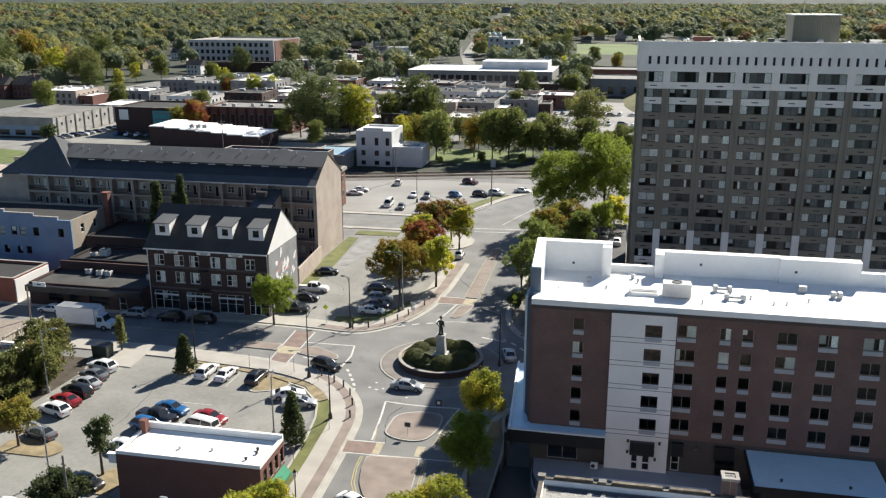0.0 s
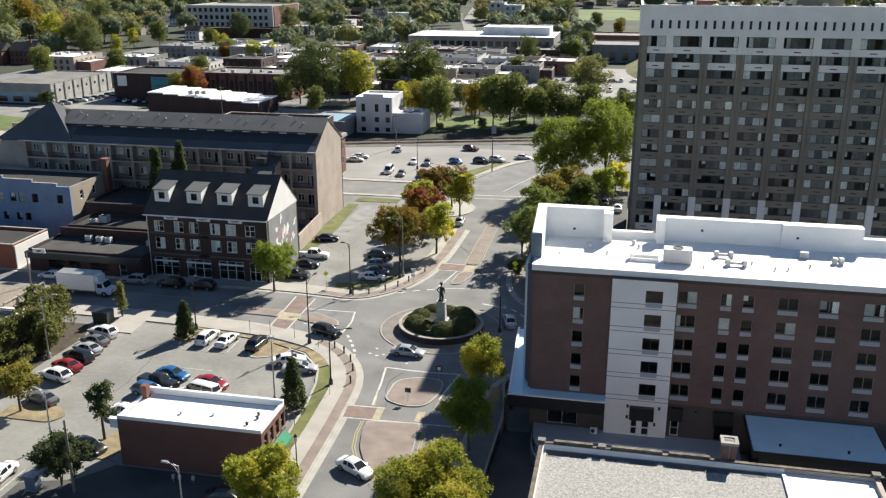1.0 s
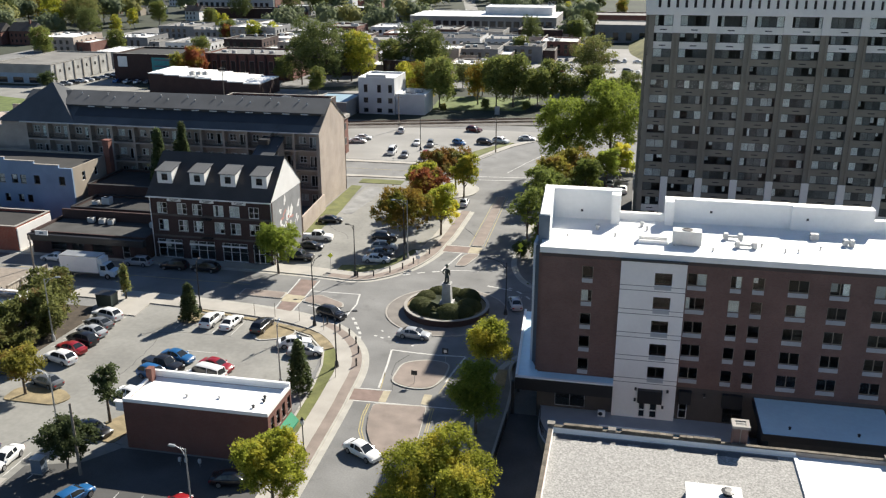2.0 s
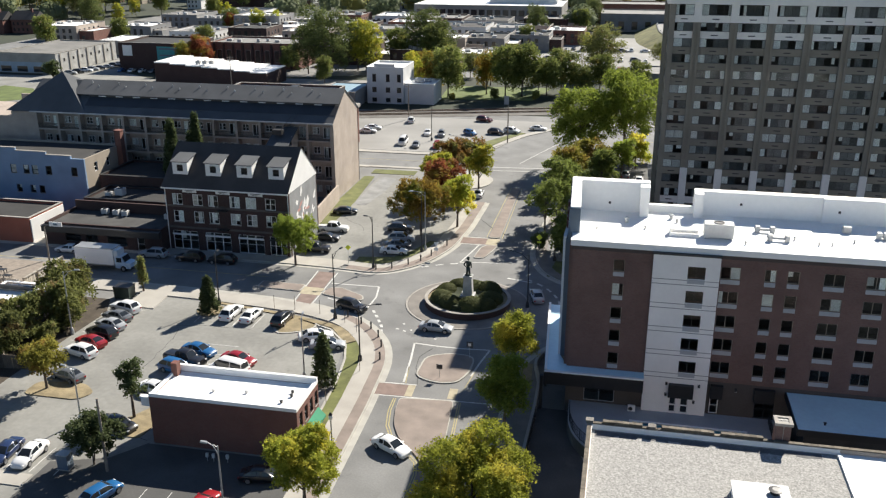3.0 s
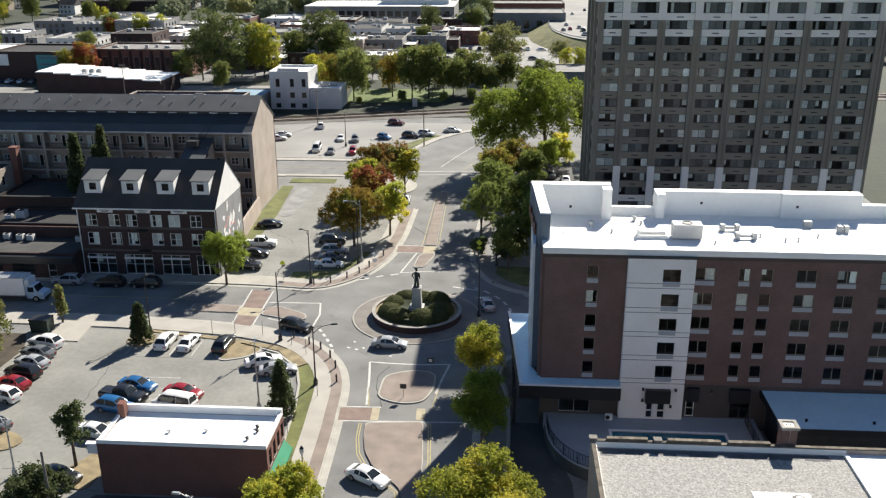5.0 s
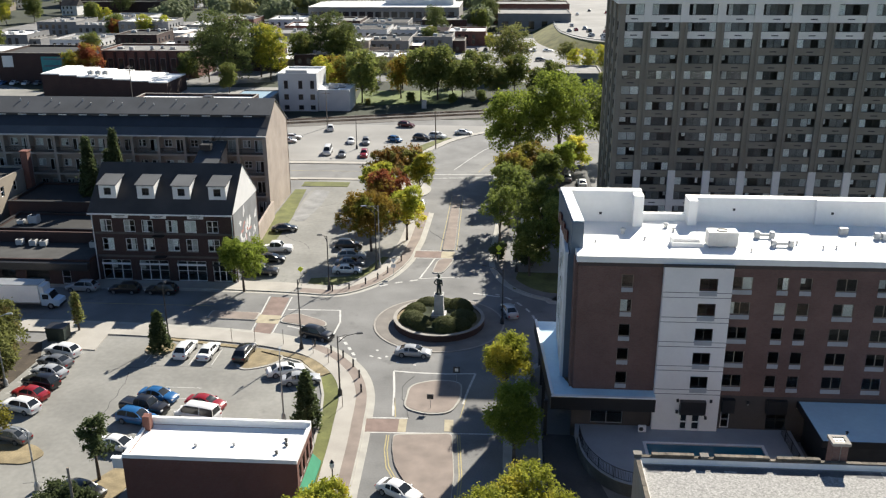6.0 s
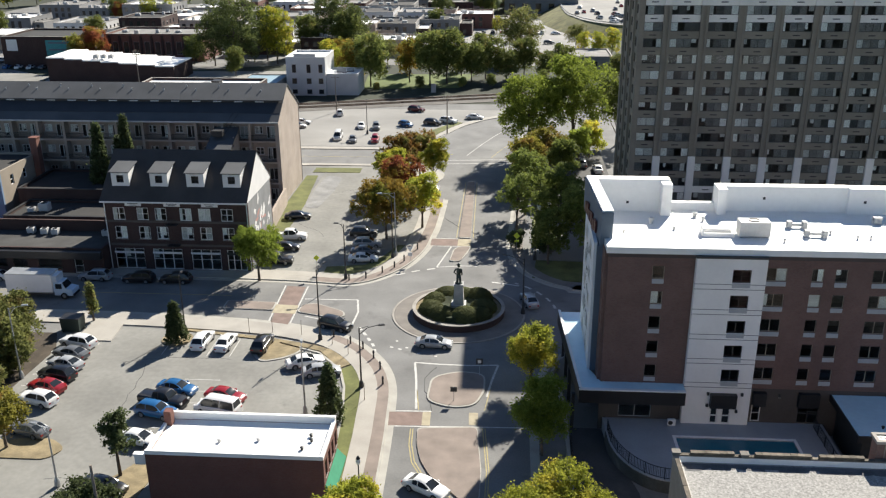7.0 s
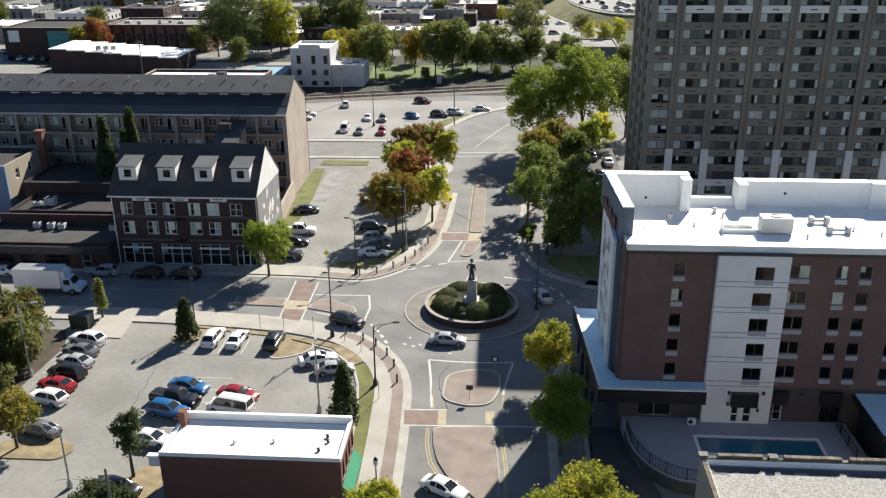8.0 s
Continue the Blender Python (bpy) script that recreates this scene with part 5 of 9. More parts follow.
part("cap", ring_wall(9.42, 70.18, 10.88, 71.56, 0.3, 13.4, 13.64), STONE, chim, "pale stone cap")
part("flue", Shape().box(9.72, 70.48, 13.4, 10.58, 71.26, 13.56), BLACK, chim)
part("grille", Shape().box(9.98, 70.48, 13.56, 10.02, 71.26, 13.6).box(10.28, 70.48, 13.56, 10.32, 71.26, 13.6).box(9.72, 70.85, 13.6, 10.58, 70.89, 13.63), DARK_METAL, chim, "thin dark grille")
part("conduit", Shape().tube((10.15, 70.28, 11.9), (10.15, 70.28, 13.4), 0.03), STONE, chim, "thin pale conduit")
for x in (-5.7, -0.45, 21.8):
    put("coping_block", kept("corner_block", lambda: mesh("coping_block", Shape().box(-0.28, -0.26, 0, 0.28, 0.26, 0.26).box(-0.34, -0.3, 0.26, 0.34, 0.3, 0.34), mat("weathered_grey_stone", (0.19, 0.175, 0.155), 0.9, 0.2, 1, 7))), near, (x, 70.02, 12.0))
# Ragged roof edge: some tar, mostly the parapet's shadow painted on the gravel.
tar = Shape()
rng = random.Random(23)
for k in range(18):
    tar.prism([(-5.2 + 1.02 * k, 69.62 - rng.uniform(0.5, 1.1)), (-4.18 + 1.02 * k, 69.62 - rng.uniform(0.5, 1.1)), (-4.18 + 1.02 * k, 69.6), (-5.2 + 1.02 * k, 69.6)], 11.49, 11.506)
part("tar_edge", tar, mat("tar_and_parapet_shadow", (0.13, 0.13, 0.135), 0.9, 0.3, 1, 6), near, "ragged tar edge, mostly the parapet's painted shadow")
hatch = thing("roof_unit", (7.2, 61.5, 11.5), "pale flat-topped unit on the gravel roof", "roof unit")
part("box", Shape().box(5.4, 59.0, 11.5, 9.4, 62.9, 12.3), WHITE_WALL, hatch)
part("lid", Shape().box(5.3, 58.9, 12.3, 9.5, 63.0, 12.42), UNIT, hatch)
part("seam", Shape().box(6.3, 58.9, 12.42, 6.35, 63.0, 12.45).box(7.3, 58.9, 12.42, 7.35, 63.0, 12.45).box(8.3, 58.9, 12.42, 8.35, 63.0, 12.45), STEEL, hatch)
for x, y in ((8.4, 61.8), (8.4, 60.2)):
    roof_vent(x, y, 12.42, 0.5, 0.4, DARK_METAL, "round dark fan on a roof unit")

# ---- small brick building ----
BX0, BX1, BY0, BY1, BZ = -51.8, -35.3, 76.7, 83.2, 6.0
small = thing("brick_building", ((BX0 + BX1) / 2, (BY0 + BY1) / 2, 0), "small red brick building with a white roof and green awning", "brick building")
east_holes = [(77.4 + 1.55 * k, 78.3 + 1.55 * k, 3.3, 5.0) for k in range(4)] + [(78.0, 79.2, 0.1, 2.3), (80.2, 82.4, 0.8, 2.3)]
eastwall = Shape().add(Shape().wall(BY0, BY1, 0, BZ - 0.4, -0.35, 0, east_holes), Matrix.Translation((BX1, 0, 0)) @ Matrix(((0, 1, 0, 0), (1, 0, 0, 0), (0, 0, 1, 0), (0, 0, 0, 1))))
part("wall", eastwall, RED_BRICK, small)
part("wall", Shape().box(BX0, BY0, 0, BX1 - 0.35, BY0 + 0.35, BZ - 0.4).box(BX0, BY1 - 0.35, 0, BX1 - 0.35, BY1, BZ - 0.4).box(BX0, BY0 + 0.35, 0, BX0 + 0.35, BY1 - 0.35, BZ - 0.4), RED_BRICK, small)
part("roof", Shape().box(BX0 + 0.3, BY0 + 0.3, BZ - 0.75, BX1 - 0.3, BY1 - 0.3, BZ - 0.45), WHITE_ROOF, small, "white membrane roof")
part("parapet", Shape().box(BX0, BY0, BZ - 0.4, BX1, BY0 + 0.3, BZ).box(BX0, BY1 - 0.35, BZ - 0.4, BX1, BY1, BZ + 0.35).box(BX1 - 0.3, BY0 + 0.3, BZ - 0.4, BX1, BY1 - 0.35, BZ).box(BX0, BY0 + 0.3, BZ - 0.4, BX0 + 0.3, BY1 - 0.35, BZ - 0.1), WHITE_ROOF, small, "white parapet coping")
part("room_wall", Shape().box(BX1 - 3, BY0 + 0.4, 0.1, BX1 - 2.9, BY1 - 0.4, 5.2), ROOM, small)
for a, b, c, d in east_holes[:4] + east_holes[5:]:
    window(small, BX1, (a + b) / 2, c, round(b - a, 2), round(d - c, 2), turn=90, frame=FRAME, lights=1 if b - a < 1.2 else 2, bars=1, sill=STONE)
aw = Shape()
aw.face([(BX1 + 0.02, 76.9, 2.85), (BX1 + 0.02, 82.9, 2.85), (BX1 + 0.85, 82.9, 1.95), (BX1 + 0.85, 76.9, 1.95)])
aw.face([(BX1 + 0.85, 76.9, 1.95), (BX1 + 0.85, 82.9, 1.95), (BX1 + 0.85, 82.9, 1.7), (BX1 + 0.85, 76.9, 1.7)])
aw.face([(BX1 + 0.02, 76.9, 2.85), (BX1 + 0.85, 76.9, 1.95), (BX1 + 0.02, 76.9, 1.95)])
aw.face([(BX1 + 0.02, 82.9, 2.85), (BX1 + 0.02, 82.9, 1.95), (BX1 + 0.85, 82.9, 1.95)])
aw.face([(BX1 + 0.02, 76.9, 2.82), (BX1 + 0.85, 76.9, 1.92), (BX1 + 0.85, 82.9, 1.92), (BX1 + 0.02, 82.9, 2.82)])
part("awning", aw, GREEN_CANVAS, small, "green canvas awning")
part("chimney", Shape().box(BX0 + 0.1, BY1 - 1.6, BZ - 0.6, BX0 + 0.8, BY1 - 0.8, BZ + 1.1), RED_BRICK, small, "red brick chimney stub")
part("side_ledge", Shape().box(BX0 - 1.2, BY0 + 0.4, 4.2, BX0, BY0 + 0.75, 5.2).box(BX0 - 1.3, BY0 + 0.3, 5.2, BX0 + 0.05, BY0 + 0.85, 5.35), WHITE_WALL, small, "white rendered side wall")
for x, y, m in ((-37.2, 80.6, BLACK), (-37.0, 79.8, BLACK), (-37.6, 78.4, BLACK), (-45.6, 79.2, UNIT), (-42, 79.6, UNIT)):
    roof_vent(x, y, BZ - 0.45, 0.2, 0.32, m)

# ---- town house row with dormers ----
TF, TB, TL, TR, EZ, RZ = 133.9, 147.5, -80.0, -57.8, 11.5, 17.3
town = thing("town_building", ((TL + TR) / 2, (TF + TB) / 2, 0), "dark red brick corner building with shopfronts and four white dormers", "town building")
tw_x = [(-78.7, -76.85), (-75.0, -73.2), (-72.2, -70.4), (-68.35, -66.5), (-65.45, -63.6), (-62.0, -60.15)]
up = [(a, b, z, z + 2.0) for z in (8.1, 5.1) for a, b in tw_x]
shops = [(-79.2, -74.6), (-73.2, -68.6), (-67.2, -62.6), (-61.6, -58.6)]
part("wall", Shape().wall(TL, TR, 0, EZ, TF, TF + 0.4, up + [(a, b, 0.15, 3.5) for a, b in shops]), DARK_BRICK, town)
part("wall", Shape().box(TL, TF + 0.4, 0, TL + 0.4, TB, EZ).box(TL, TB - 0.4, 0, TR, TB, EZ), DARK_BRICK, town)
part("mural_wall", Shape().box(TR - 0.4, TF + 0.4, 0, TR, TB - 0.4, EZ - 0.4), MURAL, town, "grey painted side wall with a faded white and pink mural")
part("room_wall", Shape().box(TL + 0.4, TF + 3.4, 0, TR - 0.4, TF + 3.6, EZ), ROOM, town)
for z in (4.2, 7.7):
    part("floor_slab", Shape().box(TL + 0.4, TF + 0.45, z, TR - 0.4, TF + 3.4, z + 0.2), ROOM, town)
ym = (TF + TB) / 2
for x in (TR - 0.35, TL + 0.0):
    gable = Shape()
    k = 0
    gable.v += [(x, TF + 0.0, EZ - 0.4), (x, TB, EZ - 0.4), (x, TB, EZ), (x, ym, RZ), (x, TF, EZ), (x + 0.38, TF, EZ - 0.4), (x + 0.38, TB, EZ - 0.4), (x + 0.38, TB, EZ), (x + 0.38, ym, RZ), (x + 0.38, TF, EZ)]
    gable.f += [tuple(k + i for i in (4, 3, 2, 1, 0)), tuple(k + i for i in (5, 6, 7, 8, 9))] + [(k + i, k + (i + 1) % 5, k + 5 + (i + 1) % 5, k + 5 + i) for i in range(5)]
    part("gable", gable, SIDING, town, "white gable")


def slope(x0, x1, y0, z0, y1, z1, t=0.15):
    s = Shape()
    s.v = [(x0, y0, z0), (x1, y0, z0), (x1, y1, z1), (x0, y1, z1), (x0, y0, z0 + t), (x1, y0, z0 + t), (x1, y1, z1 + t), (x0, y1, z1 + t)]
    s.f = [(3, 2, 1, 0), (4, 5, 6, 7), (0, 1, 5, 4), (1, 2, 6, 5), (2, 3, 7, 6), (3, 0, 4, 7)]
    return s


part("roof", slope(TL - 0.3, TR + 0.1, TF - 0.5, EZ - 0.42, ym, RZ), SHINGLE, town, "dark shingle roof")
part("roof", slope(TL - 0.3, TR + 0.1, TB + 0.5, EZ - 0.42, ym, RZ), SHINGLE, town, "dark shingle roof")
part("gutter", Shape().box(TL - 0.3, TF - 0.62, EZ - 0.5, TR + 0.1, TF - 0.45, EZ - 0.28), SIDING, town, "white gutter")
part("downpipe", Shape().box(TL + 0.05, TF - 0.1, 0, TL + 0.17, TF, EZ - 0.3), SIDING, town, "white downpipe")
part("downpipe", Shape().box(TR - 0.2, TF - 0.1, 0, TR - 0.08, TF, EZ - 0.3), SIDING, town, "white downpipe")
for z in (4.0, 7.75):
    part("string_course", Shape().box(TL, TF - 0.08, z, TR, TF, z + 0.35), mat("dark_stone_band", (0.0988, 0.0836, 0.076), 0.9, 0.15, 0.6, 6), town)
for a, b, z, _ in up:
    window(town, (a + b) / 2, TF, z, round(b - a, 2), 2.0, frame=WHITE_FRAME, lights=2, bars=1, sill=STONE, curtain=0.55, recess=0.1)
for a, b in shops:
    w = b - a
    window(town, (a + b) / 2, TF, 0.15, round(w, 2), 3.35, frame=WHITE_FRAME, lights=3, bars=1, curtain=0.08, recess=0.15)
    part("shop_sign_band", Shape().box(a, TF - 0.14, 2.75, b, TF + 0.02, 3.05), SIDING if a < -62 else DARK_METAL, town, "white shopfront beam")
for x in (-75.4, -69.4, -63.6):
    part("plaque", Shape().box(x - 1.25, TF - 0.1, 10.38, x + 1.25, TF, 10.96), SIDING, town, "pale name plaque")
    part("plaque_bar", Shape().box(x - 0.8, TF - 0.13, 10.72, x + 0.8, TF - 0.1, 10.82).box(x - 0.55, TF - 0.13, 10.5, x + 0.55, TF - 0.1, 10.58), DARK_METAL, town)
for z in (4.25, 7.6):
    fire = Shape().box(-70.4, TF - 1.1, z, -68.6, TF - 0.02, z + 0.08)
    for x in (-70.4, -69.8, -69.2, -68.66):
        fire.box(x, TF - 1.1, z + 0.06, x + 0.05, TF - 1.05, z + 1.0)
    fire.box(-70.4, TF - 1.12, z + 0.95, -68.6, TF - 1.05, z + 1.02)
    part("balcony", fire, BLACK, town, "small black iron balcony")
for i, x in enumerate((-77.6, -71.6, -66.0, -60.4)):
    d = thing("dormer_body", (x, 136, 12), "", "")
    d.name = "dormer"
    d.parent = town
    d.location = Vector((x, 136, 12)) - place_of(town)
    y0, w = 135.5, 1.35
    zf = EZ - 0.4 + (y0 - TF + 0.5) * (RZ - EZ + 0.42) / (ym - TF + 0.5) + 0.1
    body = Shape()
    yt = y0 + (2.3) / ((RZ - EZ + 0.42) / (ym - TF + 0.5))
    part("front", Shape().wall(x - w, x + w, zf, zf + 2.2, y0, y0 + 0.12, [(x - 0.55, x + 0.55, zf + 0.55, zf + 1.7)]), SIDING, d, "white dormer front")
    for sx in (x - w, x + w - 0.1):
        k = Shape()
        k.v = [(sx, y0 + 0.12, zf), (sx, y0 + 0.12, zf + 2.2), (sx, yt + 0.9, zf + 2.75), (sx + 0.1, y0 + 0.12, zf), (sx + 0.1, y0 + 0.12, zf + 2.2), (sx + 0.1, yt + 0.9, zf + 2.75)]
        k.f = [(0, 1, 2), (5, 4, 3), (0, 3, 4, 1), (1, 4, 5, 2), (2, 5, 3, 0)]
        part("cheek", k, SIDING, d, "white dormer cheek")
    part("dormer_roof", slope(x - w - 0.2, x + w + 0.2, y0 - 0.35, zf + 2.15, yt + 1.6, zf + 3.1, 0.12), GREY_SHINGLE, d, "grey shingle dormer roof")
    part("room_wall", Shape().box(x - w + 0.1, y0 + 0.9, zf + 0.6, x + w - 0.1, y0 + 1.0, zf + 2.1), ROOM, d)
    f = Shape().box(x - 0.55, y0 + 0.03, zf + 0.55, x - 0.47, y0 + 0.1, zf + 1.7).box(x + 0.47, y0 + 0.03, zf + 0.55, x + 0.55, y0 + 0.1, zf + 1.7).box(x - 0.47, y0 + 0.03, zf + 1.08, x + 0.47, y0 + 0.1, zf + 1.16).box(x - 0.03, y0 + 0.03, zf + 0.6, x + 0.03, y0 + 0.1, zf + 1.65)
    part("dormer_window", f, FRAME, d, "dark dormer window")
rng = random.Random(11)
for k in range(34):
    y, z = rng.gauss(141, 2.2), rng.gauss(6.3, 2.0)
    w, h, t = rng.uniform(0.3, 1.0), rng.uniform(0.12, 0.4), rng.uniform(0, 6.28)
    y, z = min(max(y, 135.2), 146), min(max(z, 1.5), 10)
    pts = [(TR + 0.006 + 0.0004 * k, y + w * math.cos(a) * math.cos(t) - h * math.sin(a) * math.sin(t), z + w * math.cos(a) * math.sin(t) + h * math.sin(a) * math.cos(t)) for a in (i * math.pi / 4 for i in range(8))]
    part("mural_patch", Shape().face(pts), SIDING if k % 5 else mat("mural_pink", (0.5, 0.25, 0.22), 0.85), town, "faded white shape of the mural")

# ---- apartment house ----
AX0, AX1, AY, AB, AE, AR, AM = -128.0, -61.0, 167.5, 184.0, 16.2, 21.2, 175.5
apt = thing("apartment_house", (-95, 176, 0), "long tan brick apartment house with balconies and a grey roof", "apartment house")
REC = 1.7
piers = [AX1 - 0.5 - 5.05 * k for k in range(14)]
fl = [0.2 + 4.0 * k for k in range(4)]
for x in piers:
    part("pier", Shape().box(x - 0.25, AY, 0, x + 0.25, AY + REC, AE), TAN_BRICK, apt)
part("east_wall", Shape().prism([(AX1 - 0.25, AY + 0.02), (AX1, AY + 0.02), (AX1, AB), (AX1 - 0.25, AB)], 0, AE), TAN_BRICK, apt)
g = Shape()
for x in (AX1 - 0.25,):
    k = len(g.v)
    g.v += [(x, AY, AE), (x, AB, AE), (x, AM, AR), (x + 0.26, AY, AE), (x + 0.26, AB, AE), (x + 0.26, AM, AR)]
    g.f += [(k, k + 2, k + 1), (k + 3, k + 4, k + 5), (k, k + 1, k + 4, k + 3), (k + 1, k + 2, k + 5, k + 4), (k + 2, k, k + 3, k + 5)]
part("gable", g, TAN_BRICK, apt)
part("rear_wall", Shape().box(AX0 - 14, AB - 0.4, 0, AX1, AB, AE), TAN_BRICK, apt)
doors = []
for x, x2 in zip(piers, piers[1:]):
    for z in fl:
        m = (x + x2) / 2
        doors.append((m + 1.1, z + 0.05, 1.7, 2.35, 2))
        doors.append((m - 1.2, z + 0.95, 1.5, 1.45, 2))
back = [(x - w / 2, x + w / 2, z, z + h) for x, z, w, h, _ in doors]
part("balcony_wall", Shape().wall(piers[-1] - 0.25, AX1 - 0.25, 0, AE, AY + REC, AY + REC + 0.3, back), TAN_BRICK, apt)
part("room_wall", Shape().box(AX0, AY + REC + 2.5, 0, AX1 - 0.3, AY + REC + 2.7, AE), ROOM, apt)
for x, z, w, h, n in doors:
    window(apt, x, AY + REC, z, w, h, frame=WHITE_FRAME, lights=n, bars=0 if h > 2 else 1, curtain=0.5, recess=0.08)
for z in fl[1:]:
    part("balcony_slab", Shape().box(piers[-1], AY - 0.05, z - 0.35, AX1 - 0.26, AY + REC, z), TAN_BRICK, apt, "tan balcony edge")
for x, x2 in zip(piers, piers[1:]):
    for z in fl[1:]:
        def make_rail():
            s = Shape().wall(0, 4.55, 0.08, 1.06, 0, 0.04, [(0.11 + i * 0.175, 0.255 + i * 0.175, 0.13, 1.0) for i in range(25)])
            return mesh("balcony_rail", s, BLACK)
        put("balcony_rail", kept("apt_rail", make_rail), apt, (x2 + 0.25, AY + 0.1, z))
part("roof", slope(AX0 - 2, AX1 + 0.15, AY - 0.7, AE - 0.45, AM, AR), GREY_SHINGLE, apt, "grey shingle roof")
part("roof", slope(AX0 - 2, AX1 + 0.15, AB + 0.5, AE - 0.45, AM, AR), GREY_SHINGLE, apt, "grey shingle roof")
part("gutter", Shape().box(AX0, AY - 0.85, AE - 0.55, AX1 + 0.15, AY - 0.68, AE - 0.28), UNIT, apt, "pale gutter")
kz = (AR - AE + 0.45) / (AM - AY + 0.7)
zat = lambda y: AE - 0.45 + (y - AY + 0.7) * kz + 0.15
# Thin dark sheet painted as the upstand's shadow on the lower slope.
dk = Shape()
dk.v = [(AX0 + 12, 168.7, zat(168.7) - .05), (AX1 + 0.1, 168.7, zat(168.7) - .05), (AX1 + 0.1, 171.0, zat(171.0) + 0.0), (AX0 + 12, 171.0, zat(171.0)), (AX0 + 12, 168.7, zat(168.7) + 0.05), (AX1 + 0.1, 168.7, zat(168.7) + 0.05), (AX1 + 0.1, 171.0, zat(171.0) + 0.12), (AX0 + 12, 171.0, zat(171.0) + 0.12)]
dk.f = [(3, 2, 1, 0), (4, 5, 6, 7), (0, 1, 5, 4), (1, 2, 6, 5), (2, 3, 7, 6), (3, 0, 4, 7)]
part("lower_roof_panel", dk, mat("blue_black_roof_shadow", (0.035, 0.038, 0.044), 0.6, 0.2, 0.3, 4), apt, "lower roof band coloured blue-black for the upstand's shadow")
up_st = Shape()
up_st.box(AX0 + 12, 171.02, zat(171.0) - 0.3, AX1 - 0.6, 171.25, zat(171.0) + 0.5)
part("upper_roof", slope(AX0 + 8, AX1 + 0.12, 170.75, zat(171.0) + 0.5, AM, AR + 0.18, 0.1), GREY_SHINGLE, apt, "grey upper roof slope")
part("clerestory", up_st, DARK_METAL, apt, "long dark roof upstand")
for k in range(13):
    x = AX0 + 14 + 4.0 * k
    part("clerestory_pane", Shape().box(x, 170.96, zat(171.0) + 0.16, x + 1.6, 171.02, zat(171.0) + 0.36), WHITE_FRAME, apt)
for k in range(9):
    for y, dx in ((174.2, 0), (173.3, 2.0)):
        x = AX0 + 11 + 6.2 * k + dx
        part("roof_pipe", Shape().ring(x, y, [(0.12, zat(y) - 0.2), (0.12, zat(y) + 0.75)], 8), UNIT, apt, "pale vent pipe")
# hipped west end
hip = Shape()
hx, hy, hz = -124.1, 174.5, 23.2
e = [(-133.6, AY - 0.7, 15.8), (-114.8, AY - 0.7, 15.8), (-114.8, AB + 0.5, 15.8), (-133.6, AB + 0.5, 15.8)]
for a, b in zip(e, e[1:] + e[:1]):
    hip.face([a, b, (hx, hy, hz)])
hip.face(e[::-1])
part("hip_roof", hip, GREY_SHINGLE, apt, "grey hipped end roof")
part("west_wall", Shape().box(-133.0, AY, 0, piers[-1] - 0.25, AB, 15.55), TAN_BRICK, apt)
part("low_wing", Shape().box(-146.5, AY + 0.5, 0, -133.0, AB - 2, 14.2).box(-146.7, AY + 0.3, 14.2, -133.0, AB - 1.8, 14.5), TAN_BRICK, apt)
# stair tower before the facade
st = Shape().prism([(-72.8, 161.5), (-68.6, 161.5), (-68.6, AY), (-72.8, AY)], 0, 12.0)
part("stair_tower", st, TAN_BRICK, apt, "tan brick stair tower")
part("stair_roof", slope(-73.0, -68.4, 161.2, 12.0, AY + 0.2, 14.6), GREY_SHINGLE, apt)
part("stair_cheek", Shape().prism([(-68.8, 164.4), (-68.6, 164.4), (-68.6, AY), (-68.8, AY)], 12.0, 13.6), TAN_BRICK, apt)
part("roof_ladder", Shape().tube((-71, 164, 14.4), (-69, 166.8, 17.6), 0.05).tube((-70, 164, 14.4), (-68, 166.8, 17.6), 0.05).tube((-71, 164, 14.5), (-70, 164, 14.5), 0.04).box(-72.4, 163.6, 13.9, -70.4, 165, 14.9), DARK_METAL, apt, "dark metal roof ladder and platform")
solo("garden_wall", Shape().prism([(-59.6, 151.5), (-59.2, 151.5), (-60.3, 167.4), (-60.7, 167.4)], 0, 3.3), TAN_BRICK, "tan brick yard wall beside the apartment house", "wall", "structure")

# ---- buildings of the west street ----
def flat_block(name, x0, y0, x1, y1, h, wall, roof, label, category, parapet=0.5, cap=None):
    b = thing(name, ((x0 + x1) / 2, (y0 + y1) / 2, 0), label, category)
    t = 0.35
    part("wall", ring_wall(x0, y0, x1, y1, t, 0, h), wall, b)
    part("roof", Shape().box(x0 + t, y0 + t, h - parapet - 0.3, x1 - t, y1 - t, h - parapet), roof, b)
    c = cap or STONE
    part("coping", ring_wall(x0 - 0.08, y0 - 0.08, x1 + 0.08, y1 + 0.08, t + 0.13, h, h + 0.1), c, b)
    return b


BAR_ROOF = mat("patched_grey_roof", (0.06, 0.059, 0.057), 0.9, 0.3, 0.3, 4, stain=((0.028, 0.028, 0.028), 0.35, 0.57))
bar = thing("shop_building", (-91, 137, 0), "low dark brick shop with a tarred roof and black front", "shop")
bh = [(-98.5, -95.5, 0.9, 2.6), (-94.5, -92.2, 0.15, 2.6), (-90.5, -86.8, 0.6, 2.6), (-84.8, -83.4, 0.15, 2.5)]
part("front_wall", Shape().wall(-102.2, -80.2, 0, 4.2, 131.6, 131.95, bh), DARK_BRICK, bar)
part("wall", Shape().box(-102.2, 131.95, 0, -101.8, 143, 4.2).box(-101.8, 142.6, 0, -80.2, 143, 4.8).box(-80.6, 131.95, 0, -80.2, 142.6, 4.2), DARK_BRICK, bar)
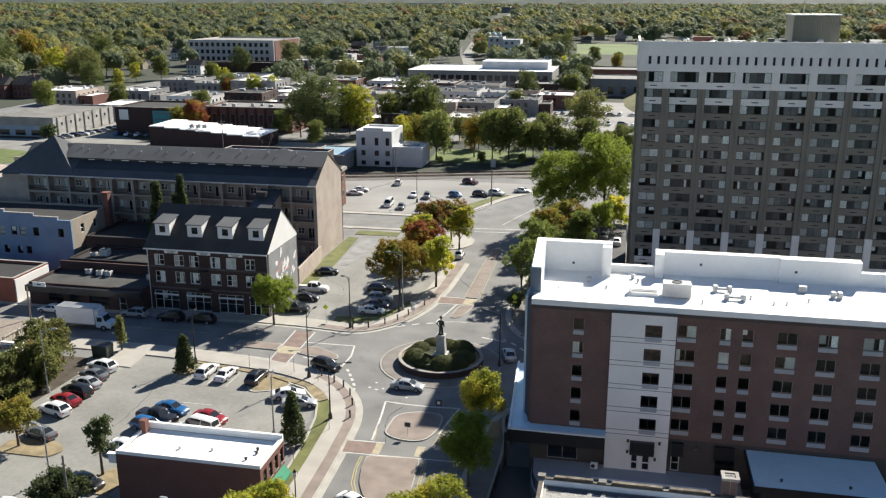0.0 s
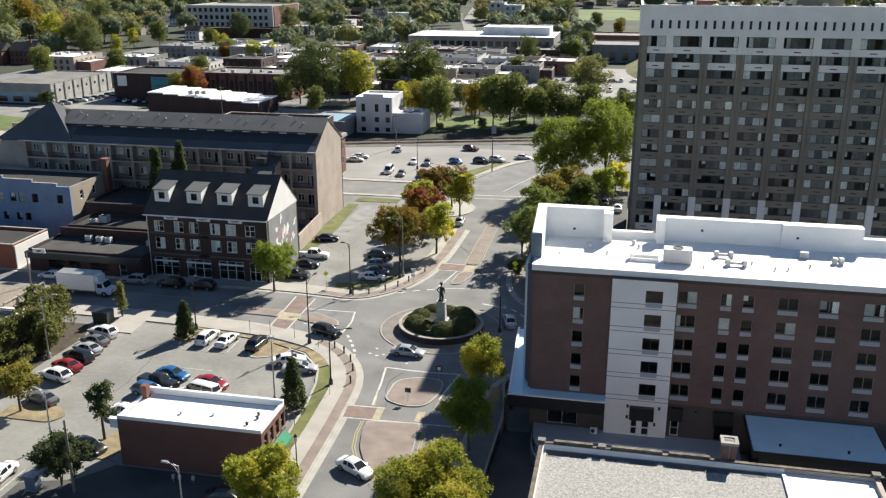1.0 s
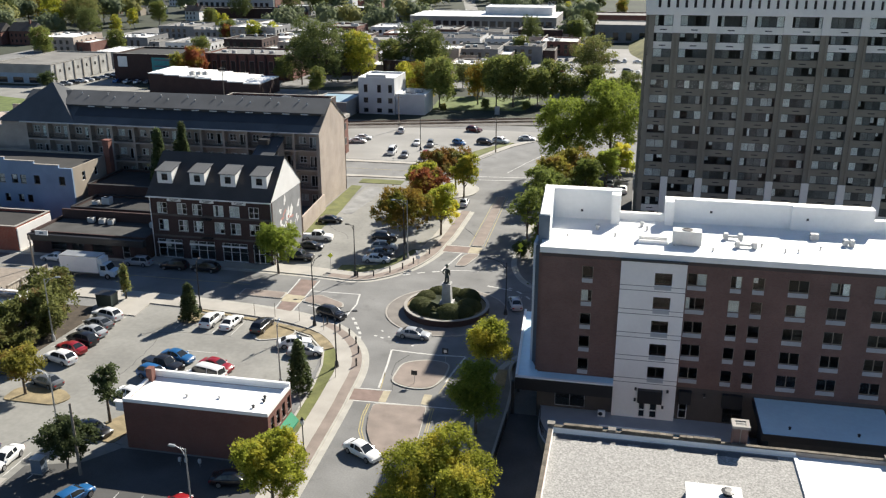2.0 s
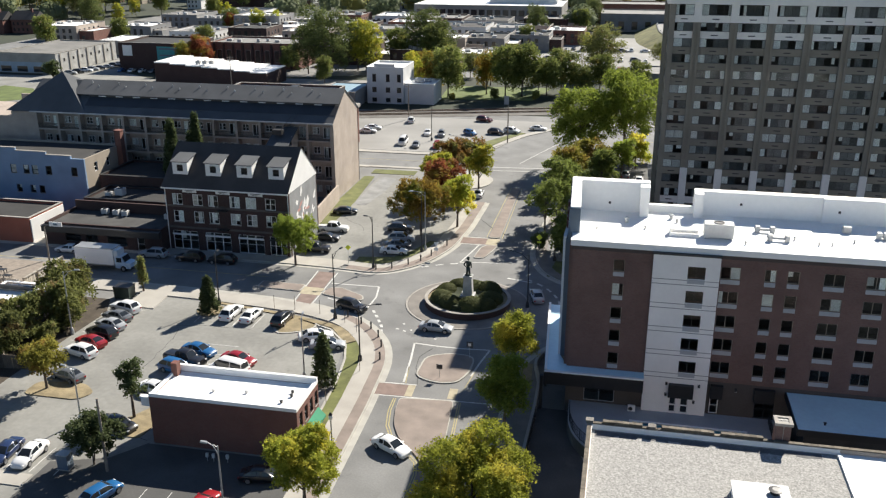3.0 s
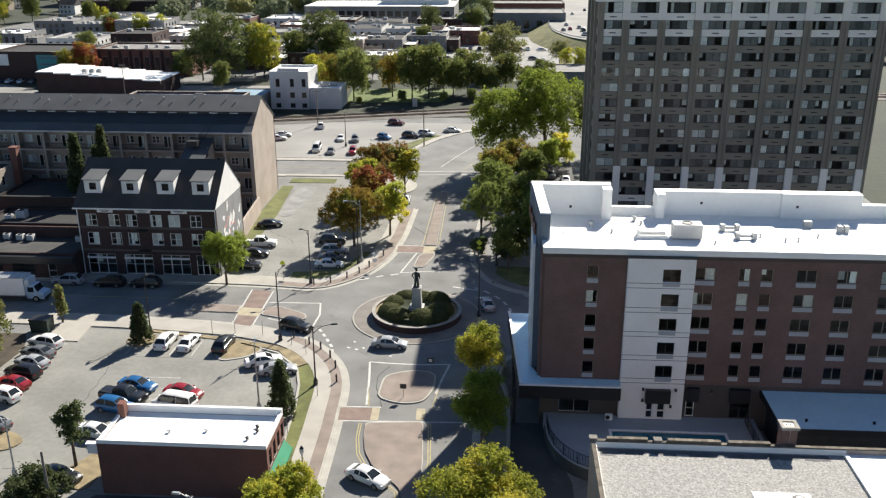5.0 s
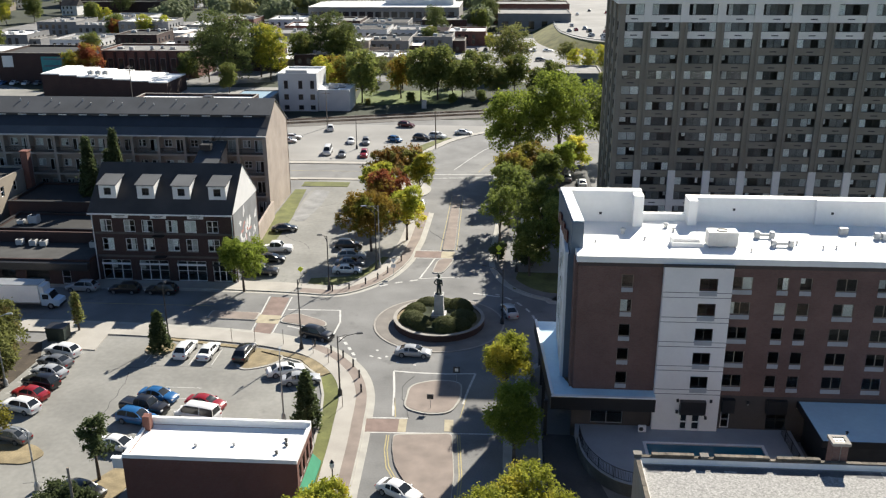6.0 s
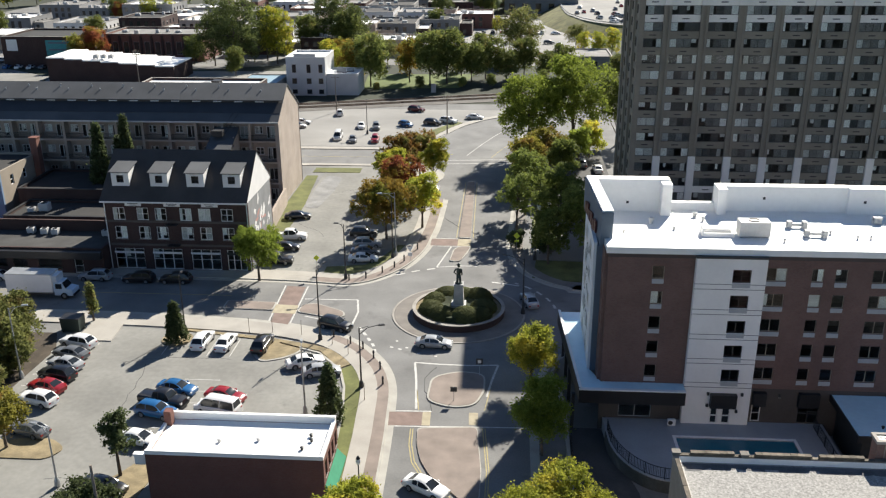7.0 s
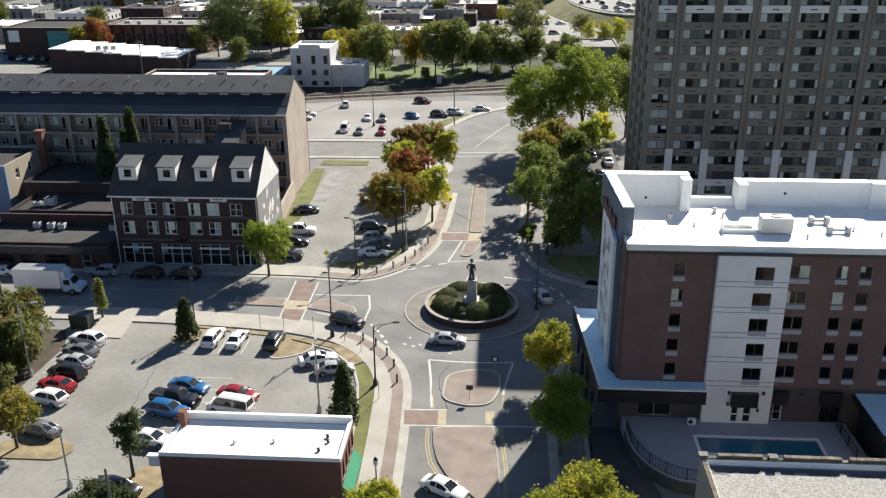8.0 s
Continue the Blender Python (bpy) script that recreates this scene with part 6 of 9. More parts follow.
part("roof", Shape().box(-101.8, 131.95, 3.5, -80.6, 142.6, 3.75), BAR_ROOF, bar, "patched grey flat roof")
part("fascia", Shape().box(-102.3, 130.6, 2.75, -80.1, 131.6, 3.9), BLACK, bar, "black shopfront canopy")
part("parapet_step", Shape().box(-101.8, 140.4, 3.75, -80.6, 140.8, 5.6), DARK_BRICK, bar)
part("room_wall", Shape().box(-101.8, 134, 0.1, -80.6, 134.2, 3.5), ROOM, bar)
part("sign", Shape().box(-100.4, 130.3, 3.9, -98.0, 130.45, 4.7), SIGN_WHITE, bar, "pale shop sign")
part("sign_mark", Shape().box(-99.6, 130.27, 4.15, -98.8, 130.3, 4.45), BLUE_WALL, bar)
for a, b, c, d in bh:
    window(bar, (a + b) / 2, 131.6, c, round(b - a, 2), round(d - c, 2), frame=FRAME if b - a > 2 else WHITE_FRAME, lights=2 if b - a > 2 else 1, bars=1, curtain=0.0)
for x, y in ((-95.6, 138.6), (-93.2, 138.3), (-91.4, 138.2), (-83.0, 138.0)):
    condenser(x, y, 3.75, 1.1, 1.0, 1.0, "small grey condenser on the dark shop roof")
flat_block("rear_shop", -101.8, 143.1, -80.6, 152, 5.2, DARK_BRICK, TAR, "low dark flat-roofed rear building", "shop", 0.4, DARK_METAL)
condenser(-97.5, 146.5, 4.8, 1.6, 1.4, 1.4, "grey roof unit with a duct")
condenser(-99.2, 146, 4.8, 1.1, 1.0, 0.8, "grey roof unit with a duct")
red = flat_block("red_building", -130, 131.6, -105.2, 141.5, 4.6, brick_mat("orange_red_brick", (0.34, 0.09, 0.055), (0.27, 0.075, 0.045), (0.33, 0.17, 0.12)), TAR, "low red brick building with a white side wall", "building", 0.4)
part("side_wall", Shape().box(-105.2, 131.8, 0, -105.0, 141.3, 4.3), SIDING, red, "white painted side wall")
for y in (134, 137, 139.5):
    window(red, -105.0, y, 1.3, 0.9, 1.5, turn=90, frame=FRAME, lights=1, curtain=0.2)

blue = thing("blue_building", (-122, 157, 0), "pale blue painted brick building with a stepped parapet", "building")
bx = [(x, x + 1.3, z, z + 1.7) for x in (-121.6, -118.8, -116.9, -113.9, -108.4, -136, -132, -128) for z in (7.2,)] + [(x, x + 1.2, 3.4, 4.9) for x in (-120.9, -117.9, -115.9)]
part("wall", Shape().wall(-141, -105.4, 0, 10.6, 150, 150.4, bx), STUCCO_BLUE, blue)
for k, (a, b) in enumerate(((-141, -120), (-120, -113.5), (-113.5, -108.2))):
    part("parapet_step", Shape().box(a, 150, 10.6, b, 150.4, 12.2 - 0.55 * k), STUCCO_BLUE, blue)
    part("coping", Shape().box(a, 149.95, 12.2 - 0.55 * k, b, 150.5, 12.3 - 0.55 * k), STONE, blue)
eb = [(y, y + 1.1, 7.4, 9.2) for y in (153.2, 157.6)] + [(157.4, 158.5, 3.4, 5)]
part("side_wall", Shape().add(Shape().wall(150.4, 163.5, 0, 10.6, -0.35, 0, eb), Matrix.Translation((-105.4, 0, 0)) @ Matrix(((0, 1, 0, 0), (1, 0, 0, 0), (0, 0, 1, 0), (0, 0, 0, 1)))), STUCCO_TAN, blue, "tan side wall")
part("rear_wall", Shape().box(-141, 163.1, 0, -105.75, 163.5, 10.6), STUCCO_TAN, blue)
part("roof", Shape().box(-141, 150.4, 9.9, -105.75, 163.1, 10.2), TAR, blue, "dark flat roof")
part("room_wall", Shape().box(-141, 153, 0, -108, 153.2, 9.8).box(-108, 153.2, 0, -107.8, 163, 9.8), ROOM, blue)
part("chimney", Shape().box(-105.6, 161.6, 0, -104.3, 163.0, 13.6).box(-105.7, 161.5, 13.6, -104.2, 163.1, 13.8), RED_BRICK, blue, "red brick chimney stack")
for a, b, c, d in bx:
    window(blue, (a + b) / 2, 150, c, round(b - a, 2), round(d - c, 2), frame=FRAME, lights=1, bars=1, sill=STONE, curtain=0.3)
for a, b, c, d in eb:
    window(blue, -105.4, (a + b) / 2, c, round(b - a, 2), round(d - c, 2), turn=90, frame=WHITE_FRAME, lights=1, bars=1, curtain=0.3)
# Dark walls, roof and coping stand in for the black shadow here.
flat_block("shadowed_block", -104, 152.4, -84, 165, 7.0, DARK_BRICK, TAR, "flat-roofed block behind the shops, coloured dark for shadow", "building", 0.4, DARK_METAL)


# ---- trees ----
def quads_mesh(name, centre, u, v, material):
    """One mesh of many small quads, from arrays of centres and half edges."""
    n = len(centre)
    pts = np.stack([centre - u - v, centre + u - v, centre + u + v, centre - u + v], 1).reshape(-1, 3)
    me = bpy.data.meshes.new(name)
    me.vertices.add(4 * n)
    me.vertices.foreach_set("co", pts.astype(np.float32).ravel())
    me.loops.add(4 * n)
    me.loops.foreach_set("vertex_index", np.arange(4 * n, dtype=np.int32))
    me.polygons.add(n)
    me.polygons.foreach_set("loop_start", np.arange(0, 4 * n, 4, dtype=np.int32))
    me.materials.append(material)
    me.update(calc_edges=True)
    me.validate()
    return me


def leaves(rs, centres, size, spread, each):
    """Leaf sprays scattered round clump centres."""
    c = np.repeat(centres, each, 0) + rs.normal(0, 1, (len(centres) * each, 3)) * spread
    n = rs.normal(0, 1, c.shape) + np.array([0.1, 0.1, 0.9])
    n /= np.linalg.norm(n, axis=1, keepdims=True)
    a = np.cross(n, rs.normal(0, 1, c.shape))
    a /= np.linalg.norm(a, axis=1, keepdims=True)
    b = np.cross(n, a)
    s = size * rs.uniform(0.55, 1.25, (len(c), 1))
    return c, a * s, b * s * 0.62


def crown_points(rs, h, r, low, n, cone=False, lobes=7):
    """Clump centres of an uneven crown made of several lobes."""
    out = []
    if cone:
        for _ in range(n):
            t = rs.uniform(0, 1) ** 0.8
            z = low + t * (h - low)
            rad = r * (1 - t) ** 0.85 * rs.uniform(0.5, 1.08) + 0.1
            a = rs.uniform(0, 2 * np.pi)
            out.append((rad * np.cos(a), rad * np.sin(a), z))
        return np.array(out)
    mid, half = (h + low) / 2, (h - low) / 2
    heads = []
    for k in range(lobes):
        a = 2.4 * k + rs.uniform(-0.4, 0.4)
        t = -0.62 + 1.4 * (k + rs.uniform(0, 1)) / lobes
        d = r * rs.uniform(0.42, 0.74) * math.sqrt(max(0.15, 1 - t * t))
        heads.append((d * np.cos(a), d * np.sin(a), mid + t * half, r * rs.uniform(0.27, 0.46)))
    heads.append((rs.uniform(-0.2, 0.2) * r, rs.uniform(-0.2, 0.2) * r, h - 0.32 * r, r * 0.36))
    heads.append((0, 0, mid, r * 0.5))
    share = np.array([q[3] ** 2 for q in heads])
    share /= share.sum()
    for _ in range(n):
        x, y, z, q = heads[rs.choice(len(heads), p=share)]
        d = rs.normal(0, 1, 3)
        d /= np.linalg.norm(d)
        if rs.uniform() < 0.6:
            d[2] = abs(d[2])
        k = rs.uniform(0.5, 1.15) ** 0.5 * q
        out.append((x + d[0] * k, y + d[1] * k, max(z + d[2] * k * 0.85, low)))
    return np.array(out)


def make_tree(name, at, h, r, low, leaf, label, seed, clumps=190, each=20, size=0.2, spread=0.3, cone=False, stems=1, category="tree"):
    rs = np.random.RandomState(seed)
    t = thing(name, at, label, category)
    o = Vector(at)
    trunk = Shape()
    thick = 0.1 + 0.014 * h
    pts = crown_points(rs, h, r, low, clumps, cone, 9 if r < 4 else 13 if r < 6 else 18)
    for k in range(stems):
        lean = Vector((rs.uniform(-0.25, 0.25), rs.uniform(-0.25, 0.25), 0)) * (1.5 if stems > 1 else 0.6)
        knee = o + lean * 0.6 + Vector((0, 0, low * 0.75 + 0.3))
        top = o + lean + Vector((0, 0, low + (h - low) * 0.72))
        trunk.tube(o + lean * 0.05 - Vector((0, 0, 0.15)), knee, thick / stems**0.5, thick * 0.75 / stems**0.5, 7)
        trunk.tube(knee, top, thick * 0.75 / stems**0.5, thick * 0.2, 6)
        if not cone:
            for _ in range(7 // stems + 2):
                e = Vector(pts[rs.randint(len(pts))]) * 0.86
                f = knee.lerp(top, rs.uniform(0.0, 0.75))
                trunk.tube(f, o + e, thick * 0.36, thick * 0.08, 5)
    part("trunk", trunk, BARK, t, "grey-brown trunk and limbs")
    c, a, b = leaves(rs, pts, size, spread * (1 if cone else 0.78), each)
    crown = new("crown", quads_mesh("crown", c, a, b, leaf))
    crown.parent = t
    return t


def copies(proto, rows, rng):
    for x, y, z, k in rows:
        ob = copy_thing(proto, Matrix.Translation((x, y, z)) @ Matrix.Rotation(rng.uniform(0, 6.28), 4, "Z") @ Matrix.Diagonal((k, k, k * rng.uniform(0.92, 1.08), 1)))


rng = random.Random(5)
make_tree("street_tree", (-55.9, 130.6, 0.1), 8.0, 4.2, 2.3, LEAF_MID, "round yellow-green street tree before the corner shops", 1, 420, 42, 0.1, 0.28)
make_tree("street_tree", (-15.1, 65.6, 0.1), 11.2, 5.9, 2.6, LEAF_LIME, "large yellow-green tree beside the street", 2, 950, 52, 0.088, 0.3)
make_tree("street_tree", (-31.6, 68.2, 0.1), 8.8, 3.9, 2.4, LEAF_LIME, "yellow-green street tree beside the pavement", 3, 620, 46, 0.088, 0.26)
make_tree("street_tree", (-16.0, 100.2, 0.1), 8.0, 2.9, 2.0, LEAF_LIME, "upright yellow-green street tree by the hotel", 4, 420, 42, 0.092, 0.34)
make_tree("street_tree", (-15.2, 87.0, 0.1), 8.6, 3.1, 1.2, LEAF_MID, "olive green street tree in the hotel's shade", 5, 420, 40, 0.092, 0.36)
make_tree("street_tree", (-39.1, 149.6, 0.1), 10.2, 5.4, 2.6, LEAF_TURN, "broad street tree turning orange and green", 6, 560, 40, 0.118, 0.3)
make_tree("street_tree", (-33.6, 155.4, 0.1), 9.4, 3.8, 2.5, LEAF_LIME, "yellow-green street tree by the kerb", 7, 330, 40, 0.115, 0.27)
make_tree("street_tree", (-38.2, 164.5, 0.1), 9.8, 4.3, 2.6, LEAF_RED, "street tree with dark red autumn leaves", 8, 320, 32, 0.152, 0.32)
make_tree("street_tree", (-41.0, 172.5, 0.1), 9.2, 3.6, 2.6, LEAF_LIME, "yellow-green street tree among red ones", 9, 280, 32, 0.152, 0.32)
make_tree("street_tree", (-40.6, 183.0, 0.1), 9.6, 4.6, 2.6, LEAF_BROWN, "street tree turning brown and orange", 10, 320, 32, 0.152, 0.32)
make_tree("street_tree", (-33.4, 178.0, 0.1), 10.0, 3.3, 2.8, LEAF_LIME, "slim light green street tree by the kerb", 44, 230, 30, 0.14, 0.3)
make_tree("street_tree", (-37.0, 187.5, 0.15), 9.2, 4.2, 2.4, LEAF_BROWN, "rusty brown street tree on the kerb corner", 11, 260, 28, 0.15, 0.3)
make_tree("street_tree", (-17.2, 153.0, 0.1), 10.2, 3.7, 2.6, LEAF_GREEN, "thin-leaved green street tree over the road", 12, 170, 26, 0.139, 0.32)
make_tree("street_tree", (-15.6, 163.5, 0.1), 12.2, 4.2, 3.0, LEAF_GREEN, "green street tree over the road", 13, 280, 28, 0.156, 0.34)
make_tree("tree", (-10.2, 150.5, 0.1), 12.8, 4.8, 2.4, LEAF_GREEN, "dark green tree in the tower's shade", 14, 330, 28, 0.164, 0.36)
make_tree("tree", (-6.2, 141.5, 0.1), 13.0, 5.4, 2.0, LEAF_GREEN, "dark green tree at the shaded corner", 15, 300, 28, 0.164, 0.36)
make_tree("tree", (-12.4, 139.4, 0.1), 8.6, 3.3, 1.8, LEAF_GREEN, "dark green tree at the shaded corner", 47, 200, 28, 0.164, 0.36)
make_tree("tree", (-15.4, 180.0, 0.1), 10.4, 4.6, 2.4, LEAF_GOLD, "yellowing green tree beside the road", 16, 300, 28, 0.164, 0.36)
make_tree("tree", (-10.6, 186.5, 0.1), 10.6, 4.8, 2.2, LEAF_GOLD, "yellowing green tree beside the parking deck", 17, 300, 28, 0.164, 0.36)
make_tree("tree", (-4.4, 188.5, 2.9), 7.2, 3.4, 1.2, LEAF_MID, "small yellowing tree on the parking deck", 48, 180, 28, 0.164, 0.36)
make_tree("tree", (-8.4, 178.0, 2.9), 7.6, 3.2, 1.4, LEAF_GREEN, "green tree in the shade of the parking deck", 81, 180, 28, 0.164, 0.36)
make_tree("tree", (-1.6, 194.0, 2.9), 7.6, 3.2, 1.2, LEAF_LIME, "yellowing tree on the parking deck", 82, 180, 28, 0.164, 0.36)
make_tree("tree", (-14.2, 203.5, 0.0), 18.5, 7.4, 3.2, LEAF_MID, "tall spreading green tree beside the bend", 18, 480, 34, 0.19, 0.62)
make_tree("tree", (-4.2, 207.5, 0.0), 22.0, 8.2, 4.0, LEAF_MID, "very tall green tree beside the bend", 19, 560, 34, 0.19, 0.62)
make_tree("tree", (6.6, 216.0, 0.0), 17.0, 6.0, 3.0, LEAF_GREEN, "tall green tree behind the tower", 20, 330, 34, 0.18, 0.6)
make_tree("evergreen", (-61.0, 109.4, 0.1), 5.6, 1.45, 0.4, LEAF_DARK, "dark conical evergreen in the car park", 21, 300, 16, 0.13, 0.17, True)
make_tree("evergreen", (-37.9, 92.4, 0.1), 6.6, 1.55, 0.3, LEAF_DARK, "dark conical evergreen behind the brick building", 22, 320, 16, 0.13, 0.17, True)
make_tree("cypress", (-91.4, 158.6, 0.0), 17.0, 2.7, 1.0, LEAF_DARK, "tall narrow evergreen before the apartment house", 23, 620, 16, 0.17, 0.24, True)
make_tree("cypress", (-87.4, 161.0, 0.0), 17.8, 2.3, 1.0, LEAF_DARK, "tall narrow evergreen before the apartment house", 24, 560, 16, 0.17, 0.24, True)
make_tree("cypress", (-89.4, 162.4, 0.0), 14.0, 1.9, 1.0, LEAF_DARK, "narrow evergreen behind the corner building", 25, 340, 16, 0.17, 0.24, True)
make_tree("sapling", (-74.6, 115.2, 0.1), 5.4, 0.62, 1.2, LEAF_OLIVE, "slim young tree on the pavement", 26, 90, 16, 0.13, 0.2, True)
make_tree("tree", (-56.6, 81.0, 0.1), 7.0, 1.7, 2.4, LEAF_DARK, "slim dark green tree beside the brick building", 27, 120, 26, 0.115, 0.24)
make_tree("tree", (-55.8, 71.6, 0.1), 5.9, 3.0, 1.0, LEAF_DARK, "low dark many-stemmed tree in a mulch bed", 28, 220, 28, 0.123, 0.26, stems=4)
make_tree("tree", (-70.4, 85.0, 0.1), 6.0, 2.8, 1.9, LEAF_GOLD, "small olive and rust coloured tree on an island", 29, 210, 28, 0.123, 0.28)
make_tree("tree", (-73.6, 75.5, 0.1), 6.6, 3.2, 1.9, LEAF_GOLD, "small olive and rust coloured tree", 30, 230, 28, 0.123, 0.28)
make_tree("tree", (-81.6, 107.4, 0.0), 6.8, 4.3, 1.2, LEAF_OLIVE, "olive green tree beside the car park", 31, 330, 28, 0.148, 0.34)
make_tree("tree", (-79.4, 101.0, 0.0), 6.6, 3.7, 1.0, LEAF_OLIVE, "olive green tree beside the car park", 32, 290, 28, 0.148, 0.34)
make_tree("tree", (-82.4, 97.0, 0.0), 6.0, 3.6, 0.9, LEAF_OLIVE, "grey-green tree beside the car park", 33, 260, 28, 0.148, 0.34)
make_tree("tree", (-81.0, 91.4, 0.05), 5.6, 3.3, 0.8, LEAF_OLIVE, "olive green spreading tree beside the car park", 71, 240, 28, 0.14, 0.34)
make_tree("tree", (-84.6, 87.0, 0.05), 5.8, 3.2, 0.8, LEAF_OLIVE, "olive green tree beside the car park", 72, 220, 28, 0.14, 0.34)
make_tree("shrub", (-78.6, 100.2, 0.05), 2.6, 1.7, 0.2, LEAF_OLIVE, "olive shrub beside the parked cars", 73, 100, 28, 0.115, 0.26, category="shrub", stems=3)
make_tree("shrub", (-77.8, 95.2, 0.0), 3.0, 2.0, 0.3, LEAF_OLIVE, "olive shrub beside the parked cars", 34, 110, 28, 0.115, 0.26, category="shrub", stems=3)
make_tree("shrub", (-17.4, 145.9, 0.12), 3.0, 1.6, 0.2, LEAF_DARK, "dark rounded shrub by the crossing", 35, 110, 28, 0.107, 0.24, category="shrub", stems=3)
make_tree("shrub", (-13.0, 143.9, 0.12), 2.6, 1.9, 0.2, LEAF_DARK, "dark shrub in the shade", 36, 110, 28, 0.107, 0.24, category="shrub", stems=3)
make_tree("shrub", (-212.5, 296.0, 0.0), 6.2, 3.4, 0.3, LEAF_DARK, "large round dark shrub by the old warehouse", 37, 200, 28, 0.164, 0.36, category="shrub", stems=3)

# hedge and statue on the roundabout
hedge = thing("hedge", (CX, CY, 0.9), "billowing clipped green hedge inside the round planter", "hedge")
rs = np.random.RandomState(41)
for k in range(9):
    a = 2 * math.pi * k / 9 + rs.uniform(-0.15, 0.15)
    d = rs.uniform(3.4, 4.1)
    mx, my = d * math.cos(a), d * math.sin(a)
    n = 5200
    u = rs.normal(0, 1, (n, 3))
    u /= np.linalg.norm(u, axis=1, keepdims=True)
    u[:, 2] = np.abs(u[:, 2])
    rad = np.array([2.1 + rs.uniform(-.25, .25), 1.75 + rs.uniform(-.2, .2), 1.4 + rs.uniform(-0.15, 0.2)])
    turn = np.array([[math.cos(a + 1.57), -math.sin(a + 1.57), 0], [math.sin(a + 1.57), math.cos(a + 1.57), 0], [0, 0, 1]])
    c = (u * rad * rs.uniform(0.95, 1.01, (n, 1))) @ turn.T + [mx, my, 0.05]
    keep = np.hypot(c[:, 0], c[:, 1]) < 6.15
    c = c[keep]
    nn = (u[keep] / rad) @ turn.T + rs.normal(0, 0.16, c.shape)
    nn /= np.linalg.norm(nn, axis=1, keepdims=True)
    p = np.cross(nn, rs.normal(0, 1, c.shape))
    p /= np.linalg.norm(p, axis=1, keepdims=True)
    q = np.cross(nn, p)
    s = rs.uniform(0.06, 0.12, (len(c), 1))
    bush = new("bush", quads_mesh("bush", c, p * s, q * s, HEDGE))
    bush.parent = hedge
core = Shape()
core.ring(CX, CY, [(5.0, 0.85), (4.8, 1.5), (2.6, 1.7), (1.6, 1.2)], 24)
part("woody_core", core, mat("hedge_core", (0.03, 0.04, 0.015), 0.95, 0.3, 2, 8), hedge)

PXS, PYS = -25.4, 120.9
pedestal = thing("pedestal", (PXS, PYS, 0.7), "tapered grey granite pedestal on the roundabout", "pedestal")
part("base", Shape().prism([(PXS - 1.0, PYS - 1.0), (PXS + 1.0, PYS - 1.0), (PXS + 1.0, PYS + 1.0), (PXS - 1.0, PYS + 1.0)], 0.7, 1.5), GRANITE, pedestal)
part("shaft", Shape().prism([(PXS - 0.72, PYS - 0.72), (PXS + 0.72, PYS - 0.72), (PXS + 0.72, PYS + 0.72), (PXS - 0.72, PYS + 0.72)], 1.5, 4.2, 0.2), GRANITE, pedestal)
part("plinth", Shape().prism([(PXS - 0.66, PYS - 0.66), (PXS + 0.66, PYS - 0.66), (PXS + 0.66, PYS + 0.66), (PXS - 0.66, PYS + 0.66)], 4.2, 4.45), GRANITE, pedestal)
bm = bmesh.new()


def blob(x, y, z, rx, ry, rz, tilt=0.0):
    m = Matrix.Translation((PXS + x, PYS + y, z)) @ Matrix.Rotation(tilt, 4, "Y") @ Matrix.Diagonal((rx, ry, rz, 1))
    bmesh.ops.create_uvsphere(bm, u_segments=12, v_segments=8, radius=1, matrix=m)


def limb(a, b, r0, r1):
    s = Shape().tube((PXS + a[0], PYS + a[1], a[2]), (PXS + b[0], PYS + b[1], b[2]), r0, r1, 8)
    vs = [bm.verts.new(p) for p in s.v]
    for f in s.f:
        bm.faces.new([vs[i] for i in f])


limb((-0.2, 0, 4.45), (-0.14, 0, 5.75), 0.14, 0.19)
limb((0.24, -0.12, 4.45), (0.12, 0, 5.75), 0.14, 0.19)
blob(0, 0, 6.15, 0.33, 0.24, 0.52)
blob(0, 0, 6.52, 0.4, 0.22, 0.17)
limb((-0.36, 0, 6.55), (-0.66, 0.05, 6.05), 0.11, 0.09)
limb((-0.66, 0.05, 6.05), (-0.33, -0.1, 5.8), 0.09, 0.07)
limb((0.36, 0, 6.55), (0.46, -0.05, 5.65), 0.11, 0.08)
blob(0, 0, 6.98, 0.17, 0.19, 0.23)
blob(0, 0, 7.12, 0.36, 0.3, 0.05)
blob(0, 0, 7.22, 0.19, 0.2, 0.16)
bmesh.ops.create_cone(bm, cap_ends=True, segments=12, radius1=0.55, radius2=0.5, depth=0.16, matrix=Matrix.Translation((PXS, PYS, 4.5)))
me = bpy.data.meshes.new("statue")
bm.to_mesh(me)
bm.free()
me.transform(Matrix.Translation((-PXS, -PYS, -4.45)))
me.materials.append(BRONZE)
me.polygons.foreach_set("use_smooth", [True] * len(me.polygons))
statue = new("statue", me)
statue.location = (PXS, PYS, 4.45)
tagged(statue, "weathered dark bronze standing statue on a granite pedestal", "statue")


# ---- vehicles ----
def loft(sections):
    """A hull through cross-sections of equal point count, capped at both ends."""
    s, n = Shape(), len(sections[0])
    for sec in sections:
        s.v += sec
    for i in range(len(sections) - 1):
        for j in range(n):
            s.f.append((i * n + j, i * n + (j + 1) % n, (i + 1) * n + (j + 1) % n, (i + 1) * n + j))
    s.f += [tuple(range(n - 1, -1, -1)), tuple(range((len(sections) - 1) * n, len(sections) * n))]
    return s


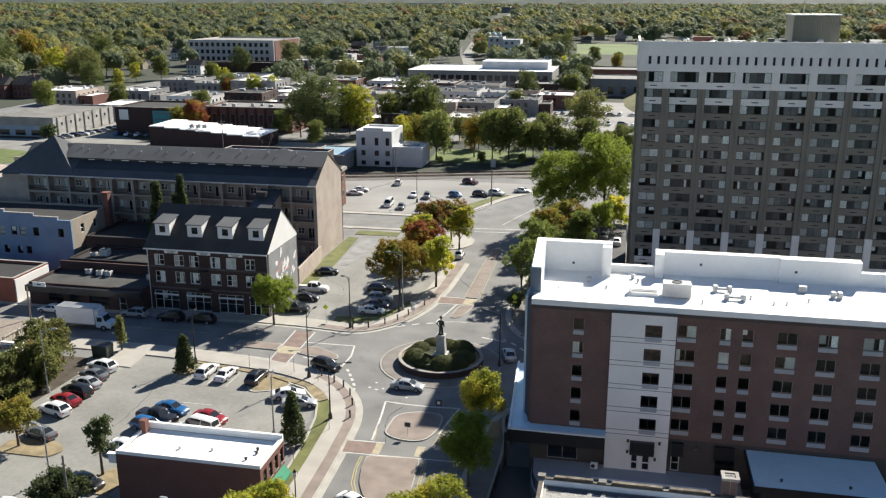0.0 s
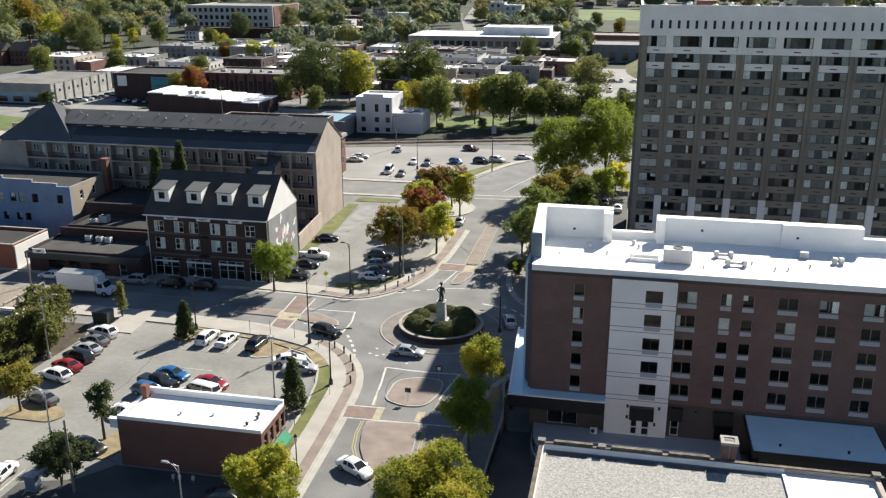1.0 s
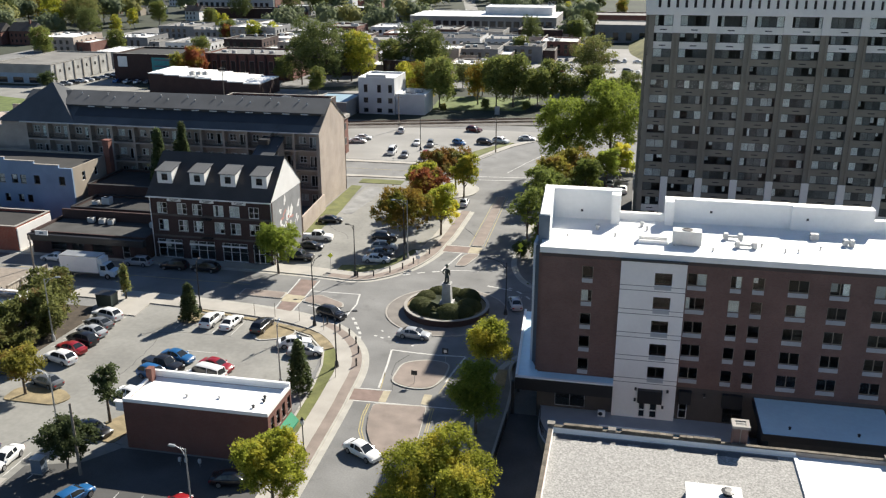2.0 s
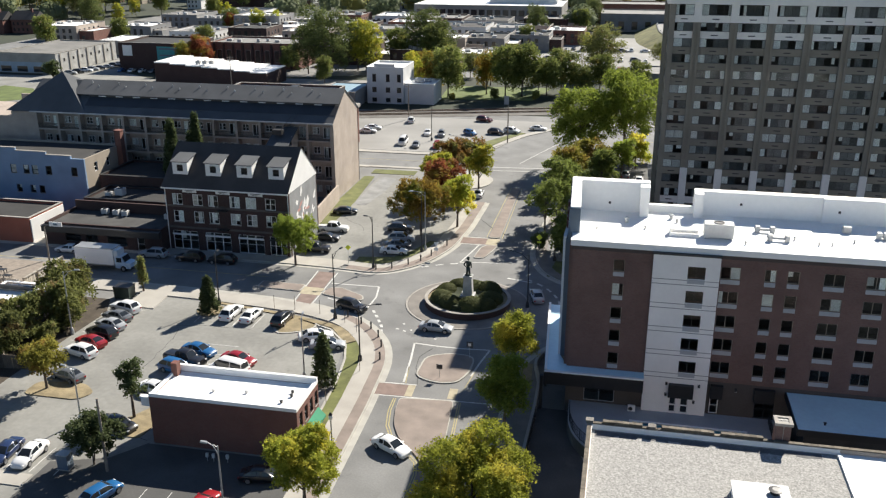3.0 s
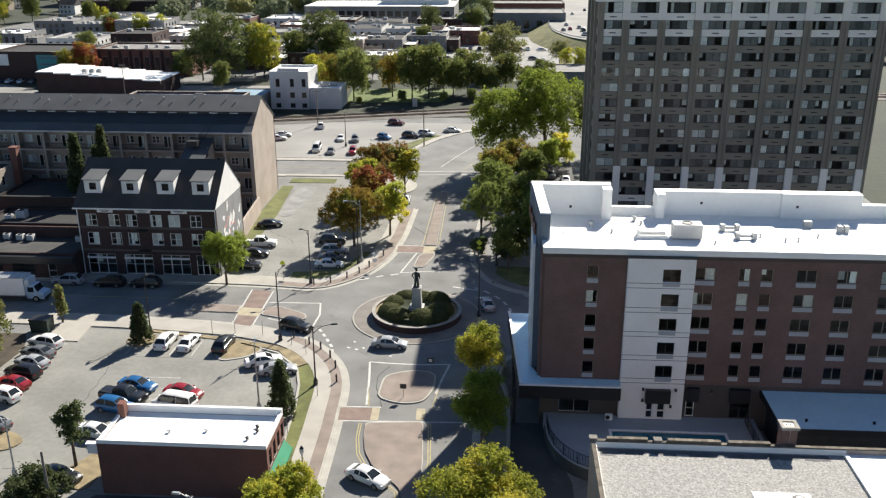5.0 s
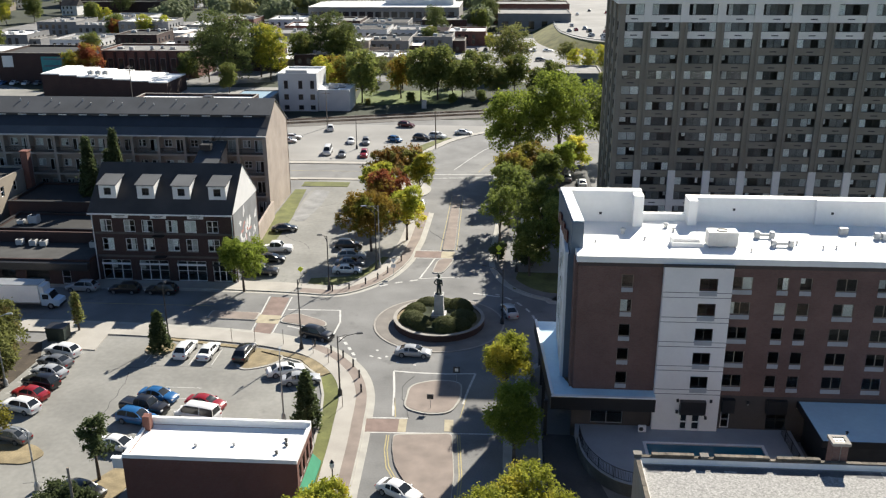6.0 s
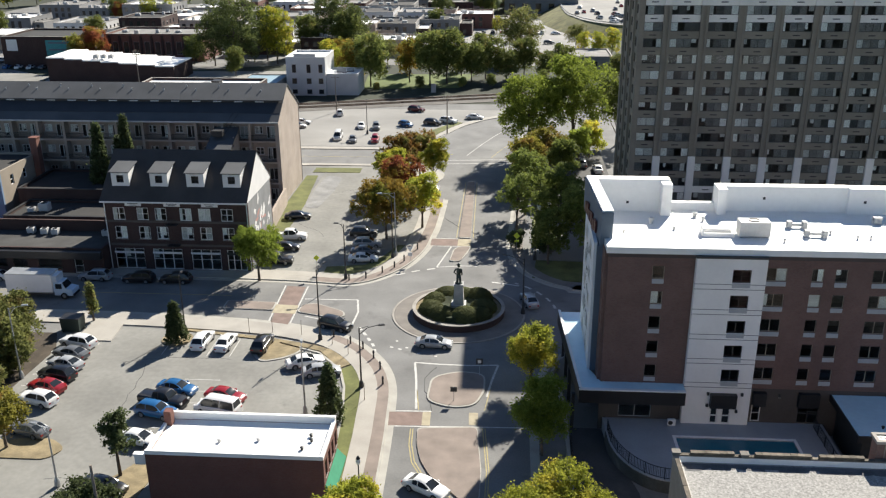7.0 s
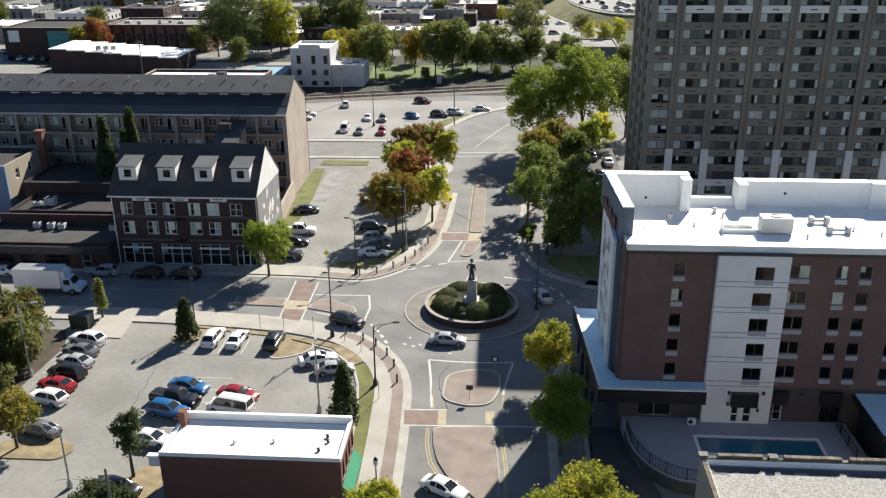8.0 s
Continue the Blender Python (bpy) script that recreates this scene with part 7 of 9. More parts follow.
KINDS = {
    # length, half width, hull stations (x, top z, width share), cabin base x0..x1, roof x0..x1, belt z, roof z
    "sedan": (4.75, 0.91, [(-2.37, 0.72, 0.8), (-2.2, 0.95, 0.93), (-1.5, 1.0, 1), (0.6, 0.97, 1), (1.7, 0.86, 0.98), (2.2, 0.72, 0.9), (2.37, 0.55, 0.78)], (-1.9, 1.2), (-0.85, 0.15), 0.95, 1.44),
    "hatchback": (4.2, 0.88, [(-2.1, 0.75, 0.85), (-1.95, 1.0, 0.96), (-1.2, 1.02, 1), (0.6, 1.0, 1), (1.5, 0.9, 0.97), (1.95, 0.75, 0.9), (2.1, 0.55, 0.8)], (-2.0, 1.15), (-1.35, 0.2), 0.98, 1.5),
    "sport_utility_vehicle": (4.7, 0.93, [(-2.37, 0.85, 0.86), (-2.25, 1.08, 0.97), (-1.4, 1.12, 1), (0.7, 1.1, 1), (1.75, 1.02, 0.98), (2.2, 0.88, 0.92), (2.37, 0.6, 0.82)], (-2.25, 1.15), (-1.55, 0.2), 1.07, 1.68),
    "pickup_truck": (5.7, 0.98, [(-2.85, 0.9, 0.92), (-2.8, 1.08, 0.98), (-0.9, 1.1, 1), (0.9, 1.12, 1), (2.1, 1.1, 0.98), (2.7, 0.95, 0.94), (2.85, 0.6, 0.86)], (-0.95, 1.35), (-0.75, 0.7), 1.1, 1.85),
    "van": (5.2, 1.0, [(-2.6, 1.0, 0.92), (-2.5, 1.2, 0.99), (0, 1.22, 1), (1.5, 1.15, 1), (2.3, 1.0, 0.95), (2.6, 0.65, 0.84)], (-2.5, 1.9), (-2.35, 1.05), 1.18, 2.05),
}


def make_car(kind, at, label, plain=False):
    length, half, stations, base, roof, belt, top = KINDS[kind]
    t = thing(kind, at, label, "car" if kind in ("sedan", "hatchback", "sport_utility_vehicle") else kind.split("_")[0])
    o = Vector(at)
    sec, wheels = [], (-length * 0.3 + 0.05, length * 0.3 + 0.05)
    xs = sorted({p[0] for p in stations} | {c + d for c in wheels for d in (-0.42, -0.4, -0.28, 0.0, 0.28, 0.4, 0.42)})
    for x in xs:
        i = max(j for j in range(len(stations) - 1) if stations[j][0] <= x or j == 0)
        (xa, za, ka), (xb, zb, kb) = stations[i], stations[i + 1]
        f = min(1.0, max(0.0, (x - xa) / (xb - xa)))
        z, w = za + f * (zb - za), half * (ka + f * (kb - ka))
        d = min(abs(x - c) for c in wheels)
        foot = max(0.24, 0.34 + math.sqrt(0.1681 - d * d)) if d < 0.41 else 0.24
        lip = max(0.45, foot + 0.02)
        sec.append([(x + o.x, s * w * q + o.y, zz + o.z) for s, q, zz in ((-1, 0.86, foot), (-1, 1, lip), (-1, 1.01, max(lip + 0.01, z - 0.28)), (-1, 0.96, max(lip + 0.02, z - 0.1)), (-1, 0.82, z - 0.01), (-1, 0.4, z + 0.03), (1, 0.4, z + 0.03), (1, 0.82, z - 0.01), (1, 0.96, max(lip + 0.02, z - 0.1)), (1, 1.01, max(lip + 0.01, z - 0.28)), (1, 1, lip), (1, 0.86, foot))])
    body = part("body", loft(sec), PAINT, t, smooth=True)
    body.data.set_sharp_from_angle(angle=0.62)
    # glasshouse: one curved shell, its faces shared out between glass and painted pillars and roof
    wb, wr, m = half * 0.9, half * 0.7, (roof[0] + roof[1]) / 2 - 0.1
    rise = top - belt + 0.06
    st = [(base[0], 0.0), (base[0] * 0.62 + roof[0] * 0.38, 0.5), (base[0] * 0.2 + roof[0] * 0.8, 0.88), (roof[0] + 0.1, 0.985), (m - 0.05, 1.02), (m + 0.05, 1.02), (roof[1] - 0.1, 0.985), (base[1] * 0.2 + roof[1] * 0.8, 0.87), (base[1] * 0.62 + roof[1] * 0.38, 0.5), (base[1], 0.0)]
    rows = []
    for x, f in st:
        z = belt - 0.06 + rise * f
        ws = wb + (wr - wb) * f
        rows.append([(x + o.x, y + o.y, zz + o.z) for y, zz in ((-wb, belt - 0.06), (-ws, z - 0.07 * f), (-ws * 0.84, z - 0.01 * f), (0, z + 0.03 * f), (ws * 0.84, z - 0.01 * f), (ws, z - 0.07 * f), (wb, belt - 0.06))])
    g, r = Shape(), Shape()
    for q in (g, r):
        for row in rows:
            q.v += row
    for i in range(len(rows) - 1):
        for j in range(6):
            face = (i * 7 + j, (i + 1) * 7 + j, (i + 1) * 7 + j + 1, i * 7 + j + 1)
            end = i in (0, 1, 7, 8)
            glazed = (end and j in (2, 3)) or (j in (0, 5) and i in (2, 3, 5, 6)) or (j in (0, 5) and i == 1 and kind != "sedan") or (j in (0, 5) and i == 7)
            (g if glazed else r).f.append(face)
    for q in (g, r):
        used = sorted({i for f in q.f for i in f})
        at = {i: k for k, i in enumerate(used)}
        q.v, q.f = [q.v[i] for i in used], [tuple(at[i] for i in f) for f in q.f]
    part("cabin_glass", g, CAR_GLASS, t, "dark glass", smooth=True)
    shell = part("roof", r, PAINT, t, smooth=True)
    shell.data.set_sharp_from_angle(angle=0.7)
    tyre = kept("tyre", lambda: mesh("tyre", Shape().add(Shape().ring(0, 0, [(0.24, -0.11), (0.32, -0.11), (0.345, -0.06), (0.345, 0.06), (0.32, 0.11), (0.24, 0.11)], 16, True), Matrix.Rotation(math.pi / 2, 4, "X")), TYRE))
    rim = kept("rim", lambda: mesh("rim", Shape().add(Shape().ring(0, 0, [(0.24, -0.09), (0.24, 0.09)], 14), Matrix.Rotation(math.pi / 2, 4, "X")), ALLOY))
    for sx in (-1, 1):
        for sy in (-1, 1):
            w = new("wheel", tyre)
            w.parent, w.location = t, (sx * length * 0.3 + 0.05, sy * (half - 0.1), 0.34)
            if not plain:
                q = new("rim", rim)
                q.parent, q.location = w, (0, sy * 0.03, 0)
    if plain:
        return t
    zf = stations[-2][1]
    for s in (-1, 1):
        part("headlight", Shape().box(stations[-1][0] - 0.16 + o.x, min(s * half * 0.52, s * half * 0.86) + o.y, zf - 0.2 + o.z, stations[-1][0] - 0.015 + o.x, max(s * half * 0.52, s * half * 0.86) + o.y, zf - 0.06 + o.z), LAMP_GLASS, t)
        part("tail_light", Shape().box(stations[0][0] - 0.02 + o.x, min(s * half * 0.5, s * half * 0.82) + o.y, stations[0][1] - 0.18 + o.z, stations[0][0] + 0.1 + o.x, max(s * half * 0.5, s * half * 0.82) + o.y, stations[0][1] - 0.02 + o.z), RED_LAMP, t)
        part("wing_mirror", Shape().box(base[1] - 0.45 + o.x, min(s * half * 0.98, s * half * 1.12) + o.y, belt - 0.02 + o.z, base[1] - 0.25 + o.x, max(s * half * 0.98, s * half * 1.12) + o.y, belt + 0.12 + o.z), PAINT, t)
    if kind == "pickup_truck":
        part("load_bed", Shape().box(-2.7 + o.x, -half * 0.8 + o.y, 1.085 + o.z, -1.05 + o.x, half * 0.8 + o.y, 1.11 + o.z), BLACK, t, "dark open load bed")
    return t


COLOURS = {
    "white": (0.72, 0.72, 0.71), "silver": (0.36, 0.37, 0.38), "grey": (0.13, 0.135, 0.14), "black": (0.012, 0.012, 0.014), "red": (0.26, 0.012, 0.016),
    "blue": (0.015, 0.1, 0.26), "dark blue": (0.02, 0.035, 0.09), "maroon": (0.09, 0.012, 0.015),
}
PROTOS = {}
WORDS = {"sedan": "sedan", "hatchback": "hatchback", "sport_utility_vehicle": "sport utility vehicle", "pickup_truck": "pickup truck", "van": "van"}


def car(kind, colour, x, y, heading, where, z=0.03, plain=False):
    label = f"{colour} {WORDS[kind]} {where}"
    if (kind, plain) not in PROTOS:
        ob = PROTOS[kind, plain] = make_car(kind, (0, 0, 0), label, plain)
        ob.matrix_basis = Matrix.Translation((x, y, z)) @ Matrix.Rotation(radians(heading), 4, "Z")
    else:
        ob = copy_thing(PROTOS[kind, plain], Matrix.Translation((x, y, z)) @ Matrix.Rotation(radians(heading), 4, "Z"))
    tagged(ob, label, group="cars in the streets and car parks")
    for c in ob.children:
        c.color = (*COLOURS[colour], 1)


ROW = "parked in the pale car park"
for kind, colour, x, y, h in (
    ("sport_utility_vehicle", "white", -73.4, 108.0, 164), ("sedan", "grey", -73.0, 105.1, 164), ("sedan", "silver", -72.4, 102.4, 163), ("sport_utility_vehicle", "black", -72.1, 99.7, 164),
    ("sedan", "red", -72.0, 96.9, 163), ("sport_utility_vehicle", "white", -71.6, 93.9, 164), ("sedan", "grey", -69.4, 87.8, 163),
    ("sedan", "blue", -56.7, 97.4, -14), ("pickup_truck", "black", -57.3, 94.7, -14), ("sport_utility_vehicle", "blue", -57.2, 92.2, -14), ("sedan", "red", -50.6, 96.0, -14), ("van", "white", -50.6, 93.2, 166),
    ("sport_utility_vehicle", "white", -57.6, 109.4, 88), ("sedan", "white", -54.5, 109.2, 87), ("sport_utility_vehicle", "black", -49.7, 109.0, 86),
    ("sedan", "white", -43.3, 104.6, 24), ("sedan", "silver", -40.9, 102.4, 14), ("sedan", "white", -57.0, 86.8, -14), ("sedan", "black", -57.2, 78.6, -16),
    ("sedan", "dark blue", -65.7, 71.2, -86), ("sedan", "white", -62.9, 71.3, -88), ("hatchback", "blue", -51.8, 66.6, 70), ("sedan", "red", -41.4, 66.8, 80), ("sedan", "black", -37.6, 72.6, 10),
):
    car(kind, colour, x, y, h, ROW)
for kind, colour, x, y, h in (
    ("sedan", "black", -56.5, 159.4, 12), ("pickup_truck", "white", -55.4, 148.6, 4), ("sedan", "black", -55.0, 143.6, 5), ("pickup_truck", "black", -55.2, 137.6, 4),
    ("sport_utility_vehicle", "silver", -41.8, 145.7, 4), ("sedan", "grey", -41.6, 142.4, 4), ("sedan", "white", -41.5, 139.2, 3), ("sport_utility_vehicle", "black", -43.2, 151.0, 4),
):
    car(kind, colour, x, y, h, "parked beside the street trees")
car("sedan", "white", -33.1, 176.5, 92, "parked at the kerb under trees", 0.0)
for kind, colour, x, y, h in (
    ("sport_utility_vehicle", "white", -64.4, 246.2, 100), ("sedan", "white", -72.4, 234.8, 5), ("sedan", "white", -72.6, 230.4, 5), ("van", "white", -60.0, 219.2, -86), ("sedan", "grey", -56.0, 216.8, -82),
    ("sedan", "white", -56.2, 231.2, -82), ("sport_utility_vehicle", "grey", -52.2, 230.2, -82), ("hatchback", "blue", -45.0, 233.4, -38), ("sport_utility_vehicle", "black", -38.2, 235.4, -16), ("sport_utility_vehicle", "white", -34.2, 237.8, -26),
    ("sport_utility_vehicle", "maroon", -44.0, 251.4, -20), ("sedan", "white", -27.6, 242.6, -8), ("sport_utility_vehicle", "red", -50.6, 217.0, -86),
):
    car(kind, colour, x, y, h, "parked in the far pale car park")
for kind, colour, x, y, h, w in (
    ("sedan", "white", -96.2, 128.9, 180, "parked before the dark shops"), ("sport_utility_vehicle", "silver", -80.8, 129.6, 180, "parked before the brick shops"), ("sport_utility_vehicle", "black", -73.9, 129.2, 180, "parked in the building's shade"), ("sport_utility_vehicle", "black", -68.2, 129.2, 180, "parked in the building's shade"),
    ("sedan", "silver", -28.0, 110.6, -4, "driving round the roundabout"), ("sport_utility_vehicle", "black", -41.5, 115.1, -22, "driving up to the roundabout"), ("sedan", "white", -26.4, 80.4, -30, "standing beside the brick median"), ("sedan", "silver", -15.6, 124.6, 104, "driving away from the roundabout"),
    ("sedan", "white", -11.0, 166.4, 4, "parked under trees beside the deck"), ("sedan", "white", -10.8, 157.0, 4, "parked under trees by the corner"), ("sedan", "grey", -6.4, 155.0, 4, "parked under trees by the corner"), ("sedan", "grey", -1.6, 150.4, 4, "parked behind the hotel"),
):
    car(kind, colour, x, y, h, w, 0.06 if "deck" not in w and x > -12 and y > 150 else 0.0)

for colour, x, y, h in (("black", -3.2, 174.5, 90), ("white", -0.9, 183.0, 92), ("grey", -3.6, 187.0, 88)):
    car("sedan", colour, x, y, h, "parked on the dark deck beside the tower", 2.9)

# box truck
truck = thing("box_truck", (-85.8, 123.3, 0.0), "white box truck in the street, its cab tinted blue for shade", "truck")
tx, ty = -85.8, 123.3
part("cargo_box", Shape().box(tx - 4.6, ty - 1.22, 1.0, tx + 2.2, ty + 1.22, 3.75), WHITE_WALL, truck, "white cargo box")
part("box_trim", Shape().box(tx - 4.63, ty - 1.25, 0.95, tx + 2.23, ty + 1.25, 1.1).box(tx - 4.63, ty - 1.25, 3.7, tx + 2.23, ty + 1.25, 3.8), STEEL, truck)
# White fairing and cab take a blue colour in place of blue shade.
part("wind_fairing", Shape().prism([(tx + 2.24, ty - 1.1), (tx + 2.9, ty - 1.0), (tx + 2.9, ty + 1.0), (tx + 2.24, ty + 1.1)], 2.55, 3.5), mat("shade_blue_panel", (0.62, 0.66, 0.7), 0.5, 0.08, 1, 5), truck, "pale wind fairing")
part("cab", loft([[(tx + x, ty + s * w, z) for s, w, z in ((-1, 1.0, 0.5), (-1, 1.05, 1.2), (-1, wt, zt), (1, wt, zt), (1, 1.05, 1.2), (1, 1.0, 0.5))] for x, wt, zt in ((2.3, 0.98, 2.5), (3.5, 0.95, 2.5), (4.0, 1.0, 1.55), (5.0, 0.9, 1.4))]), mat("shade_blue_cab", (0.48, 0.6, 0.72), 0.4, 0.05, 1, 5), truck, "white cab and bonnet coloured blue for shade")
part("windscreen", Shape().face([(tx + 3.56, ty - 0.9, 2.42), (tx + 4.02, ty - 0.95, 1.6), (tx + 4.02, ty + 0.95, 1.6), (tx + 3.56, ty + 0.9, 2.42)]).box(tx + 2.6, ty - 1.07, 1.55, tx + 3.5, ty - 1.03, 2.3).box(tx + 2.6, ty + 1.03, 1.55, tx + 3.5, ty + 1.07, 2.3), CAR_GLASS, truck, "dark glass")
part("chassis", Shape().box(tx - 4.5, ty - 0.5, 0.55, tx + 4.9, ty + 0.5, 0.95).box(tx + 4.9, ty - 1.0, 0.45, tx + 5.1, ty + 1.0, 0.75), BLACK, truck)
for x in (-3.4, 3.7):
    for s in (-1, 1):
        w = new("wheel", kept("truck_tyre", lambda: mesh("wheel", Shape().add(Shape().ring(0, 0, [(0.28, -0.16), (0.48, -0.16), (0.48, 0.16), (0.28, 0.16)], 18, True), Matrix.Rotation(math.pi / 2, 4, "X")), TYRE)))
        w.parent, w.location = truck, (x, s * 0.98, 0.48)
        q = new("rim", kept("truck_rim", lambda: mesh("rim", Shape().add(Shape().ring(0, 0, [(0.28, -0.1), (0.28, 0.1)], 14), Matrix.Rotation(math.pi / 2, 4, "X")), ALLOY)))
        q.parent = w


# ---- street furniture ----
def street_lamp(x, y, h, arm, heading, label, heads=1, material=DARK_METAL):
    t = thing("street_lamp", (x, y, 0.1), label, "street lamp")
    part("base", Shape().ring(x, y, [(0.3, 0.1), (0.26, 0.7), (0.14, 1.0)], 10), material, t)
    part("pole", Shape().tube((x, y, 0.9), (x, y, h), 0.11, 0.065, 8), material, t)
    for k in range(heads):
        d = Vector((math.cos(radians(heading + 180 * k)), math.sin(radians(heading + 180 * k)), 0))
        a, b, c = Vector((x, y, h - 0.9)), Vector((x, y, h - 0.1)) + d * arm * 0.45, Vector((x, y, h + 0.15)) + d * arm
        part("arm", Shape().tube(a, b, 0.05, 0.045).tube(b, c, 0.045, 0.04).tube((x, y, h - 0.2), Vector((x, y, h + 0.1)) + d * arm * 0.5, 0.03), material, t)
        e = c + d * 0.75
        m = Matrix.Translation((c + e) / 2) @ Matrix.Rotation(radians(heading + 180 * k), 4, "Z")
        part("lamp_head", Shape().add(Shape().prism(rounded([(-0.4, -0.16), (0.4, -0.12), (0.4, 0.12), (-0.4, 0.16)], 0.1, 2), -0.07, 0.09, 0.2), m), STEEL if material is STEEL else DARK_METAL, t)


street_lamp(-42.8, 111.4, 9.9, 1.8, 75, "dark metal street lamp at the straw bed")
street_lamp(-35.6, 99.6, 7.8, 2.2, 12, "dark curved-arm street lamp on the grass verge")
street_lamp(-43.0, 131.8, 8.8, 0.7, 180, "dark street lamp beside the shop pavement")
street_lamp(-37.0, 140.9, 10.2, 2.2, 150, "dark street lamp among the street trees")
street_lamp(-36.6, 141.9, 10.6, 2.0, 200, "pale street lamp among the street trees", material=STEEL)
street_lamp(-38.6, 186.0, 10.2, 2.4, 165, "pale street lamp near the cross street", material=STEEL)
street_lamp(-37.9, 64.4, 9.0, 1.0, 175, "pale street lamp beside the dark yard", material=STEEL)
street_lamp(-62.0, 79.0, 6.6, 1.2, 165, "pale car park lamp", material=STEEL)
street_lamp(-76.4, 99.4, 9.2, 1.4, 20, "pale car park lamp beside the trees", material=STEEL)
street_lamp(-61.2, 113.0, 8.0, 0.5, 90, "dark street lamp beside an evergreen")
street_lamp(-40.9, 93.6, 8.2, 0.9, 100, "pale car park lamp behind the brick building", material=STEEL)
street_lamp(-16.6, 121.0, 8.2, 2.4, 160, "dark curved-arm street lamp in the shade")
street_lamp(-53.6, 224.4, 8.4, 0.5, 90, "far car park lamp")
street_lamp(-14.4, 141.2, 9.0, 0.8, 200, "dark street lamp at the shaded corner")
acorn = thing("post_lamp", (-32.6, 79.3, 0.15), "black post lamp with an acorn globe", "post lamp")
part("pole", Shape().ring(-32.6, 79.3, [(0.22, 0.15), (0.18, 0.6), (0.07, 0.9), (0.06, 3.5), (0.14, 3.6)], 10), BLACK, acorn)
part("globe", Shape().ring(-32.6, 79.3, [(0.14, 3.6), (0.24, 3.9), (0.2, 4.2), (0.06, 4.4)], 12), LAMP_GLASS, acorn, "pale globe")
part("cap", Shape().ring(-32.6, 79.3, [(0.22, 4.2), (0.05, 4.5)], 12), BLACK, acorn)

bol = thing("bollard", (-41.2, 112.3, 0.15), "short dark bollard on the brick paver strip", "bollard", "bollards along the kerb")
part("post", Shape().ring(-41.2, 112.3, [(0.13, 0.15), (0.11, 0.3), (0.1, 1.0), (0.13, 1.05), (0.06, 1.2)], 10), DARK_METAL, bol)
part("collar", Shape().ring(-41.2, 112.3, [(0.145, 0.85), (0.145, 0.95)], 10), BLACK, bol)
for x, y in ((-38.7, 110.5), (-36.9, 109.2), (-35.2, 106.8), (-34.0, 104.0), (-33.2, 100.4), (-42.4, 131.2), (-40.0, 132.2), (-37.8, 134.4), (-36.2, 136.6), (-35.0, 139.4), (-33.4, 144.8)):
    copy_thing(bol, Matrix.Translation((x, y, 0.15)))


def sign_post(x, y, h, face, w, hh, turn, label, shape="square"):
    t = thing("road_sign", (x, y, 0.1), label, "road sign")
    part("post", Shape().tube((x, y, 0.1), (x, y, h), 0.035, n=6), STEEL, t)
    pts = {"square": [(-1, -1), (1, -1), (1, 1), (-1, 1)], "diamond": [(0, -1), (1, 0), (0, 1), (-1, 0)], "triangle": [(0, -1), (1, 1), (-1, 1)]}[shape]
    k = Shape().prism([(a * w / 2, b * hh / 2) for a, b in pts], -0.015, 0.015)
    m = Matrix.Translation((x, y, h - hh / 2)) @ Matrix.Rotation(radians(turn), 4, "Z") @ Matrix.Translation((0, -0.05, 0)) @ Matrix.Rotation(math.pi / 2, 4, "X")
    part("sign_face", Shape().add(k, m), face, t)
    return t


sign_post(-24.7, 97.2, 1.9, DARK_METAL, 0.75, 0.6, 0, "small dark sign on the brick island")
s = sign_post(-22.0, 103.2, 2.4, DARK_METAL, 0.8, 0.8, 0, "dark roundabout sign with a white diamond")
part("sign_face", Shape().box(-22.2, 103.1, 1.8, -21.8, 103.13, 2.2), SIGN_WHITE, s, "white sign centre")
sign_post(-47.6, 133.0, 3.4, SIGN_YELLOW, 0.95, 0.95, 20, "fluorescent yellow crossing sign", "diamond")
s = sign_post(-17.3, 144.1, 3.6, SIGN_YELLOW, 1.1, 1.1, -15, "fluorescent yellow crossing sign by a shrub", "diamond")
part("sign_face", Shape().box(-17.65, 143.99, 2.0, -16.95, 144.02, 2.35), SIGN_YELLOW, s)
s = sign_post(-33.9, 138.2, 3.0, SIGN_WHITE, 0.9, 0.8, 10, "white yield sign beside the pavement", "triangle")
part("sign_face", Shape().box(-34.25, 138.12, 1.5, -33.55, 138.15, 2.1), SIGN_WHITE, s)
for x, y, c in ((-52.5, 112.8, WOODPOLE), (-49.5, 113.2, WOODPOLE), (-45.5, 112.6, WOODPOLE), (-41.0, 110.2, WOODPOLE), (-38.5, 107.6, WOODPOLE), (-34.8, 96.8, WOODPOLE), (-36.4, 88.5, WOODPOLE)):
    p = thing("post", (x, y, 0.1), "thin wooden post at the pavement's edge", "post", "thin posts along the pavement")
    part("shaft", Shape().tube((x, y, 0.05), (x, y, 2.2), 0.04, 0.035, 6), c, p)
    part("tip", Shape().ring(x, y, [(0.05, 2.2), (0.03, 2.28)], 6), DARK_METAL, p)


def pole(x, y, h, arms, label):
    t = thing("utility_pole", (x, y, 0), label, "utility pole")
    part("shaft", Shape().tube((x, y, -0.1), (x, y, h), 0.17, 0.11, 8), WOODPOLE, t)
    for k in range(arms):
        part("crossarm", Shape().box(x - 1.1, y - 0.06, h - 0.6 - 0.9 * k, x + 1.1, y + 0.06, h - 0.48 - 0.9 * k), WOODPOLE, t)
        for dx in (-0.95, -0.4, 0.4, 0.95):
            part("insulator", Shape().ring(x + dx, y, [(0.05, h - 0.48 - 0.9 * k), (0.04, h - 0.25 - 0.9 * k)], 6), UNIT, t)


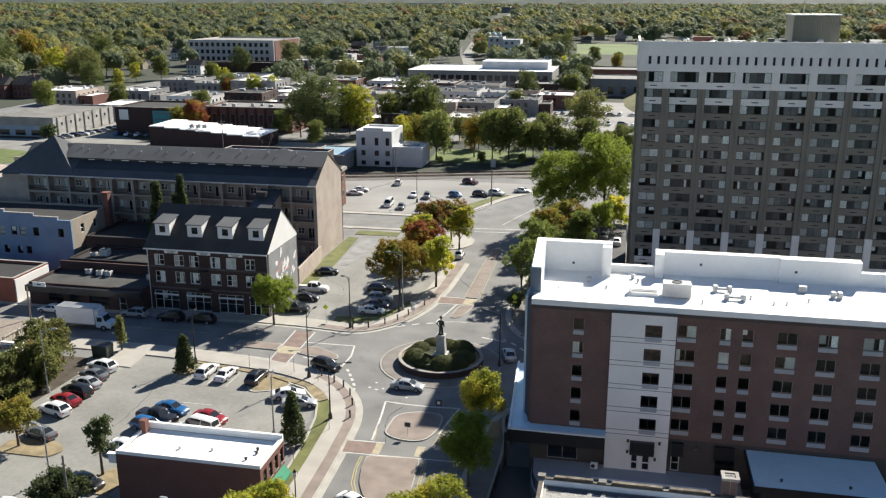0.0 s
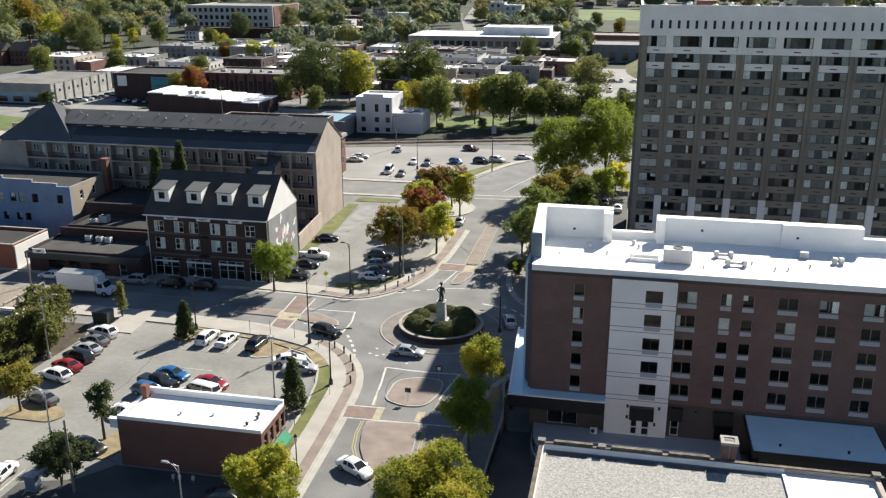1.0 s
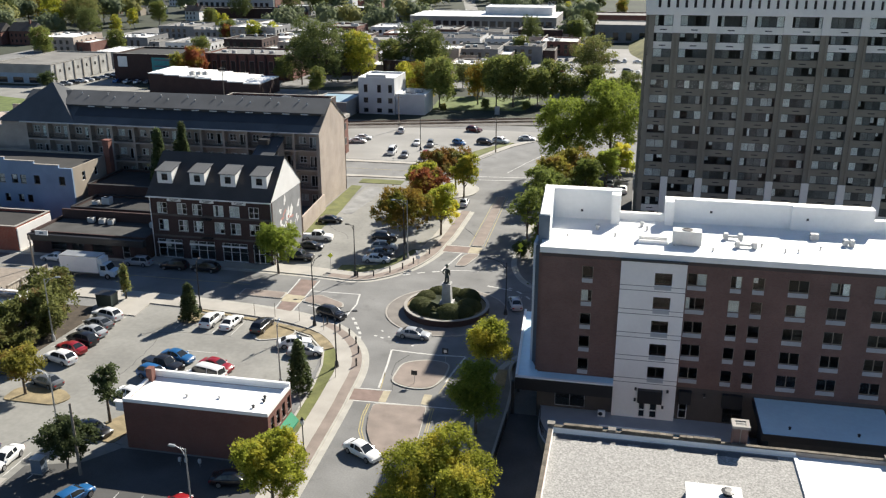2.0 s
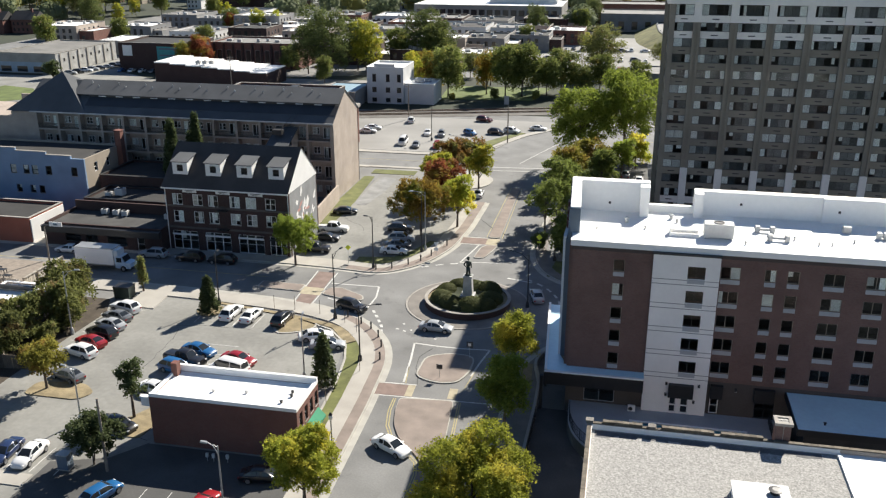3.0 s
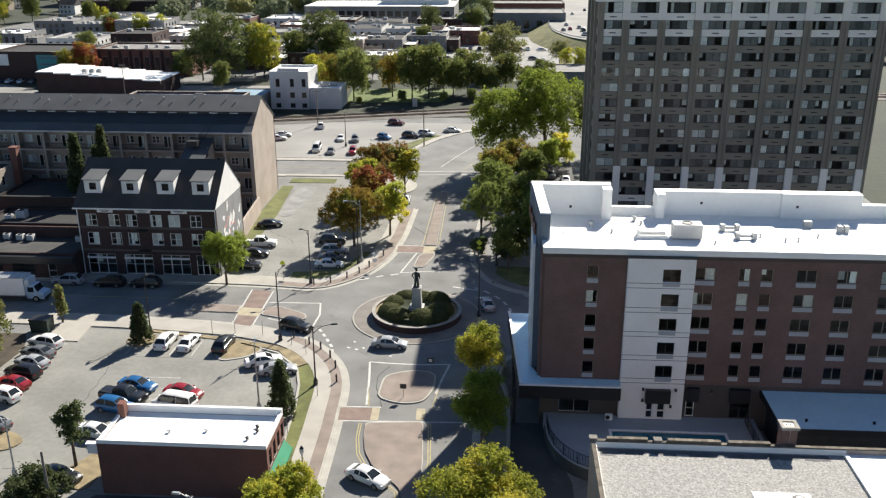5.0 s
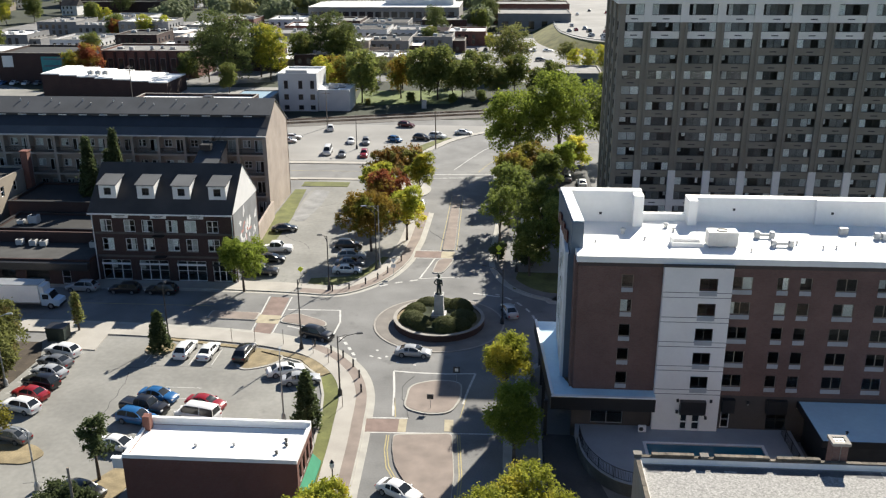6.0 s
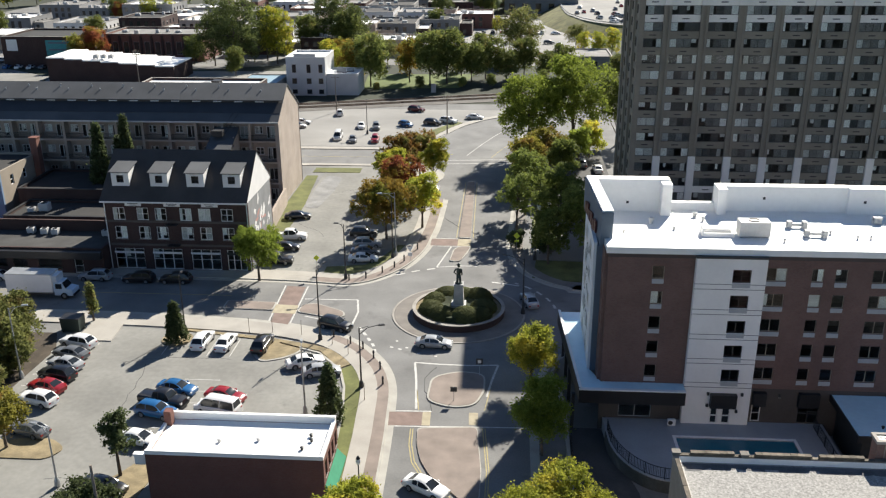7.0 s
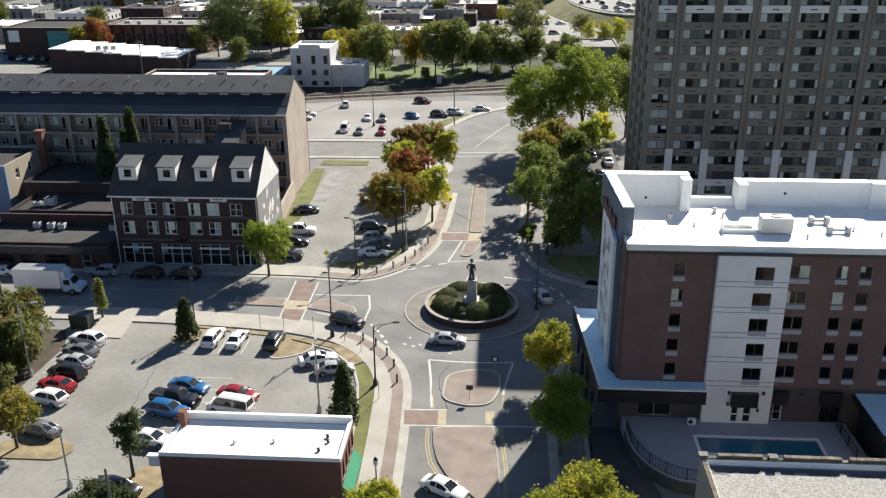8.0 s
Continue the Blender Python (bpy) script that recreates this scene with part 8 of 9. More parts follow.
pole(-93.2, 119.4, 7.8, 0, "weathered wooden utility pole in the street")
pole(-53.8, 70.8, 8.4, 0, "weathered wooden pole beside the mulch bed")
pole(-33.8, 225.5, 9.6, 1, "dark wooden utility pole beside the far car park")
pole(-66.0, 250.0, 10.0, 1, "dark wooden utility pole by the railway")
pole(-126.0, 262.0, 15.0, 2, "tall wooden utility pole behind the apartment house")
pole(-75, 196.9, 9.5, 1, "wooden utility pole along the cross street")
for x, y, w, d, h, m, label in ((-76.2, 112.6, 2.4, 1.8, 1.9, mat("dark_green_steel", (0.0228, 0.038, 0.0342), 0.6, 0.15, 1, 5), "dark green rubbish container beside the street"),):
    t = thing("rubbish_container", (x, y, 0.03), label, "rubbish container")
    part("bin", Shape().prism([(x - w / 2, y - d / 2), (x + w / 2, y - d / 2), (x + w / 2, y + d / 2), (x - w / 2, y + d / 2)], 0.15, h, -0.06), m, t)
    part("lid", Shape().box(x - w / 2 - 0.1, y - d / 2 - 0.1, h, x + w / 2 + 0.1, y + d / 2 + 0.1, h + 0.1), BLACK, t)
    part("foot", Shape().box(x - w / 2 + 0.1, y - d / 2, 0.03, x - w / 2 + 0.3, y + d / 2, 0.15).box(x + w / 2 - 0.3, y - d / 2, 0.03, x + w / 2 - 0.1, y + d / 2, 0.15), BLACK, t)
cab = thing("utility_box", (-58.2, 70.4, 0.05), "grey-blue utility box beside the mulch bed", "utility box")
part("casing", Shape().box(-58.9, 70.0, 0.1, -57.7, 71.0, 1.7), BLUE_WALL, cab)
part("top", Shape().box(-58.95, 69.95, 1.7, -57.65, 71.05, 1.78), STEEL, cab)
part("plinth", Shape().box(-59.0, 69.9, 0.02, -57.6, 71.1, 0.1), CONCRETE, cab)
for x, y in ((-44.6, 74.6), (-43.9, 74.6), (-42.4, 74.7)):
    g = thing("gas_meter", (x, y, 0.02), "small pale meter against the brick building", "meter")
    part("body", Shape().box(x - 0.14, y - 0.12, 0.5, x + 0.14, y + 0.12, 0.95), UNIT, g)
    part("pipe", Shape().tube((x, y, 0.0), (x, y, 0.5), 0.04), STEEL, g)

# low wall and rail between hotel and pavement
solo("garden_wall", band(smooth_line([(-12.6, 72), (-12.5, 84), (-12.4, 92), (-12.6, 98), (-13.4, 102.6), (-12.8, 105.5)]), -0.15, 0.2, -0.1, 0.8), CONCRETE, "low concrete wall beside the hotel pavement", "wall", "structure")
fence([(-12.3, 73), (-12.2, 84), (-12.1, 90)], 0.15, 1.5, 2.0, "black metal rail beside the hotel ramp")
solo("planting_bed", Shape().prism([(-15, 98), (-13.5, 98), (-13.8, 103), (-15, 103)], 0.1, 0.2), DRY, "dark mulch bed under the street tree", "mulch bed", "structure")


# ---- railway ----
RW = [(-330, 178.3), (-150, 232.3), (-81, 253), (-31, 268), (40, 289), (200, 320)]
solo("gravel_bed", band(RW, -4.5, 7.5, -0.4, 0.06), BALLAST, "brown-grey railway ballast", "railway bed", "structure")
for off in (-0.2, 4.3):
    tr = thing("railway_track", (-81, 253, 0.05), "rusty railway track on ballast", "railway track")
    d = Vector((69, 20.7)).normalized()
    for k in range(135):
        c = Vector(offset([(-150, 232.3), (-81, 253)], off + 0.7)[0]) + d * (0.75 * k)
        put("sleeper", kept("sleeper", lambda: mesh("sleeper", Shape().box(-0.12, -1.25, 0, 0.12, 1.25, 0.09), WOODPOLE)), tr, (c.x, c.y, 0.05), math.degrees(math.atan2(d.y, d.x)))
    for g in (0, 1.435):
        part("rail", band(RW, off + g - 0.04, off + g + 0.04, 0.1, 0.3), RAIL, tr)


# ---- far streets and lots ----
def lot(pts, material, label, z=0.0, name="pavement", category="car park"):
    solo(name, Shape().prism(pts, -0.5, z), material, label, category, "structure")


lot([(-45, 330), (10, 330), (20, 385), (6, 470), (-28, 470), (-40, 420), (-58, 400)], OLD_LOT, "bleached pale parking ground beyond the trees")
lot([(-260, 262), (-175, 264), (-172, 300), (-196, 316), (-212, 345), (-232, 350), (-222, 302), (-260, 300)], LOT, "grey paved yard by the old warehouse")
lot([(-222, 262), (-201, 251), (-194, 258), (-196, 264), (-206, 275), (-220, 279)], LAWN, "rounded mown lawn by the old warehouse", 0.06, "grass_verge", "grass")
lot([(-330, 262), (-262, 262), (-262, 300), (-330, 296)], GRASS, "mown grass plot beside a street", name="grass_verge", category="grass")
lot([(-64, 284), (-34, 287), (-30, 312), (-66, 310)], LAWN, "sunny mown grass behind the railway", name="grass_verge", category="grass")
lot([(-50, 866), (260, 900), (300, 1060), (-62, 1060)], FIELD, "wide mown green field far off", name="grass_field", category="grass")
lot([(-330, 345), (-245, 350), (-232, 372), (-330, 380)], ASPHALT, "grey parking ground behind the warehouse")
lot([(-300, 352), (-232, 352), (-190, 318), (-125, 318), (-96, 330), (-46, 330), (-30, 480), (-60, 548), (-300, 548)], ASPHALT, "grey asphalt streets and yards of the old downtown", -0.03)
lot([(-170, 262), (-90, 286), (-90, 316), (-172, 312)], OLD_LOT, "grey gravel yard behind the railway", -0.02)
# raised highway on a grassed bank
HIGH = smooth_line([(62, 398), (30.1, 410), (18, 422), (11.7, 440), (8.4, 463), (9, 520), (16, 600), (34, 720)])
FOOT = offset(HIGH, 11)
bank = Shape()
for (x0, y0), (x1, y1) in zip(HIGH, FOOT):
    bank.v += [(x0, y0, 4.9), (x1, y1, -0.2), (x0, y0, -0.2)]
for k in range(len(HIGH) - 1):
    u = 3 * k
    bank.f += [(u, u + 3, u + 4, u + 1), (u + 1, u + 4, u + 5, u + 2), (u + 2, u + 5, u + 3, u)]
bank.f += [(0, 1, 2), (3 * len(HIGH) - 1, 3 * len(HIGH) - 2, 3 * len(HIGH) - 3)]
solo("embankment", bank, ROUGH_GRASS, "rough green embankment below the highway", "embankment", "structure")
solo("road", band(HIGH, -40, 0, -0.3, 5.0), OLD_LOT, "broad pale raised highway curving away", "road", "structure")
guard = thing("guard_rail", (30.1, 410, 5.0), "steel guard rail along the highway", "guard rail")
part("rail", band(HIGH, -0.6, -0.5, 5.5, 5.85), STEEL, guard)
for x, y in offset(HIGH, -0.45):
    put("post", kept("guard_post", lambda: mesh("post", Shape().box(-0.06, -0.06, 0, 0.06, 0.06, 0.8), STEEL)), guard, (x, y, 5.0))
FAR_ROAD = [(-92, 548), (-147, 816), (-212, 1284), (-330, 2400), (-499, 4215)]
solo("road", band(FAR_ROAD, -5, 5, -0.3, 0.05), LOT, "long pale road running to the distance", "road", "structure")
for k in range(26):
    t = k / 26
    p, q = HIGH[int(6 + t * 30)], HIGH[int(7 + t * 30)]
    rr = random.Random(k)
    d = rr.choice((5, 9, 14, 21, 26, 31))
    o = offset([p, q], -d)
    car(rr.choice(("sedan", "sport_utility_vehicle")), rr.choice(("white", "black", "grey", "silver", "red")), o[0][0], o[0][1], math.degrees(math.atan2(q[1] - p[1], q[0] - p[0])), "far off on the highway", 5.0, True)
rr = random.Random(77)
for k in range(30):
    car(rr.choice(("sedan", "sport_utility_vehicle", "pickup_truck")), rr.choice(("white", "black", "grey", "silver", "red", "white")), -38 + (k % 10) * 4.4 + rr.uniform(-1, 1), 352 + (k // 10) * 32 + rr.uniform(-3, 3), rr.choice((88, 96, 5)), "parked on the far pale parking ground", 0.0, True)
for k in range(11):
    car(rr.choice(("sedan", "sport_utility_vehicle")), rr.choice(("white", "white", "silver", "grey", "black")), -213 + 0.9 * k + rr.uniform(-.3, .3), 303 + 3.6 * k, 10, "parked beside the old warehouse", 0.0, True)
for k in range(5):
    car("sedan", ("blue", "white", "white", "grey", "black")[k], -197 + 4.4 * k, 317, 95, "parked before the mural wall", 0.0, True)


# ---- far buildings ----
def pane_data(w, h, material=None):
    return kept(("far_window", w, h), lambda: mesh("window", Shape().box(-w / 2, -0.03, 0, w / 2, 0.1, h), CAR_GLASS))


def frame_data(w, h):
    def make():
        s = Shape().wall(-w / 2 - 0.08, w / 2 + 0.08, -0.12, h + 0.12, -0.07, 0.02, [(-w / 2, w / 2, 0, h)])
        return mesh("frame", s, STONE)
    return kept(("far_frame", w, h), make)


def far_windows(b, xs, y, zs, w, h, turn=0, x=None, framed=True):
    for z in zs:
        for u in xs:
            at = (u, y, z) if turn == 0 else (x, u, z)
            ob = put("window", pane_data(w, h), b, at, turn)
            if framed:
                f = new("frame", frame_data(w, h))
                f.parent = ob


def clutter(x0, y0, x1, y1, z, n, seed):
    r = random.Random(seed)
    for _ in range(n):
        x, y, w = r.uniform(x0 + 1, x1 - 3), r.uniform(y0 + 1, y1 - 3), r.uniform(1.0, 2.2)
        u = thing("roof_unit", (x, y, z), "grey roof unit on a flat roof", "roof unit")
        part("casing", Shape().box(x, y, z, x + w, y + w * 0.8, z + r.uniform(0.8, 1.5)), UNIT, u)
        part("curb", Shape().box(x - 0.15, y - 0.15, z, x + w + 0.15, y + w * 0.8 + 0.15, z + 0.15), DARK_METAL, u)


rb = thing("relay_box", (-41.5, 279.5, 0), "pale metal relay box beside the railway", "relay box")
part("casing", Shape().box(-42.2, 279, 0.1, -40.8, 280, 2.4), UNIT, rb)
part("roof", Shape().box(-42.3, 278.9, 2.4, -40.7, 280.1, 2.5), STEEL, rb)
part("plinth", Shape().box(-42.3, 278.9, -0.05, -40.7, 280.1, 0.1), CONCRETE, rb)
wb = flat_block("white_building", -85.0, 272.5, -73.2, 287, 11.4, STUCCO_WHITE, WHITE_ROOF, "three-storey white painted brick building by the railway", "building", 0.5, WHITE_ROOF)
part("parapet_step", Shape().box(-82.5, 272.45, 11.5, -76, 272.95, 12.4), STUCCO_WHITE, wb)
far_windows(wb, (-82.6, -78.2, -74.6), 272.5, (6.9,), 1.1, 2.3)
far_windows(wb, (-82.6, -78.2, -74.6), 272.5, (3.6,), 1.3, 1.5)
far_windows(wb, (-82.6, -78.2, -74.6), 272.5, (0.6,), 1.4, 1.2)
flat_block("white_annex", -73.1, 273.4, -63.6, 285, 6.4, STUCCO_WHITE, WHITE_ROOF, "low white annex of the white building", "building", 0.3, WHITE_ROOF)
clutter(-73, 276, -64, 285, 6.1, 4, 3)
bb = flat_block("brick_store", -112, 210.6, -71.7, 219.5, 10.0, RED_BRICK, GREY_ROOF, "dark brick building behind the apartment house", "building", 0.6)
far_windows(bb, (213, 217), 0, (6.4, 2.6), 1.2, 1.6, 90, -71.7)
part("cornice", Shape().box(-71.7, 210.3, 9.2, -71.3, 219.9, 10.0), STONE, bb)
rear = flat_block("brick_store", -116, 219.6, -84.0, 247, 9.6, DARK_BRICK, WHITE_ROOF, "dark brick store with a pale roof by the railway", "building", 0.6)
clutter(-114, 221, -86, 244, 9.0, 6, 5)
part("stair_head", Shape().box(-92.5, 226, 9.0, -90.5, 228.4, 12.6), DARK_METAL, rear)
flat_block("grey_shed", -98, 262.5, -86, 280, 5.0, STUCCO_GREY, mat("pale_blue_roof", (0.228, 0.342, 0.418), 0.6, 0.1, 0.5, 4), "low shed with a pale blue roof by the railway", "shed", 0.2)
st = thing("stepped_store", (-146, 300, 0), "long dark red brick store with a stepped white roof", "store")
for k in range(7):
    x0 = -168.8 + 6.0 * k
    hgt = 7.9 - 0.42 * k
    part("wall", Shape().box(x0, 292, 0, x0 + 6.0, 310, hgt - 0.35), DARK_BRICK, st)
    part("roof", Shape().box(x0 - 0.05, 291.9, hgt - 0.35, x0 + 6.05, 310.1, hgt), WHITE_ROOF, st, "white stepped roof")
for x in (-154, -151.5, -149):
    condenser(x, 294, 7.2, 1.6, 1.4, 1.2, "grey unit on the white stepped roof")
ow = flat_block("old_warehouse", -243, 306, -217.5, 348, 7.6, mat("pale_worn_render", (0.319, 0.312, 0.289), 0.9, 0.2, 0.2, 3, stain=((0.25, 0.24, 0.22), 0.4, 0.58)), mat("streaked_roof", (0.19, 0.182, 0.167), 0.9, 0.2, 0.2, 2), "old pale rendered warehouse with a streaked flat roof", "warehouse", 0.4)
part("side_face", Shape().box(-217.5, 306.1, 0.1, -217.42, 347.9, 7.2), mat("stained_white_render", (0.4, 0.395, 0.375), 0.9, 0.25, 0.4, 3, stain=((0.2, 0.19, 0.18), 0.5, 0.6)), ow, "stained white side wall")
for k in range(7):
    part("pilaster", Shape().box(-217.42, 308.5 + 6.0 * k, 0, -217.1, 309.1 + 6.0 * k, 7.4), STONE, ow)
far_windows(ow, [311.5 + 6.0 * k for k in range(6)], 0, (4.2,), 0.9, 1.0, 90, -217.42)
part("shop_front", Shape().box(-243, 305.9, 0.3, -218.5, 306, 4.2), mat("pale_blue_front", (0.3, 0.38, 0.46), 0.8, 0.12, 0.5, 3), ow, "pale blue shop front")
far_windows(ow, [-239 + 7 * k for k in range(3)], 305.9, (0.6,), 4.4, 2.0)
mb = flat_block("mural_building", -199.8, 321, -171, 345, 10.6, DARK_BRICK, TAR, "dark brick building with a teal painted wall sign", "building", 0.6)
part("wall_painting", Shape().box(-183.5, 320.96, 4.0, -172.5, 320.99, 9.4), TEAL, mb, "teal painted wall sign")
for k in range(4):
    part("painted_bar", Shape().box(-182.5, 320.93, 4.6 + 1.2 * k, -173.5 - (k % 2) * 2, 320.96, 5.2 + 1.2 * k), BLUE_WALL if k % 2 else TEAL, mb)
part("poster", Shape().box(-198, 320.95, 5.6, -194, 320.99, 9.6), SIGN_WHITE, mb, "square white poster")
pw2 = flat_block("brick_hall", -168, 335, -131, 356, 9.9, RED_BRICK, GREY_ROOF, "dark red brick hall with tall bays", "building", 0.6)
for k in range(9):
    part("buttress", Shape().box(-166.5 + 4 * k, 334.5, 0, -165.7 + 4 * k, 335, 9.4), DARK_BRICK, pw2)
far_windows(pw2, [-164 + 4 * k for k in range(8)], 335, (2.6,), 1.8, 4.4)
clutter(-166, 336, -132, 354, 9.3, 5, 9)
ch = flat_block("office_block", -341, 660, -270, 716, 20.0, mat("pale_grey_precast", (0.56, 0.53, 0.5), 0.85, 0.08, 0.1, 2), OLD_LOT, "wide pale stone office block among the trees", "office block", 0.8)
far_windows(ch, [-338.5 + 4.5 * k for k in range(15)], 660, (4.6, 9.8, 15.2), 2.4, 2.8)
part("brick_end", Shape().box(-269.95, 662, 0, -269.5, 714, 19.6), RED_BRICK, ch, "red brick end wall")
flat_block("brick_range", -318, 610, -246, 624, 7.0, DARK_BRICK, TAR, "low dark brick range before the office block", "building", 0.6)
lw = flat_block("long_warehouse", -124, 500, -42, 545, 12.6, mat("grey_block_wall", (0.251, 0.243, 0.228), 0.9, 0.12, 0.2, 3), WHITE_ROOF, "long factory building with a white roof", "warehouse", 0.3, WHITE_ROOF)
far_windows(lw, [-121 + 4.4 * k for k in range(18)], 500, (2.0, 7.0), 3.2, 3.2)
flat_block("roof_house", -84, 518, -46, 540, 16.6, STUCCO_WHITE, WHITE_ROOF, "raised white roof house on the factory", "building", 0.3, WHITE_ROOF)
ls = flat_block("low_shed", 0.5, 322, 17, 341, 4.6, STUCCO_GREY, GREY_ROOF, "low grey shed with a pale roof below the highway", "shed", 0.3)
far_windows(ls, (3, 7, 11), 322, (1.2,), 1.8, 1.6)
gb = flat_block("grey_store", -21, 500, 18, 530, 9.4, STUCCO_GREY, GREY_ROOF, "dark grey flat-roofed store", "store", 0.5)
far_windows(gb, [-17 + 7 * k for k in range(5)], 500, (1.2,), 3.0, 4.2)
flat_block("red_store", -24, 545, 20, 570, 11, RED_BRICK, GREY_ROOF, "red brick store with a pale roof", "store", 0.5)
gs = flat_block("grey_hall", -232, 360, -196, 380, 6.2, STUCCO_GREY, WHITE_ROOF, "low grey hall with a white roof", "hall", 0.3, WHITE_ROOF)
part("white_end", Shape().box(-232.1, 359.9, 0, -226, 359.98, 6.0), STUCCO_WHITE, gs, "white painted end wall")
far_windows(gs, (-218, -210), 360, (1.0,), 1.4, 2.0)
# downtown rows
rr = random.Random(19)
WALLS = [DARK_BRICK, STUCCO_GREY, STUCCO_GREY, TAN_BRICK, STUCCO_WHITE, RED_BRICK, DARK_BRICK]
ROOFS = [WHITE_ROOF, GREY_ROOF, TAR, WHITE_ROOF, GREY_ROOF]
TOWN = [(-216, 392, 7), (-190, 400, 9), (-160, 392, 7.5), (-131, 372, 8), (-122, 400, 8), (-98, 384, 9), (-78, 390, 7.6), (-150, 432, 8), (-122, 436, 9), (-96, 424, 8.4), (-70, 430, 8), (-112, 462, 8), (-88, 458, 8), (-176, 452, 8), (-205, 440, 9), (-232, 452, 7), (-66, 462, 7), (-140, 476, 8), (-262, 420, 6.5), (-168, 484, 7), (-96, 342, 7.4), (-72, 352, 6.8), (-124, 352, 7.6), (-58, 408, 7.2), (-44, 436, 7.0), (-150, 408, 7), (-184, 424, 7.5), (-262, 470, 7), (-292, 400, 6.5), (-232, 484, 8), (-60, 478, 8)]
for x, y, h in TOWN:
    w, d = rr.uniform(17, 25), rr.uniform(18, 27)
    hh = h + rr.uniform(-1.2, 1.4)
    b = flat_block("shop_block", x, y, x + w, y + d, hh, rr.choice(WALLS), rr.choice(ROOFS), rr.choice(("brick shop block with a flat roof", "old flat-roofed downtown shop block", "low downtown block with a pale roof")), "shop block", 0.6)
    far_windows(b, [x + 2 + 3.4 * k for k in range(int((w - 2) / 3.4))], y, (hh - 3.4, 1.0), 1.5, 1.9, framed=False)
    far_windows(b, [y + 3 + 4 * k for k in range(int((d - 3) / 4))], 0, (hh - 3.4,), 1.4, 1.8, 90, x + w, False)
    clutter(x, y, x + w, y + d, hh - 0.6, 5, int(abs(x)))
    low = hh * rr.uniform(0.5, 0.75)
    wing = flat_block("shop_wing", x + w + 0.1, y + 2, x + w + rr.uniform(5, 9), y + d - rr.uniform(2, 8), low, rr.choice(WALLS), rr.choice(ROOFS), rr.choice(("low flat-roofed wing of a shop block", "low rear wing with a pale flat roof")), "shop wing", 0.4)
    far_windows(wing, (x + w + 2.2,), y + 2, (1.0,), 1.4, 1.8, framed=False)
for x, y, w, d, h, m in ((-252, 770, 22, 14, 7, RED_BRICK), (-206, 872, 30, 18, 8, STUCCO_WHITE), (-122, 782, 13, 18, 19, UNIT), (-108.5, 778, 15, 20, 17, STUCCO_WHITE), (-166, 820, 12, 14, 7, STUCCO_GREY), (-150, 1010, 30, 16, 12, STUCCO_WHITE), (118, 1560, 60, 30, 10, DARK_BRICK), (-990, 4000, 260, 80, 24, STUCCO_WHITE), (-640, 3300, 200, 60, 18, STUCCO_WHITE), (-450, 3000, 90, 60, 18, STUCCO_GREY), (-60, 640, 30, 20, 8, STUCCO_GREY), (-250, 700, 30, 14, 8, STUCCO_WHITE), (60, 900, 60, 26, 12, DARK_BRICK), (-196, 1190, 30, 20, 10, STUCCO_WHITE)):
    b = flat_block("distant_building", x, y, x + w, y + d, h, m, WHITE_ROOF if h < 20 else GREY_ROOF, "distant pale building among trees", "building", 0.5)
    far_windows(b, [x + 3 + 5 * k for k in range(int((w - 3) / 5))], y, (h - 4, max(1.0, h - 9)), 2.2, 2.4, framed=False)

for x, y, w, d, h, m, label in ((-262, 648, 26, 14, 6.5, STUCCO_WHITE, "low white store beyond the old town"), (-214, 632, 30, 18, 7.0, DARK_BRICK, "dark brick works with a white roof"), (-178, 640, 26, 16, 6.0, STUCCO_WHITE, "white single-storey works with a pale roof"), (-226, 722, 24, 12, 6.5, RED_BRICK, "red brick works among trees"), (-184, 694, 26, 16, 6.0, STUCCO_GREY, "grey works with a white roof"), (-232, 806, 34, 16, 8.0, STUCCO_WHITE, "white store beside the far road"), (-158, 600, 34, 20, 7.0, STUCCO_GREY, "grey store with a white roof")):
    b = flat_block("works_building", x, y, x + w, y + d, h, m, WHITE_ROOF, label, "works", 0.4)
    far_windows(b, [x + 3 + 5 * k for k in range(int((w - 3) / 5))], y, (1.4,), 2.4, 2.4, framed=False)
# grain silos beside the far works
for k in range(3):
    silo = thing("silo", (-131.5 + 5.0 * k, 846, 0), "pale blue-white steel silo beside a far works", "silo")
    part("shell", Shape().ring(-131.5 + 5.0 * k, 846, [(2.3, 0), (2.3, 19.0), (1.2, 20.4), (0.1, 20.6)], 16), mat("pale_silo_steel", (0.56, 0.64, 0.68), 0.5, 0.08, 0.3, 3), silo)
# lattice radio mast in the woods
mast = thing("radio_mast", (-400, 965, 0), "thin grey steel lattice radio mast among trees", "radio mast")
for dx, dy in ((-1, -1), (1, -1), (1, 1), (-1, 1)):
    part("leg", Shape().tube((-400 + 2.6 * dx, 965 + 2.6 * dy, 0), (-400 + 0.5 * dx, 965 + 0.5 * dy, 52), 0.16), STEEL, mast)
for k in range(12):
    r0, r1, z0, z1 = 2.6 - 0.175 * k, 2.425 - 0.175 * k, 4.33 * k, 4.33 * (k + 1)
    part("brace", Shape().tube((-400 - r0, 965 - r0, z0), (-400 + r1, 965 - r1, z1), 0.09).tube((-400 + r0, 965 - r0, z0), (-400 - r1, 965 - r1, z1), 0.09), STEEL, mast)


